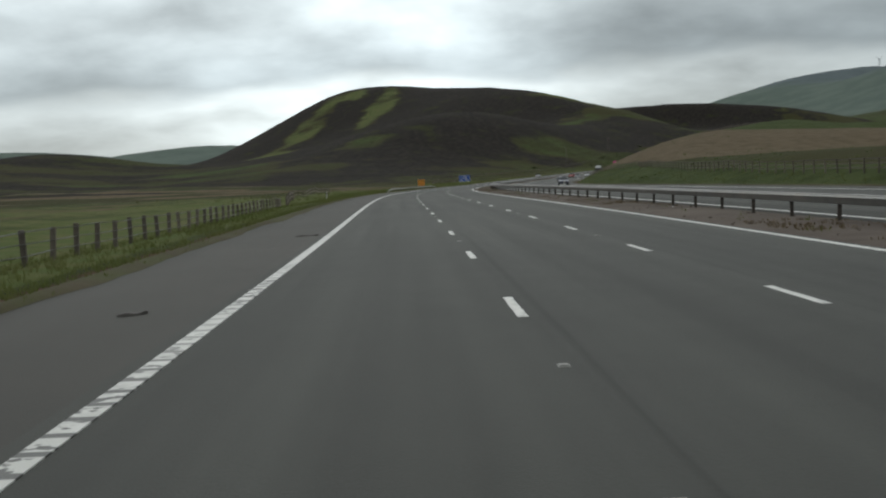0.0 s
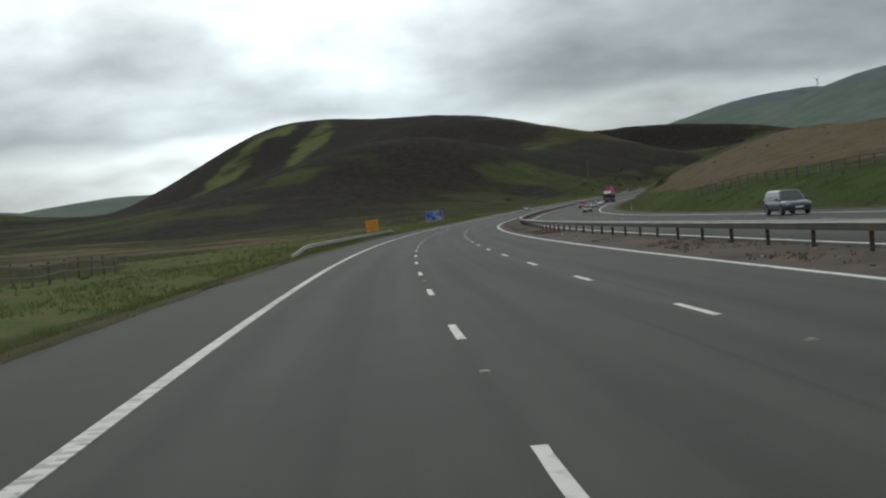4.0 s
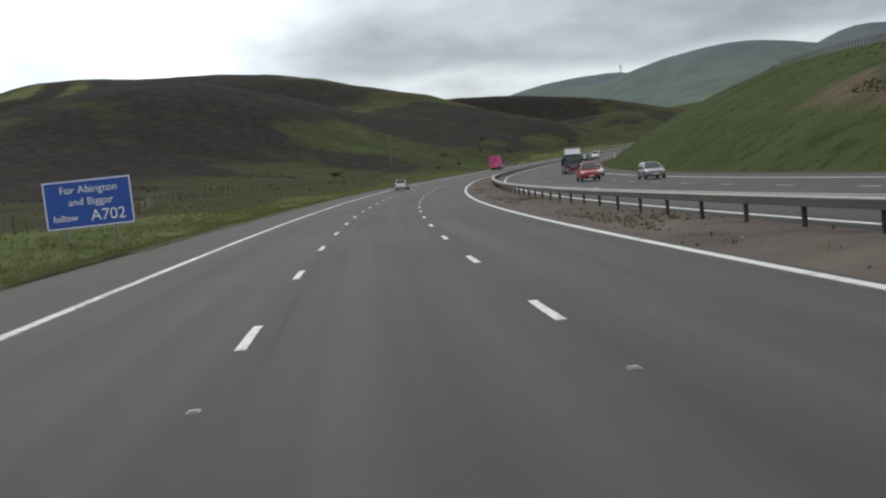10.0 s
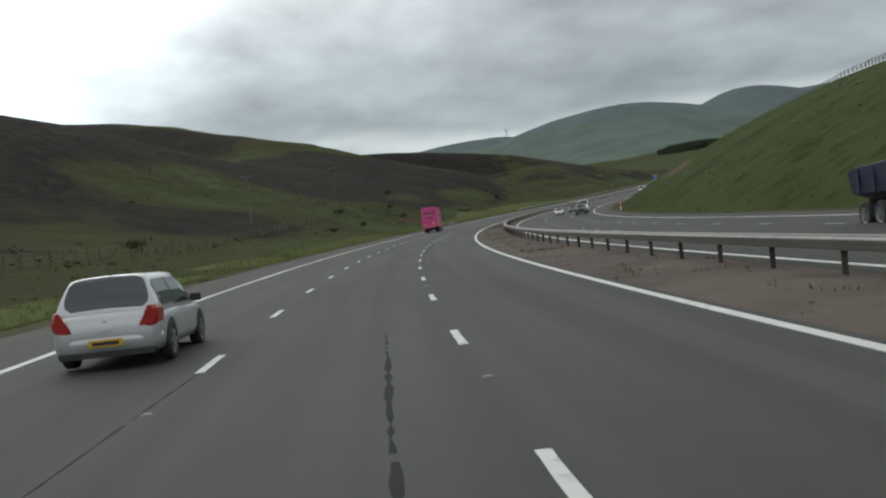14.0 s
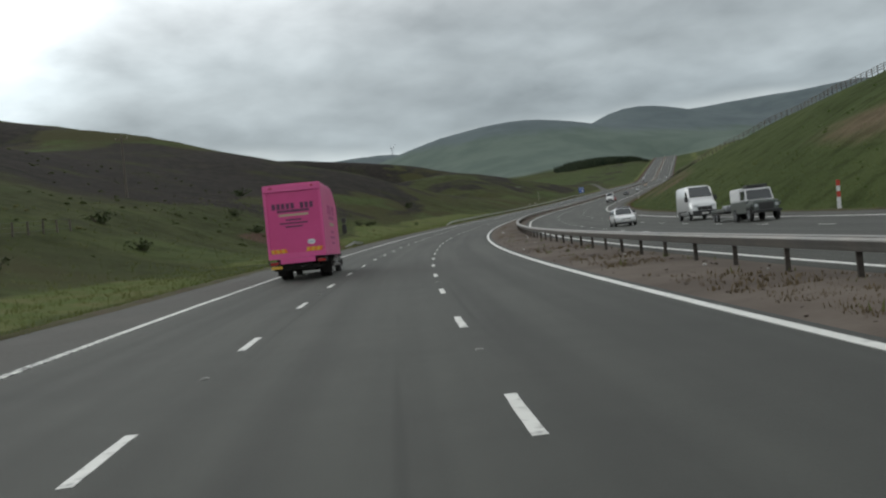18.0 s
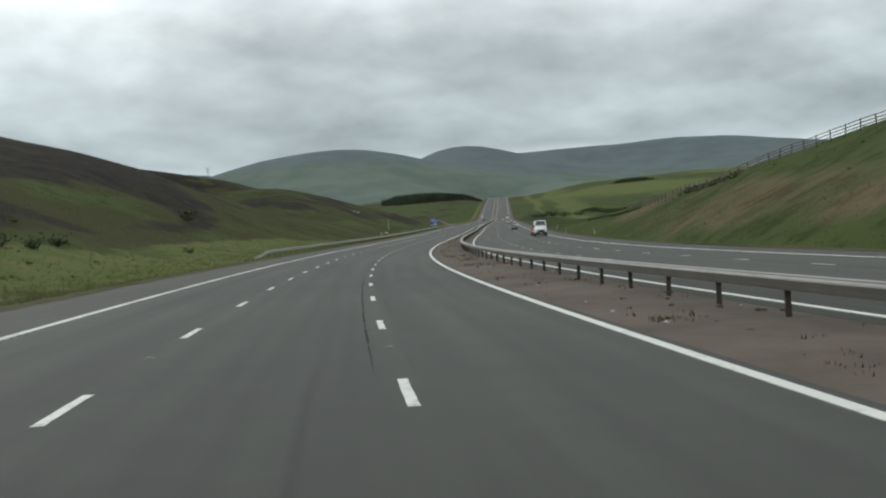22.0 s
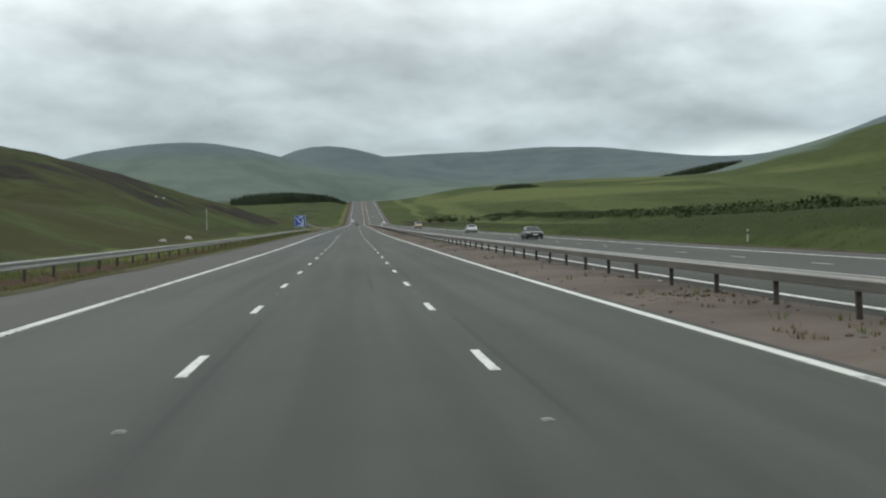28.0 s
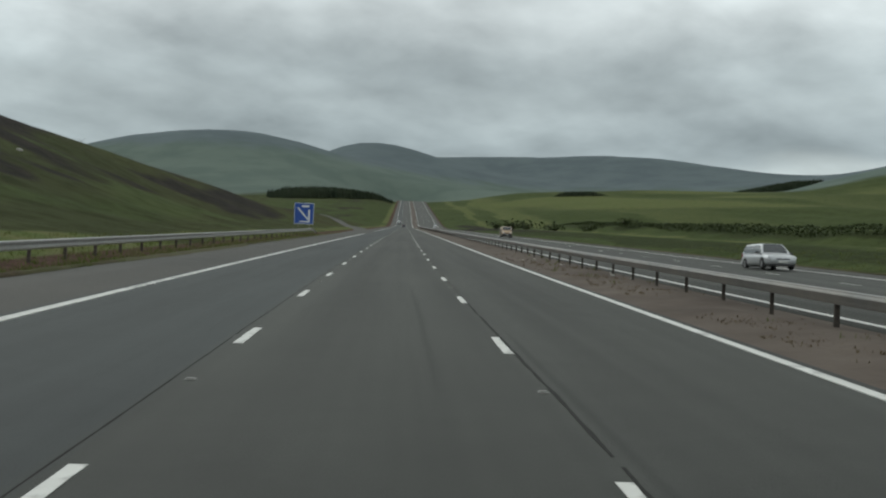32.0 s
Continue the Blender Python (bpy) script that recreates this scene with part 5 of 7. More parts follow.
conifer_wood("conifer_wood", "dark conifer strip high on the far hillside", strip_spots((1905, 1737), (2084, 1650), 60, 3.4, 15, 4, 1), PINE)
conifer_wood("conifer_wood", "dark conifer belt on the far pasture", strip_spots((1378, 1684), (1449, 1652), 20, 2.6, 6.5, 5, 1), PINE)
conifer_wood("conifer_wood", "dark conifer block low on the grazed hill", strip_spots((1617, 1234), (1560, 1100), 45, 3.2, 11, 6, 1), PINE)


def bush(label, x, y, r, h, seed, n=260):
    """A bush or scrubby tree: stems and a broken crown of leaf clumps."""
    e = new("bush")
    tagged(e, label, "bush")
    sa, da = across(np.array([x]), np.array([y]))
    z = float(land_height(np.array([x]), np.array([y]), sa, da)[0])
    e.matrix_basis = pose(x, y, z - 0.1)
    rnd = random.Random(seed)
    bm = bmesh.new()
    for k in range(5):
        a = rnd.uniform(0, 6.28)
        tube(bm, (0.1 * math.cos(a), 0.1 * math.sin(a), -0.2), (r * 0.5 * math.cos(a), r * 0.5 * math.sin(a), h * rnd.uniform(0.5, 0.8)), 0.06 * h / 2, 0.02, 6)
    part("stem", bm, BARK, e)
    v, f = [], []
    for k in range(n):
        a, b, q = rnd.uniform(0, 6.28), rnd.random(), rnd.random() ** 0.45
        rr = r * (0.65 + 0.45 * math.sin(3 * a + seed)) * q
        c = Vector((rr * math.cos(a) * math.sin(math.acos(1 - b)), rr * math.sin(a), h * (0.15 + 0.85 * b * q)))
        t = rnd.uniform(0.08, 0.2) * max(r, h) * 0.5
        u = Vector((rnd.uniform(-1, 1), rnd.uniform(-1, 1), rnd.uniform(-1, 1))).normalized() * t
        w = Vector((rnd.uniform(-1, 1), rnd.uniform(-1, 1), rnd.uniform(-1, 1))).normalized() * t
        m = len(v)
        v += [c - u, c + w, c + u, c - w]
        f.append((m, m + 1, m + 2, m + 3))
    mesh_from("crown", v, f, BUSH, e)
    return e


for k, (s, d, r, h) in enumerate(((726, -22, 2.2, 1.6), (745, -40, 2.5, 1.8), (640, -18, 1.6, 1.2), (652, -26, 2.0, 1.4), (688, -20, 1.6, 1.3), (702, -27, 1.8, 1.2), (610, -17, 1.5, 1.0),
                                  (560, -33, 2.4, 1.3), (1420, 52, 6, 4.5), (1435, 60, 7, 5), (1450, 48, 5, 4), (1390, 66, 6, 4), (1360, 75, 5, 3), (1330, 82, 5, 3), (980, 92, 3.5, 2.2), (990, 100, 3.0, 2.0),
                                  (1005, 88, 3.0, 2.0), (1022, 96, 3.5, 2.4), (1040, 104, 3.0, 2.2), (746, -17.5, 1.2, 1.3), (750, -16.6, 1.0, 1.1), (757, -17.4, 1.3, 1.2), (783, -13.5, 0.9, 0.8), (828, -26, 2.0, 1.0), (822, -24.5, 1.8, 0.9))):
    p = on_road(s, d)
    bush("scrubby dark green bush on rough grass", float(p[0]), float(p[1]), r, h, k + 3, 220)


def grass(name, label, count, s_range, d_range, size, seed, mat=BLADES, least=-0.55, patch=6.0):
    """Tufts of long grass, five blades each, all in one object."""
    r = np.random.RandomState(seed)
    s = r.uniform(*s_range, count)
    d = d_range[0] + (d_range[1] - d_range[0]) * r.rand(count) ** 1.4
    p = on_road(s, d)
    z = land_height(p[:, 0], p[:, 1], s, d)
    z = z + np.where((d > EARTH_L) & (d < EARTH_R), 0.10 * np.sin(np.clip((d - EARTH_L) / (EARTH_R - EARTH_L), 0, 1) * math.pi), 0)
    keep = (fbm(p[:, 0] / patch, p[:, 1] / patch, 3, seed) + (0.0 if patch > 5 else 0.22) * r.randn(count) > least)
    v, f = [], []
    for x, y, zz, k in zip(p[:, 0], p[:, 1], z, keep):
        if not k:
            continue
        h0 = size * (0.5 + r.rand())
        for b in range(5):
            a, q, w = r.rand() * 6.28, r.rand() * 0.22, 0.012 + 0.016 * r.rand()
            bx, by = x + q * math.cos(a), y + q * math.sin(a)
            lean, h = 1.1 * h0 * r.rand(), h0 * (0.6 + 0.5 * r.rand())
            n = len(v)
            v += [(bx - w * math.sin(a), by + w * math.cos(a), zz - 0.05), (bx + w * math.sin(a), by - w * math.cos(a), zz - 0.05), (bx + lean * math.cos(a), by + lean * math.sin(a), zz + h)]
            f.append((n, n + 1, n + 2))
    ob = mesh_from(name, v, f, mat)
    return tagged(ob, label, "grass", kind="stuff")


grass("grass", "long green and straw-coloured verge grass", 16000, (8, 420), (-4.2, -11), 0.17, 1)
grass("grass", "long green and straw-coloured verge grass", 16000, (420, 1120), (-4.2, -11), 0.16, 2)
grass("grass", "short grass hanging over the edge of the shoulder", 9000, (5, 1120), (-3.6, -4.9), 0.11, 11, least=-0.2, patch=3.0)
grass("grass", "rough tussock grass below the moor", 9000, (120, 900), (-11, -34), 0.24, 3)
grass("grass", "green grass at the foot of the cutting", 9000, (60, 1100), (34.4, 44), 0.20, 4)
grass("grass", "thin dry grass tufts on the central reservation", 500, (5, 1060), (12.7, 15.5), 0.12, 6)
DRY = material("dry_weeds", (0.165, 0.122, 0.070), 0.9, second=(0.120, 0.100, 0.054), scale=1.2, third=(0.125, 0.095, 0.062), third_scale=0.3, spec=0.15)
grass("grass", "matted patches of dead tawny grass on bare earth", 9000, (5, 420), (12.5, 15.4), 0.045, 61, DRY, 0.30, 4.0)
grass("grass", "matted patches of dead tawny grass on bare earth", 13000, (420, 1060), (12.5, 15.4), 0.048, 62, DRY, 0.28, 4.0)


def clumps(name, label, count, s_range, d_range, size, seed, mat, category):
    """Low scrubby clumps: ragged domes of leaf blades, one object."""
    r = np.random.RandomState(seed)
    s, d = r.uniform(*s_range, count), r.uniform(*d_range, count)
    p = on_road(s, d)
    keep = fbm(p[:, 0] / 22, p[:, 1] / 22, 3, seed) > 0.0
    z = land_height(p[:, 0], p[:, 1], s, d)
    v, f = [], []
    for x, y, zz, k in zip(p[:, 0], p[:, 1], z, keep):
        if not k:
            continue
        q = size * (0.4 + 0.9 * r.rand())
        n = len(v)
        m = 7
        a0 = r.rand() * 6.28
        for lay, (rad, hh) in enumerate(((1.0, -0.1), (0.9, 0.35), (0.5, 0.62))):
            for i in range(m):
                a = a0 + (i + 0.5 * lay) * 2 * math.pi / m
                w = q * rad * (0.65 + 0.6 * r.rand())
                v.append((x + w * math.cos(a), y + w * math.sin(a), zz + q * (hh + 0.18 * (r.rand() - 0.5))))
        v.append((x, y, zz + q * (0.6 + 0.2 * r.rand())))
        for lay in range(2):
            for i in range(m):
                a, b = n + lay * m + i, n + lay * m + (i + 1) % m
                f.append((a, b, b + m, a + m))
        f += [(n + 2 * m + i, n + 2 * m + (i + 1) % m, n + 3 * m) for i in range(m)]
    return tagged(mesh_from(name, v, f, mat), label, category, kind="stuff")


HEATHER = material("heather_clump", (0.030, 0.032, 0.014), 0.95, second=(0.042, 0.050, 0.018), scale=0.8, third=(0.040, 0.052, 0.018), third_scale=0.1, spec=0.1, bump=0.8, bump_scale=12)
TUSSOCK = material("tussock", (0.084, 0.090, 0.034), 0.95, second=(0.066, 0.080, 0.026), scale=0.9, third=(0.105, 0.095, 0.045), third_scale=0.12, spec=0.1, bump=0.8, bump_scale=14)
clumps("heather_scrub", "dark heather clumps over the moor", 700, (430, 770), (-80, -16), 0.32, 21, HEATHER, "heather")
clumps("tussocks", "pale tussocks of rough grass on the moor", 1600, (150, 760), (-40, -9.5), 0.20, 22, TUSSOCK, "grass")
clumps("bank_tussocks", "rough grass tussocks on the cutting", 900, (80, 1000), (36, 75), 0.20, 23, material("bank_tussock", (0.066, 0.094, 0.023), 0.95, second=(0.052, 0.080, 0.020), scale=0.9, spec=0.1), "grass")


def hedge(label, s0, s1, d0, d1, h, seed, spread=1.4, leaf=0.22):
    """A long low hedge or strip of rushes: leaf clumps on a line."""
    r = random.Random(seed)
    v, f = [], []
    n = int((s1 - s0) / 0.35)
    for k in range(n):
        t = (k + r.random()) / n
        s, d = s0 + (s1 - s0) * t, d0 + (d1 - d0) * t + r.uniform(-spread, spread)
        g = ground_at(s, d)
        for j in range(9):
            c = g + Vector((r.uniform(-1, 1), r.uniform(-1, 1), 0)) * spread * 0.7 + Vector((0, 0, h * r.uniform(0.0, 0.8)))
            u = Vector((r.uniform(-1, 1), r.uniform(-1, 1), r.uniform(-0.6, 0.6))).normalized() * h * leaf
            w = Vector((r.uniform(-1, 1), r.uniform(-1, 1), r.uniform(0.2, 1))).normalized() * h * leaf
            m = len(v)
            v += [c - u, c + w, c + u, c - w]
            f.append((m, m + 1, m + 2, m + 3))
    ob = mesh_from("hedge", v, f, BUSH)
    return tagged(ob, label, "hedge")


hedge("thick dark hedge across the green pasture", 885, 1040, 72, 76, 1.0, 1, 2.0)
hedge("thick dark hedge across the green pasture", 1040, 1500, 76, 86, 1.1, 2, 2.0)
hedge("scattered dark gorse bushes on a pasture bank", 972, 1016, 70, 76, 1.3, 6, 2.6, 0.3)
hedge("patch of dark rushes below the pasture", 895, 1010, 50, 54, 0.5, 5, 2.2)
hedge("dark heather cap on the nose of the bank", 352, 398, 42.5, 46.5, 0.45, 7, 1.0)
hedge("dark scrub along the fence on the cutting", 804, 824, 49.6, 46.2, 0.8, 3, 0.45, 0.16)
hedge("low dark scrub below the fence on the cutting", 846, 905, 43.6, 40.6, 0.45, 4, 0.4, 0.2)


def stones(name, label, count, s_range, d_range, size, seed, mat):
    """Loose stones and clods, each a squashed lump, in one object."""
    rs = random.Random(seed)
    bm = bmesh.new()
    v, f = [], []
    bmesh.ops.create_icosphere(bm, subdivisions=1, radius=1.0)
    base = [tuple(q.co) for q in bm.verts]
    tri = [tuple(q.index for q in p.verts) for p in bm.faces]
    bm.free()
    for k in range(count):
        s, d = rs.uniform(*s_range), rs.uniform(*d_range)
        x, y, z = on_road(s, d)
        w = (d - EARTH_L) / (EARTH_R - EARTH_L)
        z += 0.06 * math.sin(max(0, min(1, w)) * math.pi)
        r = size * rs.uniform(0.3, 1.0)
        n = len(v)
        a = rs.uniform(0, 6.28)
        sx, sy, sz = rs.uniform(0.7, 1.4), rs.uniform(0.7, 1.4), rs.uniform(0.4, 0.8)
        for q in base:
            j = rs.uniform(0.8, 1.15) * r
            px, py = q[0] * sx * j, q[1] * sy * j
            v.append((x + px * math.cos(a) - py * math.sin(a), y + px * math.sin(a) + py * math.cos(a), z + q[2] * sz * j))
        f += [tuple(n + i for i in t) for t in tri]
    return tagged(mesh_from(name, v, f, mat), label, "stones", kind="stuff")


stones("earth_clods", "brown clods and small stones on bare earth", 2200, (2, 1060), (EARTH_L + 0.1, EARTH_R - 0.1), 0.07, 5, EARTH)
stones("pale_stones", "scattered pale stones on the central reservation", 160, (5, 1060), (12.3, 15.4), 0.09, 9, STONE)


def debris(label, s, d, length, mat, facing):
    """A torn strip of tyre lying on the shoulder."""
    bm = bmesh.new()
    n = 9
    rows = []
    for i in range(n):
        t = i / (n - 1)
        w = 0.07 * (0.4 + math.sin(math.pi * min(1, t + 0.12)))
        z = 0.01 + 0.02 * math.sin(t * 5.1) ** 2
        rows.append([bm.verts.new(((t - 0.5) * length, y, zz)) for y, zz in ((-w, 0.0), (-w * 0.6, z + 0.01), (w * 0.6, z + 0.012), (w, 0.005))])
    for a, b in zip(rows, rows[1:]):
        for q in range(3):
            bm.faces.new((a[q], b[q], b[q + 1], a[q + 1]))
    ob = part("tyre_strip", bm, mat)
    ob.matrix_basis = spot(s, d, 0.004, facing)
    return tagged(ob, label, "debris")


debris("torn black tyre strip lying on the hard shoulder", 14.2, -1.35, 0.42, DARK, 25)
debris("torn black tyre strip lying on the hard shoulder", 33.2, -0.75, 0.75, DARK, 10)
debris("small torn tyre strip on the carriageway", 100.9, 1.15, 0.5, DARK, 60)


def litter(label, s, d, size, seed):
    """A crumpled scrap of pale sheet lying on the earth."""
    r = random.Random(seed)
    bm = bmesh.new()
    n = 5
    vs = [[bm.verts.new(((i / n - 0.5) * size * 1.5 + r.uniform(-0.03, 0.03), (j / n - 0.5) * size + r.uniform(-0.03, 0.03), 0.05 + r.uniform(0, 0.4) * size)) for j in range(n + 1)] for i in range(n + 1)]
    for a, b in zip(vs, vs[1:]):
        for j in range(n):
            bm.faces.new((a[j], b[j], b[j + 1], a[j + 1]))
    ob = part("litter", bm, SIGN_WHITE)
    ob.matrix_basis = spot(s, d, 0.03, r.uniform(0, 180))
    return tagged(ob, label, "litter")


litter("crumpled white plastic scrap on the central reservation", 657, 13.05, 0.19, 2)


def boulder(s, d, r, seed):
    """A half-sunk weathered stone with a broken outline."""
    k = random.Random(seed)
    bm = bmesh.new()
    bmesh.ops.create_icosphere(bm, subdivisions=2, radius=r)
    for v in bm.verts:
        v.co *= 1 + 0.22 * math.sin(3.1 * v.co.x / r + seed) * math.cos(2.7 * v.co.y / r) + k.uniform(-0.08, 0.08)
        v.co.x *= 1.3
        v.co.z *= 0.7
    ob = part("boulder", bm, STONE)
    g = ground_at(s, d)
    ob.matrix_basis = pose(g.x, g.y, g.z + 0.1 * r, 0, 0, k.uniform(0, 180))
    return tagged(ob, "pale weathered stone half sunk in the bank", "stone")


for k, (s, d, r) in enumerate(((978, -12.1, 0.42), (988.5, -13.8, 0.22), (962.5, -12.1, 0.28), (1102, -39.3, 0.38), (1107, -38.4, 0.36))):
    boulder(s, d, r, k + 1)


# ---- vehicles ----
def car_paint(name, color, flake=None, rough=0.32, metal=0.15):
    return material(name, color, rough, metal, second=flake or tuple(c * 0.85 for c in color), scale=1.2, coat=0.5)


GLASS = material("dark_glass", (0.026, 0.032, 0.035), 0.06, spec=0.8)
RUBBER = material("tyre_rubber", (0.018, 0.018, 0.018), 0.85, second=(0.03, 0.03, 0.028), scale=8)
ALLOY = material("wheel_alloy", (0.42, 0.43, 0.44), 0.4, 0.8, second=(0.25, 0.25, 0.25), scale=9)
TRIM = material("black_trim", (0.02, 0.02, 0.021), 0.6, second=(0.035, 0.035, 0.035), scale=6)
LAMP_RED = material("lamp_red", (0.38, 0.015, 0.015), 0.2, second=(0.25, 0.01, 0.01), scale=14, coat=0.6)
LAMP_CLEAR = material("lamp_clear", (0.60, 0.62, 0.64), 0.12, second=(0.45, 0.47, 0.49), scale=14, coat=0.6)
PLATE_Y = material("plate_yellow", (0.60, 0.36, 0.03), 0.5, second=(0.52, 0.31, 0.03), scale=9)
PLATE_W = material("plate_white", (0.65, 0.65, 0.62), 0.5, second=(0.58, 0.58, 0.55), scale=9)
SILVER = car_paint("silver_paint", (0.50, 0.515, 0.525), metal=0.45)
NAVY = car_paint("navy_paint", (0.020, 0.028, 0.060))
SLATE = car_paint("slate_blue_paint", (0.055, 0.065, 0.095))
GREY = car_paint("grey_paint", (0.20, 0.21, 0.22))
RED = car_paint("red_paint", (0.30, 0.018, 0.018))
WHITE = car_paint("white_paint", (0.68, 0.69, 0.69))
GREEN_GREY = car_paint("green_grey_paint", (0.10, 0.115, 0.105))
BLACK = car_paint("black_paint", (0.012, 0.013, 0.015))
TAN = car_paint("tan_paint", (0.38, 0.27, 0.17))
PINK = material("pink_box_panel", (0.66, 0.085, 0.30), 0.42, second=(0.55, 0.060, 0.225), scale=0.7, third=(0.66, 0.095, 0.29), third_scale=0.25, coat=0.15)
PINK_SHUTTER = material("pink_shutter", (0.60, 0.062, 0.235), 0.5, second=(0.53, 0.055, 0.205), scale=1.2)
CHASSIS = material("chassis_black", (0.010, 0.010, 0.010), 0.85, second=(0.020, 0.018, 0.016), scale=4, spec=0.15)
TARP = material("navy_tipper", (0.018, 0.020, 0.048), 0.5, second=(0.03, 0.034, 0.07), scale=1.5)
MAROON = car_paint("maroon_paint", (0.095, 0.009, 0.022))
SIDE_BAR = material("faded_side_lettering", (0.26, 0.060, 0.15), 0.6, second=(0.46, 0.075, 0.23), scale=2.2, amount=0.7)
GREY_BAR = material("faded_purple_lettering", (0.050, 0.022, 0.050), 0.6, second=(0.16, 0.04, 0.11), scale=4)
PALE_BAR = material("pale_green_lettering", (0.42, 0.36, 0.24), 0.6)
HAZARD = material("hazard_orange", (0.72, 0.20, 0.02), 0.45, second=(0.62, 0.16, 0.02), scale=9)
HAZARD_Y = material("hazard_yellow", (0.64, 0.36, 0.03), 0.45)


def loft(bm, rings, close=True):
    """Skin a list of rings of equal count."""
    vs = [[bm.verts.new(p) for p in r] for r in rings]
    n = len(vs[0])
    for a, b in zip(vs, vs[1:]):
        for i in range(n if close else n - 1):
            bm.faces.new((a[i], a[(i + 1) % n], b[(i + 1) % n], b[i]))
    if close:
        bm.faces.new(list(reversed(vs[0])))
        bm.faces.new(vs[-1])
    return vs


def wheel(parent, x, y, r, w, rim=ALLOY, side=1):
    """A road wheel: tyre and rim with spokes, its outer face at x."""
    def ring(bm, prof, seg=22):
        loft_r = []
        for k in range(seg):
            a = 2 * math.pi * k / seg
            loft_r.append([(side * px, pr * math.cos(a), pr * math.sin(a)) for px, pr in prof])
        vs = [[bm.verts.new(p) for p in q] for q in loft_r]
        n = len(prof)
        for k in range(seg):
            a, b = vs[k], vs[(k + 1) % seg]
            for i in range(n - 1):
                bm.faces.new((a[i], a[i + 1], b[i + 1], b[i]))
    bm = bmesh.new()
    ring(bm, [(-w, r * 0.6), (-w, r * 0.93), (-w * 0.85, r), (-w * 0.15, r), (0, r * 0.93), (0.0, r * 0.66), (-w * 0.2, r * 0.63)])
    bmesh.ops.recalc_face_normals(bm, faces=bm.faces[:])
    tyre = part("wheel", bm, RUBBER, parent, "black tyre", smooth=True)
    tyre.matrix_basis = pose(x, y, r)
    bm = bmesh.new()
    ring(bm, [(-w * 0.25, r * 0.66), (-0.005, r * 0.655), (-0.02, r * 0.58), (-0.06, r * 0.55), (-0.06, 0.01)])
    for k in range(6):
        a = k * math.pi / 3
        vs = box(bm, -0.03, 0.03, 0.04, r * 0.6, -0.05, 0.0)
        for v in vs:
            c = v.co.copy()
            v.co = (side * (c.z + 0.01), c.y * math.cos(a) - c.x * math.sin(a), c.y * math.sin(a) + c.x * math.cos(a))
    bmesh.ops.recalc_face_normals(bm, faces=bm.faces[:])
    part("rim", bm, rim, tyre, "metal rim")
    return tyre


def car_body(L, W, sections, roof, glass_gap=0.0):
    """Rings of the lower body from (y, half width, bottom, waist, top) stations; each ring runs round the section."""
    rings = []
    for y, hw, zb, zw, zt in sections:
        r = [(0.72 * hw, zb), (0.93 * hw, zb + 0.03), (hw * 0.99, zb + 0.16), (hw, zw), (hw * 0.975, zw + (zt - zw) * 0.6), (hw * 0.90, zt - 0.012), (hw * 0.5, zt + 0.012)]
        pts = [(x, y, z) for x, z in r] + [(-x, y, z) for x, z in reversed(r)]
        rings.append(pts)
    return rings


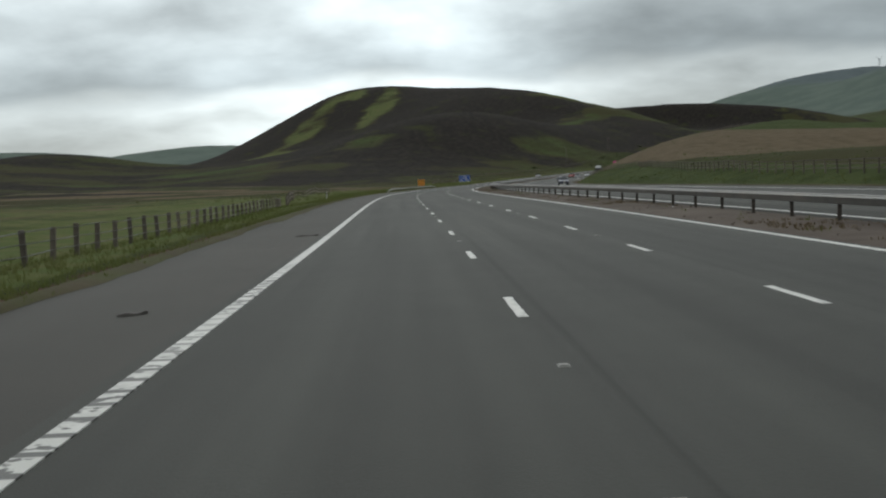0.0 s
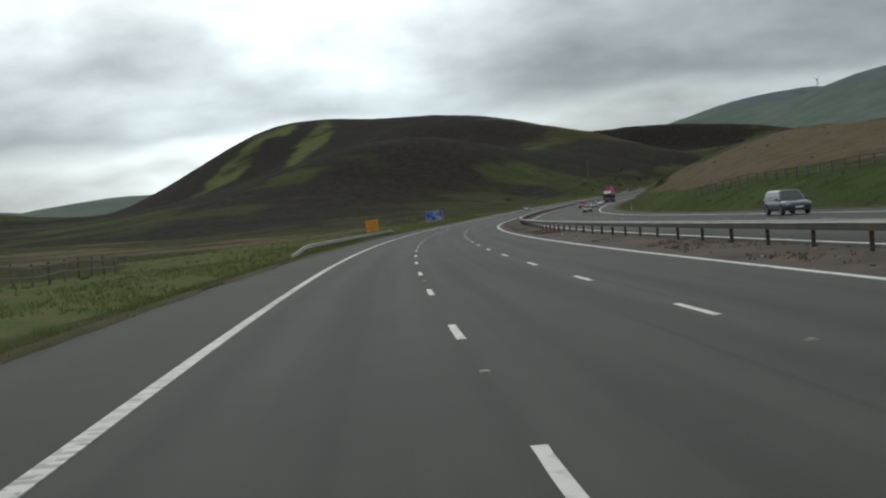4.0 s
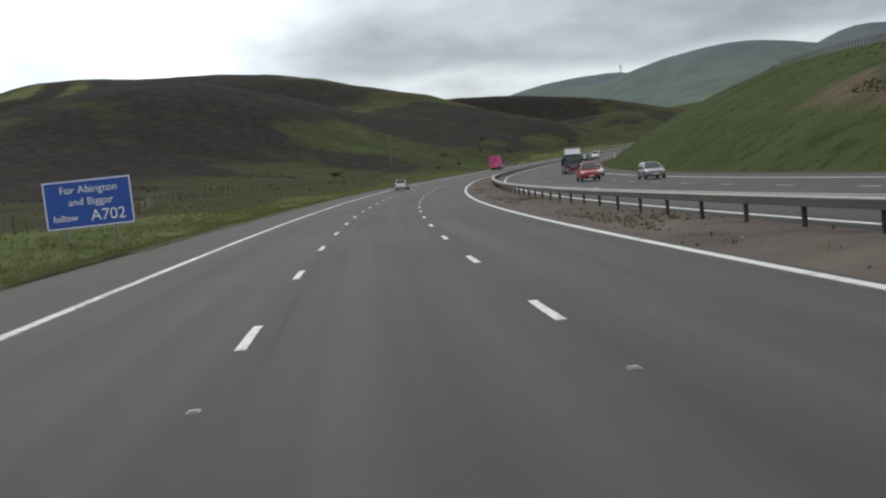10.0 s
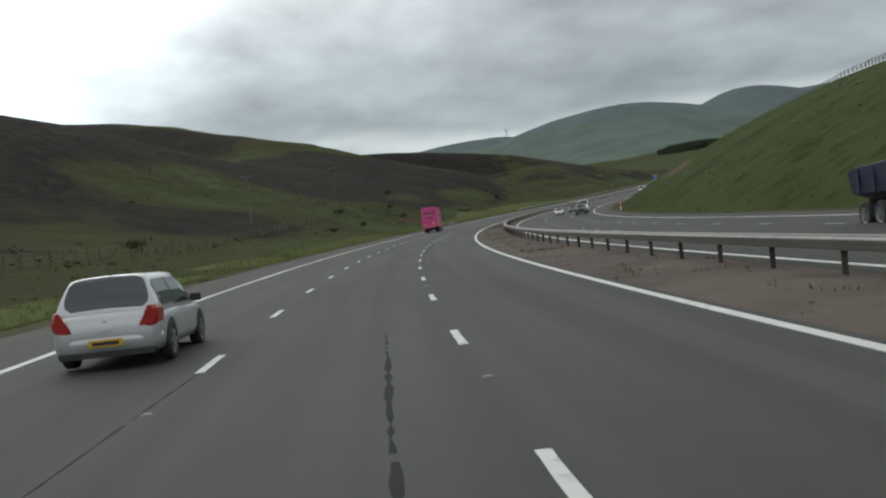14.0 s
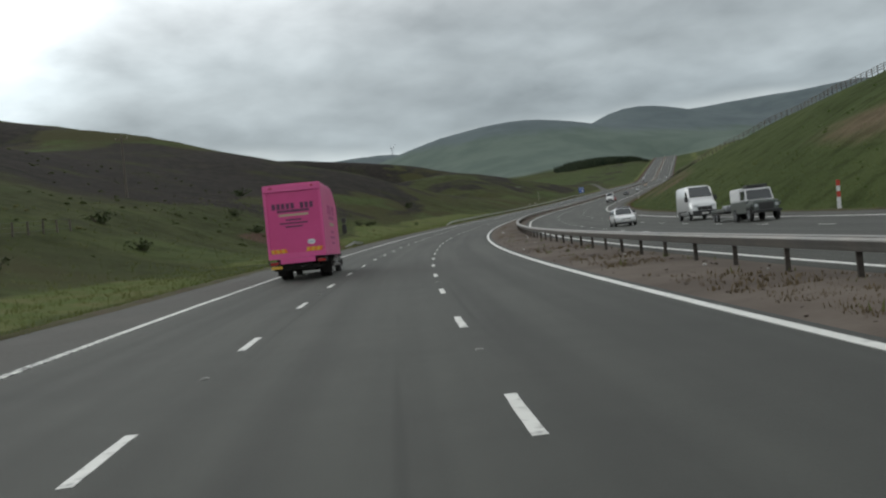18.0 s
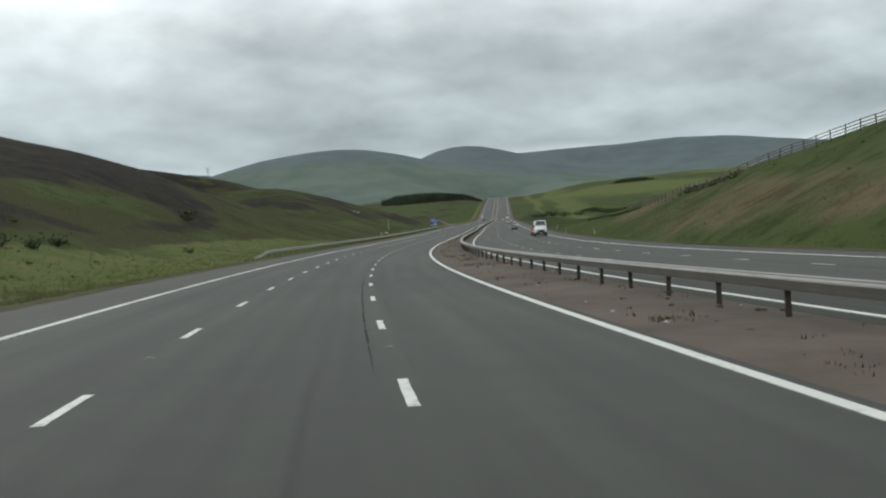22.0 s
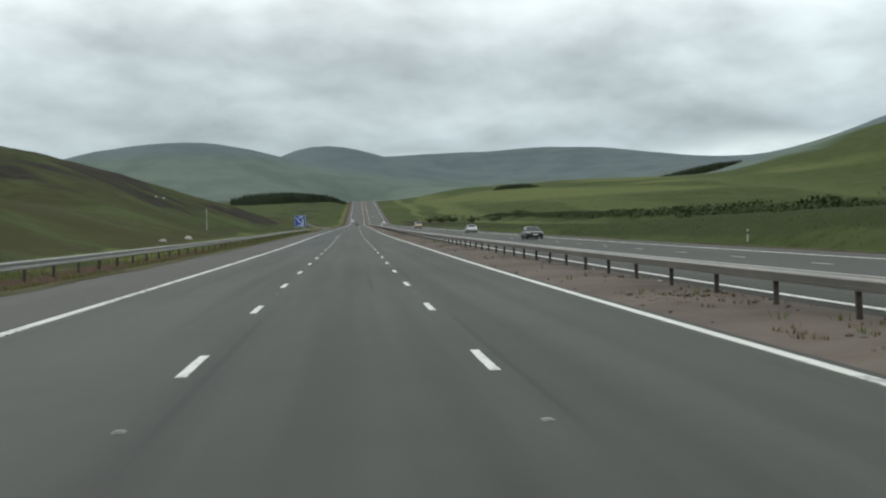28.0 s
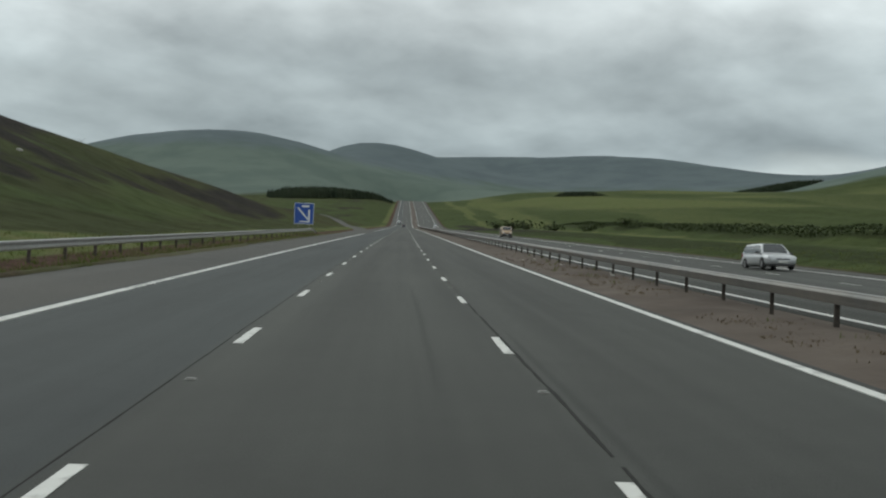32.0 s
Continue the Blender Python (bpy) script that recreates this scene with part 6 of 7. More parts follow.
def car(label, s, d, facing, paint, L=4.0, W=1.72, H=1.48, style="hatch", plate=True, group="", roof_mat=None, category="car"):
    """A passenger car, nose towards +y: body, cabin, panes, lamps, bumpers, mirrors, wheels."""
    e = new("car")
    tagged(e, label, category, group)
    e.matrix_basis = spot(s, d, 0.012, facing)
    h, f, b = W / 2, L / 2, -L / 2
    r = 0.305 if H < 1.6 else 0.36
    belt = H * 0.60
    hood = H * 0.555
    clear = 0.20 if H < 1.6 else 0.28
    if style == "hatch":
        tail, g = belt + 0.02, (f - L * 0.28, f - L * 0.46, b + L * 0.13, b + L * 0.045)
    elif style == "saloon":
        tail, g = belt - 0.01, (f - L * 0.29, f - L * 0.44, b + L * 0.30, b + L * 0.17)
    elif style == "pickup":
        tail, g = belt + 0.02, (f - L * 0.27, f - L * 0.38, b + L * 0.44, b + L * 0.40)
    else:
        tail, g = belt + 0.02, (f - L * 0.25, f - L * 0.38, b + L * 0.09, b + L * 0.03)
    st = [(b, h * 0.80, clear + 0.10, 0.38 * H, tail - 0.24), (b + 0.035, h * 0.885, clear + 0.05, 0.40 * H, tail - 0.11), (b + 0.10, h * 0.935, clear + 0.02, 0.42 * H, tail - 0.03), (b + 0.30, h * 0.975, clear, 0.42 * H, tail),
          (b + L * 0.2, h, clear, 0.42 * H, belt + 0.015), (0, h, clear, 0.42 * H, belt), (f - L * 0.3, h, clear, 0.42 * H, belt - 0.02), (f - L * 0.2, h * 0.99, clear, 0.42 * H, hood + 0.03),
          (f - 0.28, h * 0.95, clear + 0.01, 0.40 * H, hood - 0.06), (f - 0.07, h * 0.86, clear + 0.04, 0.38 * H, hood - 0.15), (f, h * 0.72, clear + 0.10, 0.36 * H, hood - 0.24)]
    bm = bmesh.new()
    loft(bm, car_body(L, W, st, None))
    bmesh.ops.recalc_face_normals(bm, faces=bm.faces[:])
    part("body", bm, paint, e, smooth=True)
    # cabin
    y0, y1, y2, y3 = g
    z0, z1 = belt - 0.03, H
    w0, w1 = h * 0.94, h * 0.72

    def section(y):
        """Half section of the cabin at y: (half width, height) from the waist up to the middle of the roof."""
        t = (y0 - y) / (y0 - y1) if y > y1 else (y - y3) / (y2 - y3) if y < y2 else 1.0
        t = max(0.0, min(1.0, t))
        tt = math.sin(t * math.pi / 2) ** 0.75 if y < y2 and style in ("hatch", "suv") else t ** 0.85
        crown = 0.035 * ((y - (y1 + y2) / 2) / max(0.1, y1 - y2)) ** 2 if y2 <= y <= y1 else 0.0
        top = z0 + (z1 - z0) * tt - 0.012 - min(0.03, crown)
        w = w0 + (w1 - w0) * tt
        k = max(0.001, top - z0)
        return [(w0, z0 - 0.06), (w0, z0), (w0 + (w - w0) * 0.42 + 0.012, z0 + k * 0.45), (w + 0.012, z0 + k * 0.86), (w * 0.95, z0 + k * 0.955), (w * 0.80, z0 + k), (0.0, z0 + k + 0.02)]

    rings = []
    for y in np.concatenate([np.linspace(y3, y2, 9), np.linspace(y2, y1, 6)[1:-1], np.linspace(y1, y0, 7)]):
        rr = section(y)
        rings.append([(x, y, z) for x, z in rr] + [(-x, y, z) for x, z in reversed(rr[:-1])])
    bm = bmesh.new()
    loft(bm, rings)
    bmesh.ops.recalc_face_normals(bm, faces=bm.faces[:])
    part("cabin", bm, roof_mat or paint, e, smooth=True)

    def pane(name, grid, out):
        """A pane of glass over a grid of points on the cabin's skin, lifted by out and turned down at its rim."""
        bm = bmesh.new()
        vs = [[bm.verts.new(Vector(p) + Vector(out)) for p in row] for row in grid]
        for r0, r1 in zip(vs, vs[1:]):
            for i in range(len(r0) - 1):
                bm.faces.new((r0[i], r0[i + 1], r1[i + 1], r1[i]))
        rim = [q for q in bm.edges if q.is_boundary]
        ex = bmesh.ops.extrude_edge_only(bm, edges=rim)
        for v in ex["geom"]:
            if isinstance(v, bmesh.types.BMVert):
                v.co -= Vector(out) * 2.2
        bmesh.ops.recalc_face_normals(bm, faces=bm.faces[:])
        return part(name, bm, GLASS, e, smooth=False)

    def roof_z(y, x):
        rr = section(y)[1:]
        return float(np.interp(abs(x), [p[0] for p in reversed(rr)], [p[1] for p in reversed(rr)]))

    for name, ya, yb, sg in (("windscreen", y0, y1, 1), ("rear_window", y3, y2, -1)):
        lo, hi = (0.10, 0.92) if sg > 0 else (0.06, 0.74) if style != "pickup" else (0.3, 0.9)
        grid = []
        for t in np.linspace(lo, hi, 13):
            y = ya + (yb - ya) * t
            q = (t - lo) / (hi - lo)
            rim = 0.80 + 0.20 * math.sqrt(max(0.0, 1 - abs(2 * q - 1) ** 3))
            side = section(y)[4][0] * 0.985 * (rim if sg < 0 else 0.97 - 0.10 * abs(2 * q - 1) ** 5) - 0.02
            grid.append([(side * u, y, roof_z(y, side * u)) for u in np.linspace(-1, 1, 11)])
        pane(name, grid, (0, 0.010 * sg, 0.012))
    cut = y2 + (y1 - y2) * 0.50

    def side_x(y, z):
        rr = section(y)[1:5]
        return float(np.interp(z, [p[1] for p in rr], [p[0] for p in rr]))
    for sx in (1, -1):
        for name, ya, yb in (("rear_side_window", y2 - (y2 - y3) * 0.42, cut - 0.03), ("front_side_window", cut + 0.03, y1 + (y0 - y1) * 0.72)):
            grid = []
            for y in np.linspace(ya, yb, 8):
                rr = section(y)
                za, zb = z0 + 0.04 + 0.03 * (name[0] == "r"), rr[3][1] - 0.015
                if y < y2:
                    za += 0.12 * ((y2 - y) / (y2 - ya)) ** 2
                zb = max(za + 0.02, zb)
                grid.append([(sx * side_x(y, z), y, z) for z in np.linspace(za, zb, 5)])
            pane(name, grid, (sx * 0.010, 0, 0.003))
        bm = bmesh.new()
        box(bm, min(sx * (h - 0.02), sx * (h + 0.17)), max(sx * (h - 0.02), sx * (h + 0.17)), y0 - 0.40, y0 - 0.28, belt - 0.02, belt + 0.12, 0.03)
        part("door_mirror", bm, TRIM if paint is SILVER else paint, e)
        # lamps
        bm = bmesh.new()
        loft(bm, [[(sx * h * (a * 0.965 - ww), b + yy, z) for a, z in ((0.70, tail - 0.27), (0.80, tail - 0.285), (0.93, tail - 0.27), (0.995, tail - 0.20), (1.0, tail - 0.10), (0.985, tail - 0.01), (0.955, tail + 0.045), (0.905, tail + 0.05), (0.86, tail - 0.01), (0.79, tail - 0.13), (0.73, tail - 0.21))]
                  for yy, ww in ((0.0, 0.085), (0.05, 0.012), (0.32, -0.016))])
        bmesh.ops.recalc_face_normals(bm, faces=bm.faces[:])
        part("tail_lamp", bm, LAMP_RED, e)
        bm = bmesh.new()
        loft(bm, [[(sx * h * a, f - 0.10 + yy, z) for a, z in ((0.48, hood - 0.28), (0.84, hood - 0.26), (0.92, hood - 0.14), (0.55, hood - 0.15))] for yy in (-0.18, 0.045)])
        bmesh.ops.recalc_face_normals(bm, faces=bm.faces[:])
        part("headlamp", bm, LAMP_CLEAR, e)
        for y in (f - L * 0.20, b + L * 0.19):
            bm = bmesh.new()
            seg = 14
            outer = [(sx * (h - 0.05), y + (r + 0.06) * math.cos(a), r + (r + 0.055) * math.sin(a)) for a in np.linspace(-0.15, math.pi + 0.15, seg)]
            face = [bm.verts.new((sx * (h + 0.002), p[1], p[2])) for p in outer]
            back = [bm.verts.new(p) for p in outer]
            bm.faces.new(face)
            for i in range(seg - 1):
                bm.faces.new((face[i], face[i + 1], back[i + 1], back[i]))
            bmesh.ops.recalc_face_normals(bm, faces=bm.faces[:])
            part("wheel_arch", bm, TRIM, e)
            wheel(e, sx * (h + 0.008), y, r, 0.19, side=sx)
    for name, y, hh, sg in (("rear_bumper", b, clear + 0.10, -1), ("front_bumper", f, clear + 0.06, 1)):
        bm = bmesh.new()
        k = 0.86 if sg < 0 else 0.74
        loft(bm, [[(-h * k * q, y + sg * (0.035 - 0.10 * (1 - q)), z), (h * k * q, y + sg * (0.035 - 0.10 * (1 - q)), z), (h * k * q, y - sg * 0.25, z), (-h * k * q, y - sg * 0.25, z)] for z, q in ((clear - 0.01, 0.97), (clear + 0.07, 1.0), (clear + 0.085, 0.98))])
        bmesh.ops.recalc_face_normals(bm, faces=bm.faces[:])
        part(name, bm, TRIM, e, "dark lower bumper")
    bm = bmesh.new()
    prof = ((clear + 0.075, 0.0, 0.93), (clear + 0.12, 0.035, 0.965), (0.30 * H, 0.052, 0.975), (0.335 * H, 0.040, 0.97), (0.355 * H, 0.0, 0.955))
    ring = []
    for z, out, k in prof:
        arc = [(u * h * k, b + 0.02 - out + 0.20 * abs(u) ** 5) for u in np.linspace(-1, 1, 13)]
        ring.append([(x, y, z) for x, y in arc] + [(x * 0.97, b + 0.26, z) for x, y in reversed(arc)])
    loft(bm, ring)
    bmesh.ops.recalc_face_normals(bm, faces=bm.faces[:])
    part("bumper_cover", bm, paint, e, smooth=True)
    bm = bmesh.new()
    box(bm, -0.26, 0.26, b - 0.045, b + 0.1, 0.245 * H, 0.245 * H + 0.115, 0.005)
    part("rear_number_plate", bm, PLATE_Y, e, "yellow number plate")
    bm = bmesh.new()
    box(bm, -0.20, 0.20, b - 0.051, b - 0.044, 0.245 * H + 0.03, 0.245 * H + 0.085)
    part("plate_bar", bm, DARK, e)
    bm = bmesh.new()
    box(bm, -0.10, 0.10, b - 0.012, b + 0.1, tail - 0.30, tail - 0.265, 0.006)
    part("boot_handle", bm, paint, e)
    for x in (0.0,):
        bm = bmesh.new()
        bmesh.ops.create_cone(bm, cap_ends=True, segments=16, radius1=0.045, radius2=0.045, depth=0.02, matrix=pose(x, b + 0.03, tail - 0.17, 90, 0, 0))
        part("badge", bm, ALLOY, e)
    bm = bmesh.new()
    box(bm, -0.26, 0.26, f - 0.1, f + 0.045, clear + 0.16, clear + 0.27, 0.005)
    part("front_number_plate", bm, PLATE_W, e, "white number plate")
    bm = bmesh.new()
    box(bm, -h * 0.42, h * 0.42, f - 0.2, f + 0.012, hood - 0.30, hood - 0.235, 0.01)
    part("grille", bm, TRIM, e)
    if style in ("hatch", "suv"):
        bm = bmesh.new()
        wt = section(y2)[4][0]
        loft(bm, [[(u * wt * 0.93, y2 + dy + 0.05 * u * u, roof_z(y2, u * wt * 0.93) + dz) for u in np.linspace(-1, 1, 9)] + [(u * wt * 0.93, y2 + dy + 0.05 * u * u, roof_z(y2, u * wt * 0.93) + dz - 0.03) for u in np.linspace(1, -1, 9)] for dy, dz in ((0.12, 0.004), (0.0, 0.010), (-0.10, -0.004))])
        bmesh.ops.recalc_face_normals(bm, faces=bm.faces[:])
        part("roof_spoiler", bm, roof_mat or paint, e, smooth=False)
        bm = bmesh.new()
        box(bm, -0.10, 0.10, y2 - 0.115, y2 - 0.06, H - 0.058, H - 0.034, 0.004)
        part("brake_lamp", bm, LAMP_RED, e)
        bm = bmesh.new()
        tube(bm, (0, y2 + 0.15, H - 0.01), (0, y2 - 0.05, H + 0.14), 0.012, 0.006, 6)
        part("aerial", bm, TRIM, e)
    if style == "pickup":
        # open load bed between the cab and the tailboard
        for x0, x1, ya, yb, n in ((-h * 0.97, -h * 0.88, b + 0.05, y3, "bed_side"), (h * 0.88, h * 0.97, b + 0.05, y3, "bed_side"), (-h * 0.88, h * 0.88, b + 0.03, b + 0.10, "tailboard")):
            bm = bmesh.new()
            box(bm, x0, x1, ya, yb, belt - 0.1, belt + 0.14, 0.02)
            part(n, bm, paint, e)
    return e


def van(label, s, d, facing, paint, L=5.3, W=1.97, H=2.25, category="van"):
    """A panel van, nose towards +y."""
    e = new("van")
    tagged(e, label, category)
    e.matrix_basis = spot(s, d, 0.012, facing)
    h, f, b = W / 2, L / 2, -L / 2
    zb = 0.32
    st = [(b, 0.93, H - 0.10), (b + 0.08, 0.99, H - 0.02), (b + 0.6, 1.0, H), (f - 2.1, 1.0, H), (f - 1.55, 1.0, H - 0.06), (f - 0.98, 0.985, H * 0.66), (f - 0.80, 0.98, H * 0.575), (f - 0.25, 0.93, H * 0.50), (f - 0.03, 0.85, H * 0.42), (f, 0.76, H * 0.34)]
    rings = []
    for y, k, top in st:
        w = h * k
        lean = 0.86 if top > H * 0.9 else 0.90
        rr = [(w * 0.8, zb), (w, zb + 0.12), (w, min(top - 0.05, H * 0.5)), (w * (0.5 + 0.5 * lean), top - 0.14), (w * lean * 0.95, top - 0.02), (w * 0.4, top)]
        rings.append([(x, y, z) for x, z in rr] + [(-x, y, z) for x, z in reversed(rr)])
    bm = bmesh.new()
    loft(bm, rings)
    bmesh.ops.recalc_face_normals(bm, faces=bm.faces[:])
    part("body", bm, paint, e, smooth=True)

    def slab(name, pts, push, mat=GLASS):
        bm = bmesh.new()
        fa = bm.faces.new([bm.verts.new(Vector(p) + Vector(push)) for p in pts])
        ex = bmesh.ops.extrude_face_region(bm, geom=[fa])
        for v in ex["geom"]:
            if isinstance(v, bmesh.types.BMVert):
                v.co -= Vector(push) * 2
        bmesh.ops.recalc_face_normals(bm, faces=bm.faces[:])
        return part(name, bm, mat, e)
    slab("windscreen", [(-h * 0.84, f - 0.97, H * 0.675), (h * 0.84, f - 0.97, H * 0.675), (h * 0.76, f - 1.48, H - 0.13), (-h * 0.76, f - 1.48, H - 0.13)], (0, 0.035, 0.03))
    for sx in (1, -1):
        slab("cab_window", [(sx * h * 0.985, f - 1.05, H * 0.56), (sx * h * 0.985, f - 1.95, H * 0.56), (sx * h * 0.945, f - 1.95, H * 0.84), (sx * h * 0.945, f - 1.55, H * 0.84)], (sx * 0.022, 0, 0))
        bm = bmesh.new()
        box(bm, min(sx * h, sx * (h + 0.22)), max(sx * h, sx * (h + 0.22)), f - 1.12, f - 1.0, H * 0.54, H * 0.68, 0.02)
        part("door_mirror", bm, TRIM, e)
        bm = bmesh.new()
        box(bm, sx * h * 0.62 - 0.17, sx * h * 0.62 + 0.17, f - 0.2, f - 0.005, H * 0.345, H * 0.42, 0.03)
        part("headlamp", bm, LAMP_CLEAR, e)
        bm = bmesh.new()
        box(bm, sx * h * 0.88 - 0.07, sx * h * 0.88 + 0.07, b - 0.012, b + 0.1, 0.75, 1.25, 0.02)
        part("tail_lamp", bm, LAMP_RED, e)
        bm = bmesh.new()
        box(bm, min(sx * (h - 0.05), sx * (h + 0.012)), max(sx * (h - 0.05), sx * (h + 0.012)), b + 0.4, f - 1.7, 0.62, 0.72, 0.01)
        part("rubbing_strip", bm, TRIM, e)
        for y in (f - 0.95, b + 1.05):
            wheel(e, sx * (h + 0.01), y, 0.34, 0.2, side=sx)
    bm = bmesh.new()
    box(bm, -h * 0.90, h * 0.90, f - 0.35, f + 0.05, 0.28, 0.66, 0.07)
    part("front_bumper", bm, TRIM, e)
    bm = bmesh.new()
    box(bm, -h * 0.55, h * 0.55, f - 0.2, f + 0.014, 0.67, H * 0.37, 0.02)
    part("grille", bm, TRIM, e)
    bm = bmesh.new()
    box(bm, -0.26, 0.26, f, f + 0.052, 0.38, 0.49, 0.004)
    part("front_number_plate", bm, PLATE_W, e)
    return e


def box_truck(s, d):
    """The pink removals lorry: curved box, shutter, white cab, chassis, wheels. Its rear axle is at y = 0."""
    e = new("box_lorry")
    tagged(e, "pink box lorry with white cab, roller shutter and faded lettering", "lorry")
    e.matrix_basis = spot(s, d, 0.012, 0)
    h, y0, y1, z0, z1 = 1.22, -2.62, 3.95, 0.98, 4.05
    # box: roof curves down towards the front
    rings = []
    for y in np.concatenate([[y0, y0 + 0.04], np.linspace(1.2, y1, 10)]):
        t = max(0.0, (y - 1.2) / (y1 - 1.2))
        top = z1 - 0.80 * t ** 2.2
        rr = [(h, z0), (h, top - 0.05), (h - 0.05, top), (0, top + 0.015)]
        rings.append([(x, y, z) for x, z in rr] + [(-x, y, z) for x, z in reversed(rr[:-1])])
    bm = bmesh.new()
    loft(bm, rings)
    bmesh.ops.recalc_face_normals(bm, faces=bm.faces[:])
    bx = part("box", bm, PINK, e)
    # rear frame and shutter
    for n, a in (("rear_frame", (-h, h, z1 - 0.30, z1 - 0.03)), ("rear_frame", (-h, -h + 0.10, z0 + 0.16, z1 - 0.30)), ("rear_frame", (h - 0.10, h, z0 + 0.16, z1 - 0.30)), ("rear_sill", (-0.74, 0.74, z0 - 0.28, z0 - 0.06)), ("rear_sill", (-h, h, z0 - 0.058, z0 + 0.16))):
        bm = bmesh.new()
        box(bm, a[0], a[1], y0 - 0.07, y0 - 0.002, a[2], a[3], 0.012)
        part(n, bm, PINK, bx)
    n = 12
    for k in range(n):
        za = z0 + 0.17 + (z1 - 0.31 - z0 - 0.17) * k / n
        zb = z0 + 0.17 + (z1 - 0.31 - z0 - 0.17) * (k + 1) / n
        bm = bmesh.new()
        box(bm, -h + 0.104, h - 0.104, y0 - 0.03, y0 - 0.004, za + 0.0002, zb - 0.0002, 0.0006)
        part("shutter_slat", bm, PINK_SHUTTER, bx)
    # dark edge trims
    for sx in (1, -1):
        bm = bmesh.new()
        box(bm, sx * h - 0.025, sx * h + 0.025, y0 - 0.075, y0 - 0.02, z0 - 0.30, z0 - 0.05, 0.005)
        part("corner_buffer", bm, TRIM, bx)
        bm = bmesh.new()
        box(bm, sx * (h - 0.34) - 0.07, sx * (h - 0.34) + 0.07, y0 - 0.085, y0 - 0.07, z1 - 0.16, z1 - 0.11)
        part("marker_lamp", bm, LAMP_RED, bx)

    def bar(parent, x0, x1, za, zb, mat, face, name="lettering_bar"):
        bm = bmesh.new()
        if face == "rear":
            box(bm, x0, x1, y0 - 0.036, y0 - 0.031, za, zb)
        else:
            box(bm, h + 0.001, h + 0.006, x0, x1, za, zb)
            mat = SIDE_BAR if mat is GREY_BAR else mat
        part(name, bm, mat, parent)
    # company lettering: a row of block shapes over a bar, and lines of small writing
    for face, c, k in (("rear", 0.0, 1.12), ("side", 0.95, 1.9)):
        zc = 3.0 if face == "rear" else 2.72
        xs = -0.80
        for j in range(9):
            if j != 5:
                w = 0.16
                bar(bx, c + (xs + 0.0) * k, c + (xs + w * 0.82) * k, zc, zc + 0.22 * k, GREY_BAR, face)
            xs += 0.178
        bar(bx, c - 0.62 * k, c + 0.60 * k, zc - 0.12 * k, zc - 0.03 * k, GREY_BAR, face)
        bar(bx, c - 0.55 * k, c + 0.55 * k, zc - 0.27 * k, zc - 0.19 * k, PALE_BAR, face)
        for q, (a, b2) in enumerate(((-0.32, 0.28), (-0.55, 0.50), (-0.35, 0.30))):
            bar(bx, c + a * k, c + b2 * k, zc - (0.44 + 0.13 * q) * k, zc - (0.38 + 0.13 * q) * k, GREY_BAR, face)
    # round sticker, hazard plates
    bm = bmesh.new()
    bmesh.ops.create_cone(bm, cap_ends=True, segments=28, radius1=0.17, radius2=0.17, depth=0.006, matrix=pose(0.64, y0 - 0.036, 1.55, 90, 0, 0) @ Matrix.Diagonal((1, 0.62, 1, 1)))
    part("speed_sticker", bm, SIGN_WHITE, bx, "white oval speed sticker")
    t = words("56 mph", 0.10, 0.64, 1.55, SIGN_BLUE, bx)
    t.matrix_basis = pose(0.64, y0 - 0.042, 1.55, 90, 0, 0)
    for xc in (-0.72, 0.72):
        for j in range(6):
            bm = bmesh.new()
            xa = xc - 0.33 + j * 0.11
            sl = 0.05 if xc > 0 else -0.05
            vs = [bm.verts.new(p) for p in ((xa - sl * 0, y0 - 0.074, 1.15), (xa + 0.11, y0 - 0.074, 1.15), (xa + 0.11 + sl * 0, y0 - 0.074, 1.33), (xa, y0 - 0.074, 1.33))]
            bm.faces.new(vs)
            ex = bmesh.ops.extrude_face_region(bm, geom=bm.faces[:])
            for v in ex["geom"]:
                if isinstance(v, bmesh.types.BMVert):
                    v.co.y -= 0.004
            for v in bm.verts:
                if v.co.z > 1.25:
                    v.co.x += sl
            bmesh.ops.recalc_face_normals(bm, faces=bm.faces[:])
            part("hazard_stripe", bm, HAZARD if j % 2 else HAZARD_Y, bx)
    # lower side rail of the box
    for sx in (1, -1):
        bm = bmesh.new()
        box(bm, min(sx * (h - 0.03), sx * (h + 0.012)), max(sx * (h - 0.03), sx * (h + 0.012)), y0, y1, z0 - 0.05, z0 + 0.10, 0.006)
        part("side_rail", bm, PINK, bx)
    # chassis
    for sx in (1, -1):
        bm = bmesh.new()
        box(bm, sx * 0.42 - 0.05, sx * 0.42 + 0.05, y0 + 0.1, 5.6, 0.62, 0.90, 0.01)
        part("chassis_beam", bm, CHASSIS, e)
        bm = bmesh.new()
        box(bm, sx * 0.98 - 0.22, sx * 0.98 + 0.22, -0.62, -0.58, 0.18, 0.90, 0.008)
        part("mud_flap", bm, CHASSIS, e)
        bm = bmesh.new()
        box(bm, sx * 1.0 - 0.20, sx * 1.0 + 0.20, y0 - 0.02, y0 + 0.05, 0.66, 0.82, 0.015)
        lamp = part("lamp_board", bm, TRIM, e)
        bm = bmesh.new()
        box(bm, sx * 1.0 - 0.17, sx * 1.0 + 0.17, y0 - 0.035, y0 - 0.021, 0.68, 0.80, 0.006)
        part("tail_lamp", bm, LAMP_RED, lamp)
        for q in (0.62, 0.42):
            bm = bmesh.new()
            box(bm, min(sx * 1.13, sx * 1.17), max(sx * 1.13, sx * 1.17), 0.75, 3.7, q, q + 0.12, 0.01)
            part("side_guard", bm, STEEL, e)
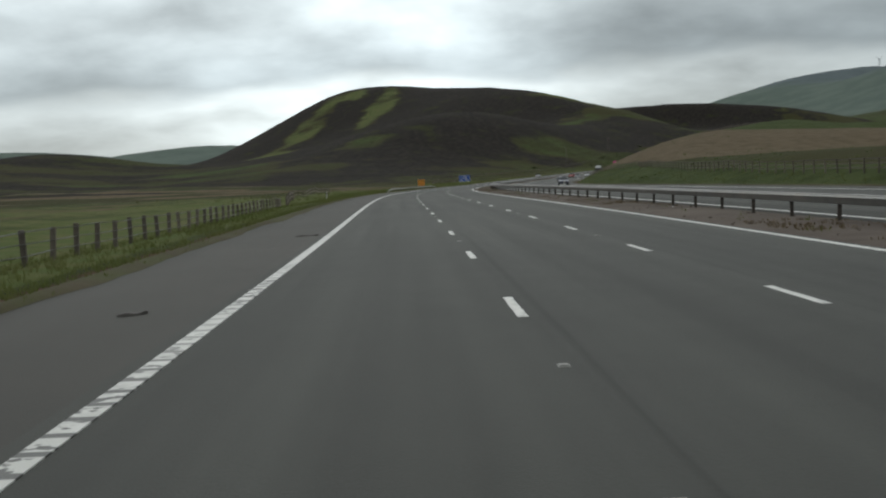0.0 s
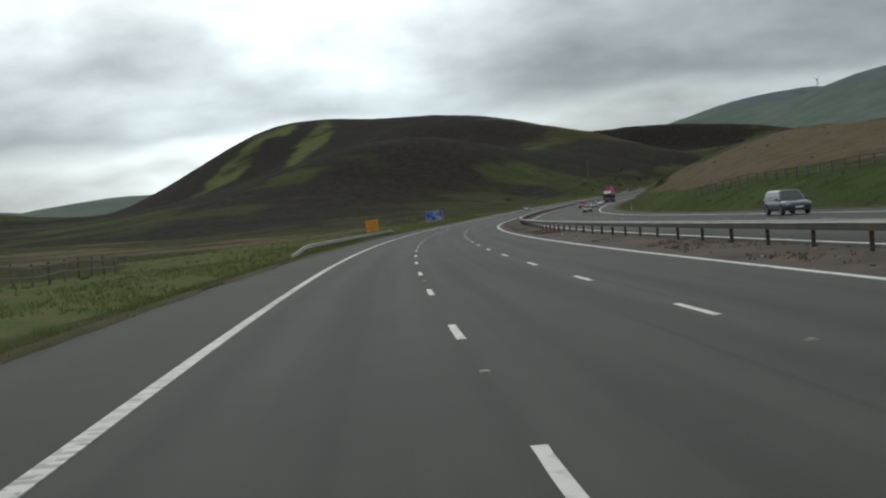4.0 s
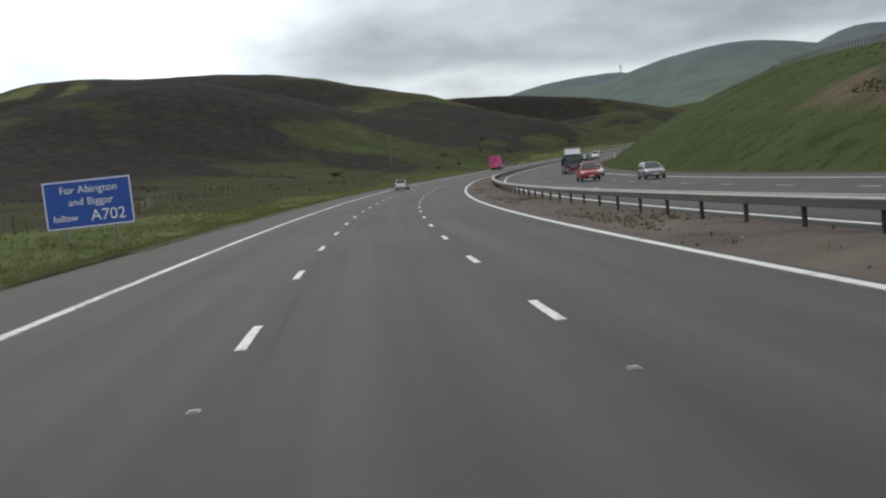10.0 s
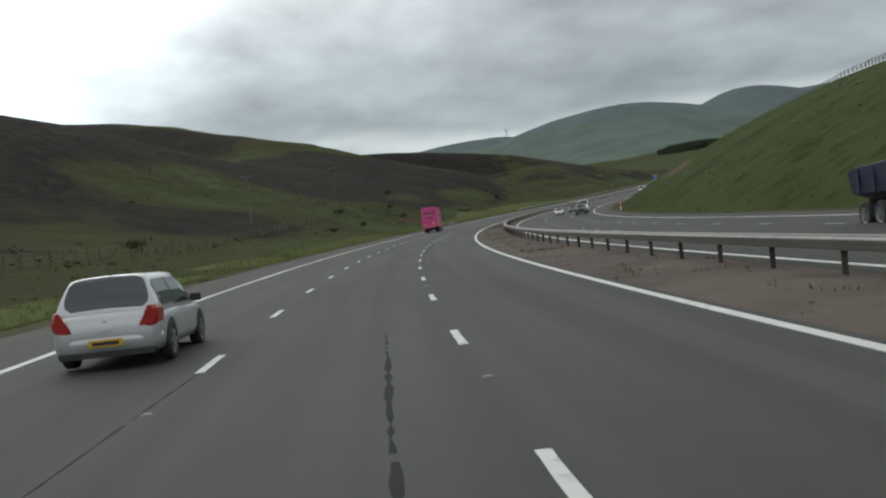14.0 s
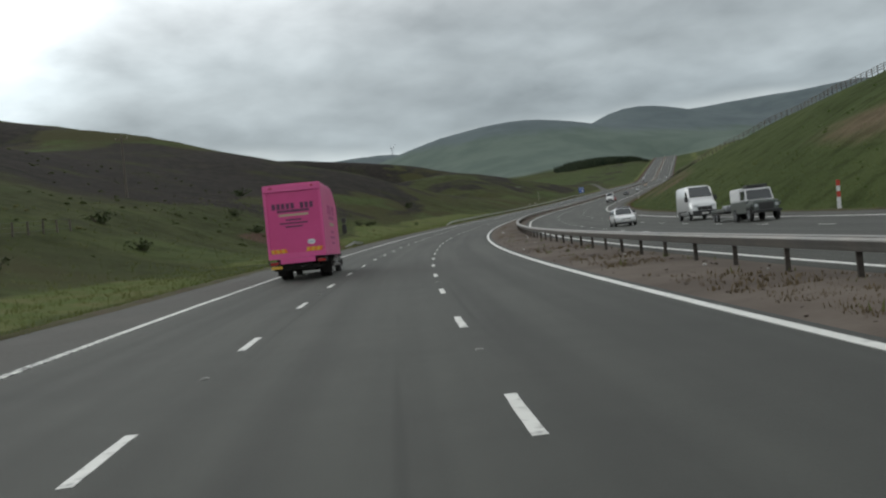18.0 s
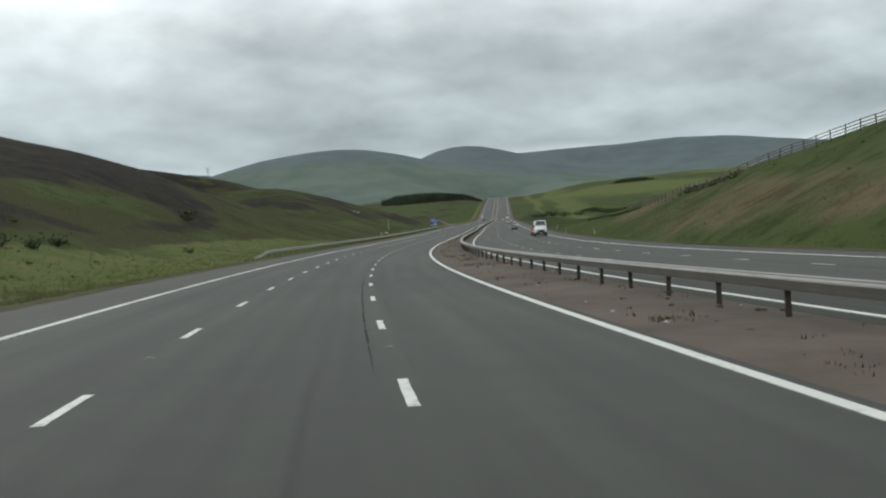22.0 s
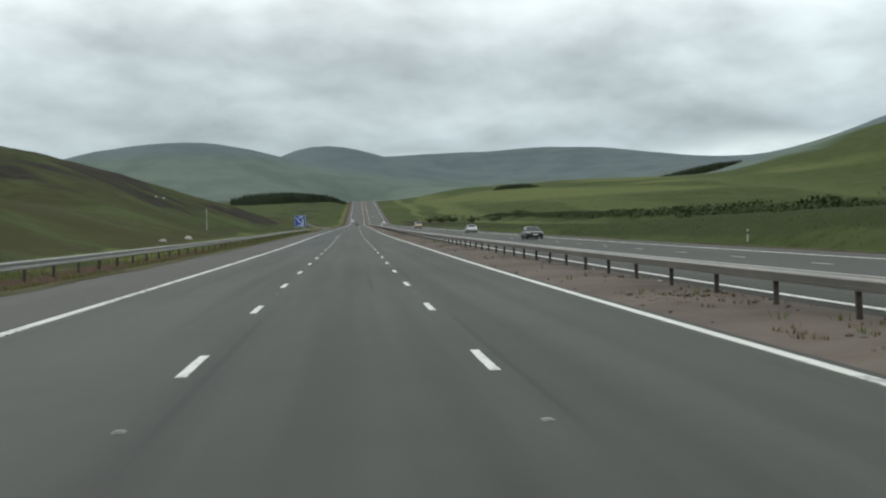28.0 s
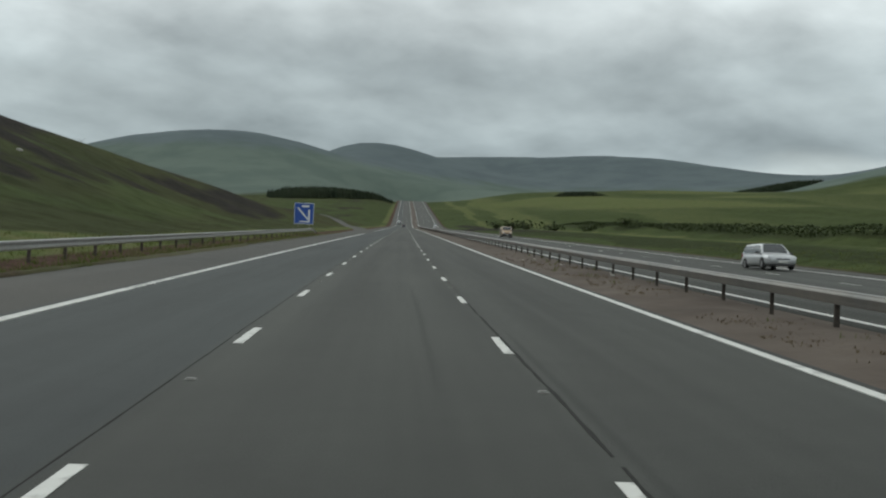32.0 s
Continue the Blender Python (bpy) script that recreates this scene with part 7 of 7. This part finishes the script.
        bm = bmesh.new()
        box(bm, min(sx * 0.55, sx * 1.10), max(sx * 0.55, sx * 1.10), 1.3, 2.3, 0.42, 0.92, 0.06)
        part("fuel_tank", bm, CHASSIS, e)
        wheel(e, sx * 1.13, 0.0, 0.42, 0.25, SIGN_BACK, sx)
        wheel(e, sx * 0.85, 0.0, 0.42, 0.22, SIGN_BACK, sx)
        wheel(e, sx * 1.10, 4.9, 0.42, 0.25, SIGN_BACK, sx)
    bm = bmesh.new()
    box(bm, -1.05, 1.05, y0 + 0.05, y0 + 0.15, 0.42, 0.55, 0.02)
    part("rear_bumper_bar", bm, CHASSIS, e)
    bm = bmesh.new()
    box(bm, -0.62, 0.62, y0 - 0.01, y0 + 0.10, 0.56, 0.92, 0.015)
    part("tail_lift_box", bm, CHASSIS, e)
    bm = bmesh.new()
    box(bm, -1.15, -0.70, y0 + 0.0, y0 + 0.03, 0.50, 0.62, 0.004)
    part("rear_number_plate", bm, PLATE_Y, e)
    bm = bmesh.new()
    tube(bm, (-0.9, 0, 0.42), (0.9, 0, 0.42), 0.10, seg=10)
    part("rear_axle", bm, CHASSIS, e)
    # cab
    yc0, yc1 = 4.10, 5.95
    rings = []
    for z, fr, k in ((0.45, 0.0, 0.96), (0.75, 0.02, 1.0), (1.35, 0.0, 1.0), (1.75, -0.06, 0.99), (2.35, -0.32, 0.94), (2.58, -0.42, 0.92), (2.72, -0.55, 0.84)):
        w = 1.05 * k
        rings.append([(-w, yc0, z), (w, yc0, z), (w, yc1 + fr - 0.22, z), (w * 0.86, yc1 + fr - 0.03, z), (0, yc1 + fr + 0.03, z), (-w * 0.86, yc1 + fr - 0.03, z), (-w, yc1 + fr - 0.22, z)])
    bm = bmesh.new()
    loft(bm, rings)
    bmesh.ops.recalc_face_normals(bm, faces=bm.faces[:])
    cab = part("cab", bm, WHITE, e, "white lorry cab")
    bm = bmesh.new()
    vs = [bm.verts.new(p) for p in ((-0.95, yc1 - 0.02, 1.70), (0.95, yc1 - 0.02, 1.70), (0.88, yc1 - 0.33, 2.42), (-0.88, yc1 - 0.33, 2.42))]
    bm.faces.new(vs)
    ex = bmesh.ops.extrude_face_region(bm, geom=bm.faces[:])
    for v in ex["geom"]:
        if isinstance(v, bmesh.types.BMVert):
            v.co.y += 0.05
    bmesh.ops.recalc_face_normals(bm, faces=bm.faces[:])
    part("windscreen", bm, GLASS, cab)
    for sx in (1, -1):
        bm = bmesh.new()
        vs = [bm.verts.new(p) for p in ((sx * 1.058, yc0 + 0.45, 1.60), (sx * 1.058, yc1 - 0.34, 1.52), (sx * 1.015, yc1 - 0.60, 2.30), (sx * 1.015, yc0 + 0.50, 2.30))]
        bm.faces.new(vs)
        ex = bmesh.ops.extrude_face_region(bm, geom=bm.faces[:])
        for v in ex["geom"]:
            if isinstance(v, bmesh.types.BMVert):
                v.co.x -= sx * 0.03
        bmesh.ops.recalc_face_normals(bm, faces=bm.faces[:])
        part("door_window", bm, GLASS, cab)
        for z, hh, y in ((1.95, 0.46, 5.66), (2.48, 0.24, 5.66)):
            bm = bmesh.new()
            box(bm, min(sx * 1.28, sx * 1.50), max(sx * 1.28, sx * 1.50), y, y + 0.12, z, z + hh, 0.03)
            part("mirror", bm, TRIM, cab)
        bm = bmesh.new()
        tube(bm, (sx * 0.96, 5.40, 2.56), (sx * 1.38, 5.72, 2.70), 0.015, seg=6)
        tube(bm, (sx * 1.02, 5.55, 1.85), (sx * 1.38, 5.72, 1.90), 0.015, seg=6)
        tube(bm, (sx * 1.38, 5.72, 1.88), (sx * 1.38, 5.72, 2.70), 0.015, seg=6)
        part("mirror_arm", bm, TRIM, cab)
        bm = bmesh.new()
        box(bm, min(sx * 0.8, sx * 1.145), max(sx * 0.8, sx * 1.145), 4.35, 5.45, 0.86, 1.0, 0.03)
        part("wing", bm, TRIM, cab)
        bm = bmesh.new()
        box(bm, min(sx * 1.03, sx * 1.065), max(sx * 1.03, sx * 1.065), 4.60, 4.72, 1.45, 1.50, 0.008)
        part("door_handle", bm, TRIM, cab)
    bm = bmesh.new()
    box(bm, -1.12, 1.12, yc1 - 0.25, yc1 + 0.10, 0.36, 0.70, 0.05)
    part("front_bumper", bm, TRIM, cab)
    return e


def artic(s, d, facing):
    """An oncoming articulated tipper lorry; the cab's nose at y = 0, the trailer behind it."""
    e = new("articulated_lorry")
    tagged(e, "dark maroon and navy articulated tipper lorry with pale roof", "lorry")
    e.matrix_basis = spot(s, d, 0.012, facing)
    rings = []
    for z, fr, k, mat in ((0.55, 0.0, 0.97, 0), (1.3, 0.0, 1.0, 0), (1.9, -0.05, 1.0, 0), (2.75, -0.18, 0.97, 0), (2.85, -0.2, 0.96, 0)):
        w = 1.24 * k
        rings.append([(-w, -2.2, z), (w, -2.2, z), (w, fr - 0.25, z), (w * 0.85, fr - 0.03, z), (0, fr + 0.02, z), (-w * 0.85, fr - 0.03, z), (-w, fr - 0.25, z)])
    bm = bmesh.new()
    loft(bm, rings)
    bmesh.ops.recalc_face_normals(bm, faces=bm.faces[:])
    cab = part("cab", bm, NAVY, e, "dark navy lorry cab")
    bm = bmesh.new()
    loft(bm, [[(-1.18, -2.15, 2.86), (1.18, -2.15, 2.86), (1.12, -0.28, 2.86), (-1.12, -0.28, 2.86)], [(-1.15, -2.15, 3.72), (1.15, -2.15, 3.72), (1.06, -0.80, 3.68), (-1.06, -0.80, 3.68)]])
    bmesh.ops.recalc_face_normals(bm, faces=bm.faces[:])
    part("roof_fairing", bm, WHITE, cab, "pale roof fairing")
    bm = bmesh.new()
    box(bm, -1.1, 1.1, -0.16, 0.02, 1.85, 2.55, 0.03)
    part("windscreen", bm, GLASS, cab)
    bm = bmesh.new()
    box(bm, -1.15, 1.15, -0.30, 0.06, 2.56, 2.70, 0.03)
    part("sun_visor", bm, TRIM, cab)
    bm = bmesh.new()
    box(bm, -1.05, 1.05, -0.2, 0.035, 0.95, 1.55, 0.03)
    part("grille", bm, TRIM, cab)
    bm = bmesh.new()
    box(bm, -1.24, 1.24, -0.5, 0.10, 0.32, 0.94, 0.06)
    part("front_bumper", bm, MAROON, cab)
    bm = bmesh.new()
    loft(bm, [[(-1.245 * k, -2.1, z), (1.245 * k, -2.1, z), (1.245 * k, -0.24, z), (1.06, 0.0, z), (0, 0.045, z), (-1.06, 0.0, z), (-1.245 * k, -0.24, z)] for z, k in ((0.56, 0.985), (1.20, 1.008), (1.50, 1.008))])
    bmesh.ops.recalc_face_normals(bm, faces=bm.faces[:])
    part("lower_panel", bm, MAROON, cab, "maroon lower cab panel")
    for k in range(5):
        bm = bmesh.new()
        tube(bm, (-0.9 + 0.45 * k, -0.66, 3.76), (-0.9 + 0.45 * k, -0.56, 3.76), 0.07, seg=12)
        part("roof_lamp", bm, LAMP_CLEAR, cab)
    bm = bmesh.new()
    tube(bm, (-1.10, -0.66, 3.68), (1.10, -0.66, 3.68), 0.03, seg=8)
    part("lamp_bar", bm, ALLOY, cab, "chrome lamp bar")
    for k in range(6):
        bm = bmesh.new()
        box(bm, -1.05 + 0.40 * k, -0.95 + 0.40 * k, 0.10, 0.115, 0.40, 0.47, 0.004)
        part("marker_lamp", bm, LAMP_CLEAR, cab)
    bm = bmesh.new()
    box(bm, -0.42, 0.42, 0.046, 0.056, 0.98, 1.12, 0.004)
    part("name_bar", bm, ALLOY, cab)
    for k in range(3):
        bm = bmesh.new()
        box(bm, -0.98, 0.98, 0.036, 0.060, 1.20 + 0.11 * k, 1.24 + 0.11 * k, 0.004)
        part("grille_bar", bm, ALLOY, cab)
    for sx in (1, -1):
        bm = bmesh.new()
        box(bm, min(sx * 1.14, sx * 1.20), max(sx * 1.14, sx * 1.20), -8.0, -4.9, 0.45, 1.12, 0.02)
        part("side_skirt", bm, CHASSIS, e)
        bm = bmesh.new()
        tube(bm, (sx * 1.12, -2.5, 0.7), (sx * 1.12, -3.4, 0.7), 0.30, seg=14)
        part("fuel_tank", bm, ALLOY, e)
        bm = bmesh.new()
        box(bm, sx * 0.95 - 0.2, sx * 0.95 + 0.2, 0.08, 0.115, 0.60, 0.80, 0.01)
        part("headlamp", bm, LAMP_CLEAR, cab)
        bm = bmesh.new()
        box(bm, min(sx * 1.28, sx * 1.52), max(sx * 1.28, sx * 1.52), -0.42, -0.28, 1.75, 2.40, 0.03)
        part("mirror", bm, TRIM, cab)
        bm = bmesh.new()
        box(bm, min(sx * 1.20, sx * 1.245), max(sx * 1.20, sx * 1.245), -1.75, -0.75, 1.75, 2.45, 0.01)
        part("door_window", bm, GLASS, cab)
        for y in (-1.4, -4.2, -8.6, -9.9, -11.2):
            wheel(e, sx * 1.22, y, 0.50, 0.32, ALLOY, sx)
    rings = []
    for y, top in ((-2.9, 2.65), (-3.1, 2.75), (-11.8, 2.35), (-12.3, 2.2)):
        rr = [(0.55, 1.15), (1.10, 1.35), (1.25, top), (0.6, top + 0.12)]
        rings.append([(x, y, z) for x, z in rr] + [(-x, y, z) for x, z in reversed(rr)])
    bm = bmesh.new()
    loft(bm, rings)
    bmesh.ops.recalc_face_normals(bm, faces=bm.faces[:])
    part("tipper_body", bm, TARP, e, "long navy tipper trailer")
    bm = bmesh.new()
    box(bm, -0.5, 0.5, -12.2, -2.0, 0.80, 1.14, 0.02)
    part("chassis", bm, CHASSIS, e)
    for k in range(7):
        bm = bmesh.new()
        y = -3.6 - k * 1.3
        box(bm, 1.19, 1.27, y - 0.05, y + 0.05, 1.35, 2.35, 0.01)
        part("body_rib", bm, TARP, e)
        bm = bmesh.new()
        box(bm, -1.27, -1.19, y - 0.05, y + 0.05, 1.35, 2.35, 0.01)
        part("body_rib", bm, TARP, e)
    return e


def off_roader(s, d, facing):
    """An upright four-wheel-drive with a canvas back."""
    e = new("off_road_vehicle")
    tagged(e, "boxy grey-green off-road vehicle with white canvas back and dark roof rack", "car")
    e.matrix_basis = spot(s, d, 0.012, facing)
    bm = bmesh.new()
    box(bm, -0.86, 0.86, -2.2, 1.0, 0.50, 1.20, 0.04)
    box(bm, -0.72, 0.72, 0.9, 2.1, 0.55, 1.15, 0.06)
    part("body", bm, GREEN_GREY, e)
    bm = bmesh.new()
    loft(bm, [[(-0.84, -0.1, 1.21), (0.84, -0.1, 1.21), (0.84, 0.98, 1.21), (-0.84, 0.98, 1.21)], [(-0.78, -0.1, 1.92), (0.78, -0.1, 1.92), (0.76, 0.72, 1.92), (-0.76, 0.72, 1.92)]])
    bmesh.ops.recalc_face_normals(bm, faces=bm.faces[:])
    part("cab", bm, WHITE, e)
    bm = bmesh.new()
    box(bm, -0.85, 0.85, -2.18, -0.14, 1.205, 1.98, 0.08)
    part("canvas_back", bm, SIGN_WHITE, e, "white canvas back")
    bm = bmesh.new()
    loft(bm, [[(-0.74, 0.96, 1.28), (0.74, 0.96, 1.28), (0.74, 1.0, 1.28), (-0.74, 1.0, 1.28)], [(-0.69, 0.74, 1.84), (0.69, 0.74, 1.84), (0.69, 0.79, 1.84), (-0.69, 0.79, 1.84)]])
    bmesh.ops.recalc_face_normals(bm, faces=bm.faces[:])
    part("windscreen", bm, GLASS, e)
    bm = bmesh.new()
    box(bm, -0.6, 0.6, -0.1, 0.75, 1.95, 2.14, 0.03)
    part("roof_rack", bm, TRIM, e)
    bm = bmesh.new()
    box(bm, -0.42, 0.42, 2.09, 2.125, 0.62, 1.02, 0.02)
    part("grille", bm, TRIM, e)
    bm = bmesh.new()
    box(bm, -0.85, 0.85, 2.12, 2.28, 0.45, 0.60, 0.02)
    part("front_bumper", bm, TRIM, e)
    for sx in (1, -1):
        bm = bmesh.new()
        tube(bm, (sx * 0.60, 2.08, 0.88), (sx * 0.60, 2.14, 0.88), 0.10, seg=14)
        part("headlamp", bm, LAMP_CLEAR, e)
        bm = bmesh.new()
        box(bm, min(sx * 0.70, sx * 0.88), max(sx * 0.70, sx * 0.88), 0.95, 2.0, 0.80, 1.02, 0.04)
        part("wing", bm, GREEN_GREY, e)
        bm = bmesh.new()
        box(bm, min(sx * 0.80, sx * 0.845), max(sx * 0.80, sx * 0.845), 0.0, 0.78, 1.28, 1.80, 0.01)
        part("door_window", bm, GLASS, e)
        for y in (1.45, -1.35):
            wheel(e, sx * 0.875, y, 0.40, 0.22, GREY, sx)
    return e


def trailer(s, d, facing):
    e = new("flat_trailer")
    tagged(e, "low flatbed trailer with small load behind the off-road vehicle", "trailer")
    e.matrix_basis = spot(s, d, 0.012, facing)
    bm = bmesh.new()
    box(bm, -0.85, 0.85, -2.6, 0.6, 0.50, 0.62, 0.02)
    part("bed", bm, CHASSIS, e)
    for sx in (1, -1):
        bm = bmesh.new()
        box(bm, sx * 0.84 - 0.02, sx * 0.84 + 0.02, -2.6, 0.6, 0.624, 0.82, 0.01)
        part("side_board", bm, GREEN_GREY, e)
        for y in (-0.9, -1.6):
            wheel(e, sx * 0.98, y, 0.28, 0.16, GREY, sx)
    bm = bmesh.new()
    tube(bm, (0, 0.6, 0.52), (0, 1.9, 0.50), 0.05, seg=8)
    part("drawbar", bm, CHASSIS, e)
    bm = bmesh.new()
    box(bm, -0.5, 0.4, -1.6, -0.4, 0.625, 1.02, 0.10)
    part("load", bm, GREY, e)
    return e


# traffic, each vehicle where it stands
car("silver hatchback with red tail lamps and yellow number plate", 447.7, 2.22, 0, SILVER, 4.0, 1.70, 1.41, "hatch")
box_truck(599.2, 1.88)
car("slate blue people carrier with lit pale bonnet", 190.5, 28.2, 180, SLATE, 4.4, 1.80, 1.62, "suv")
car("dark saloon car with pale roof and bright headlamps", 337.5, 26.8, 180, BLACK, 4.3, 1.75, 1.45, "hatch", roof_mat=GREY)
car("mid grey hatchback on the oncoming carriageway", 395, 27.4, 180, GREY, 4.1, 1.74, 1.47, "hatch")
car("silver saloon car on the oncoming carriageway", 428, 26.7, 180, SILVER, 4.4, 1.76, 1.44, "saloon")
car("red pickup truck with an open load bed", 407.6, 23.6, 180, RED, 5.2, 1.85, 1.82, "pickup", category="pickup truck")
artic(458.2, 26.5, 180)
car("white car on the oncoming carriageway", 638, 22.6, 180, WHITE, 4.1, 1.72, 1.46, "hatch")
car("navy car on the oncoming carriageway", 655, 25.0, 180, NAVY, 4.3, 1.76, 1.46, "saloon")
off_roader(614.5, 26.9, 180)
trailer(619.0, 26.9, 180)
van("white panel van on the oncoming carriageway", 632.4, 27.5, 180, WHITE, H=2.55)
van("white high-sided van on the oncoming carriageway", 850, 27.4, 180, WHITE, 5.6, 2.0, 2.65)
car("black saloon car on the oncoming carriageway", 974.5, 25.5, 180, BLACK, 4.7, 1.84, 1.42, "saloon")
car("silver estate car on the oncoming carriageway", 1046, 27.3, 180, SILVER, 4.5, 1.78, 1.48, "suv")
van("tan camper van on the oncoming carriageway", 1180, 25.5, 180, TAN, 5.0, 1.95, 2.1)
car("red hatchback on the oncoming carriageway", 864, 27.4, 180, RED, 4.1, 1.74, 1.47, "hatch")
van("distant white van climbing the far straight", 1720, 1.9, 0, WHITE, 5.4, 2.0, 2.5)
car("distant dark car climbing the far straight", 1610, 5.6, 0, NAVY, 4.3, 1.76, 1.46, "hatch")
van("distant white van coming down the far straight", 1680, 27.0, 180, WHITE, 5.4, 2.0, 2.5)
car("distant silver car coming down the far straight", 1560, 23.0, 180, SILVER, 4.3, 1.76, 1.46, "hatch")
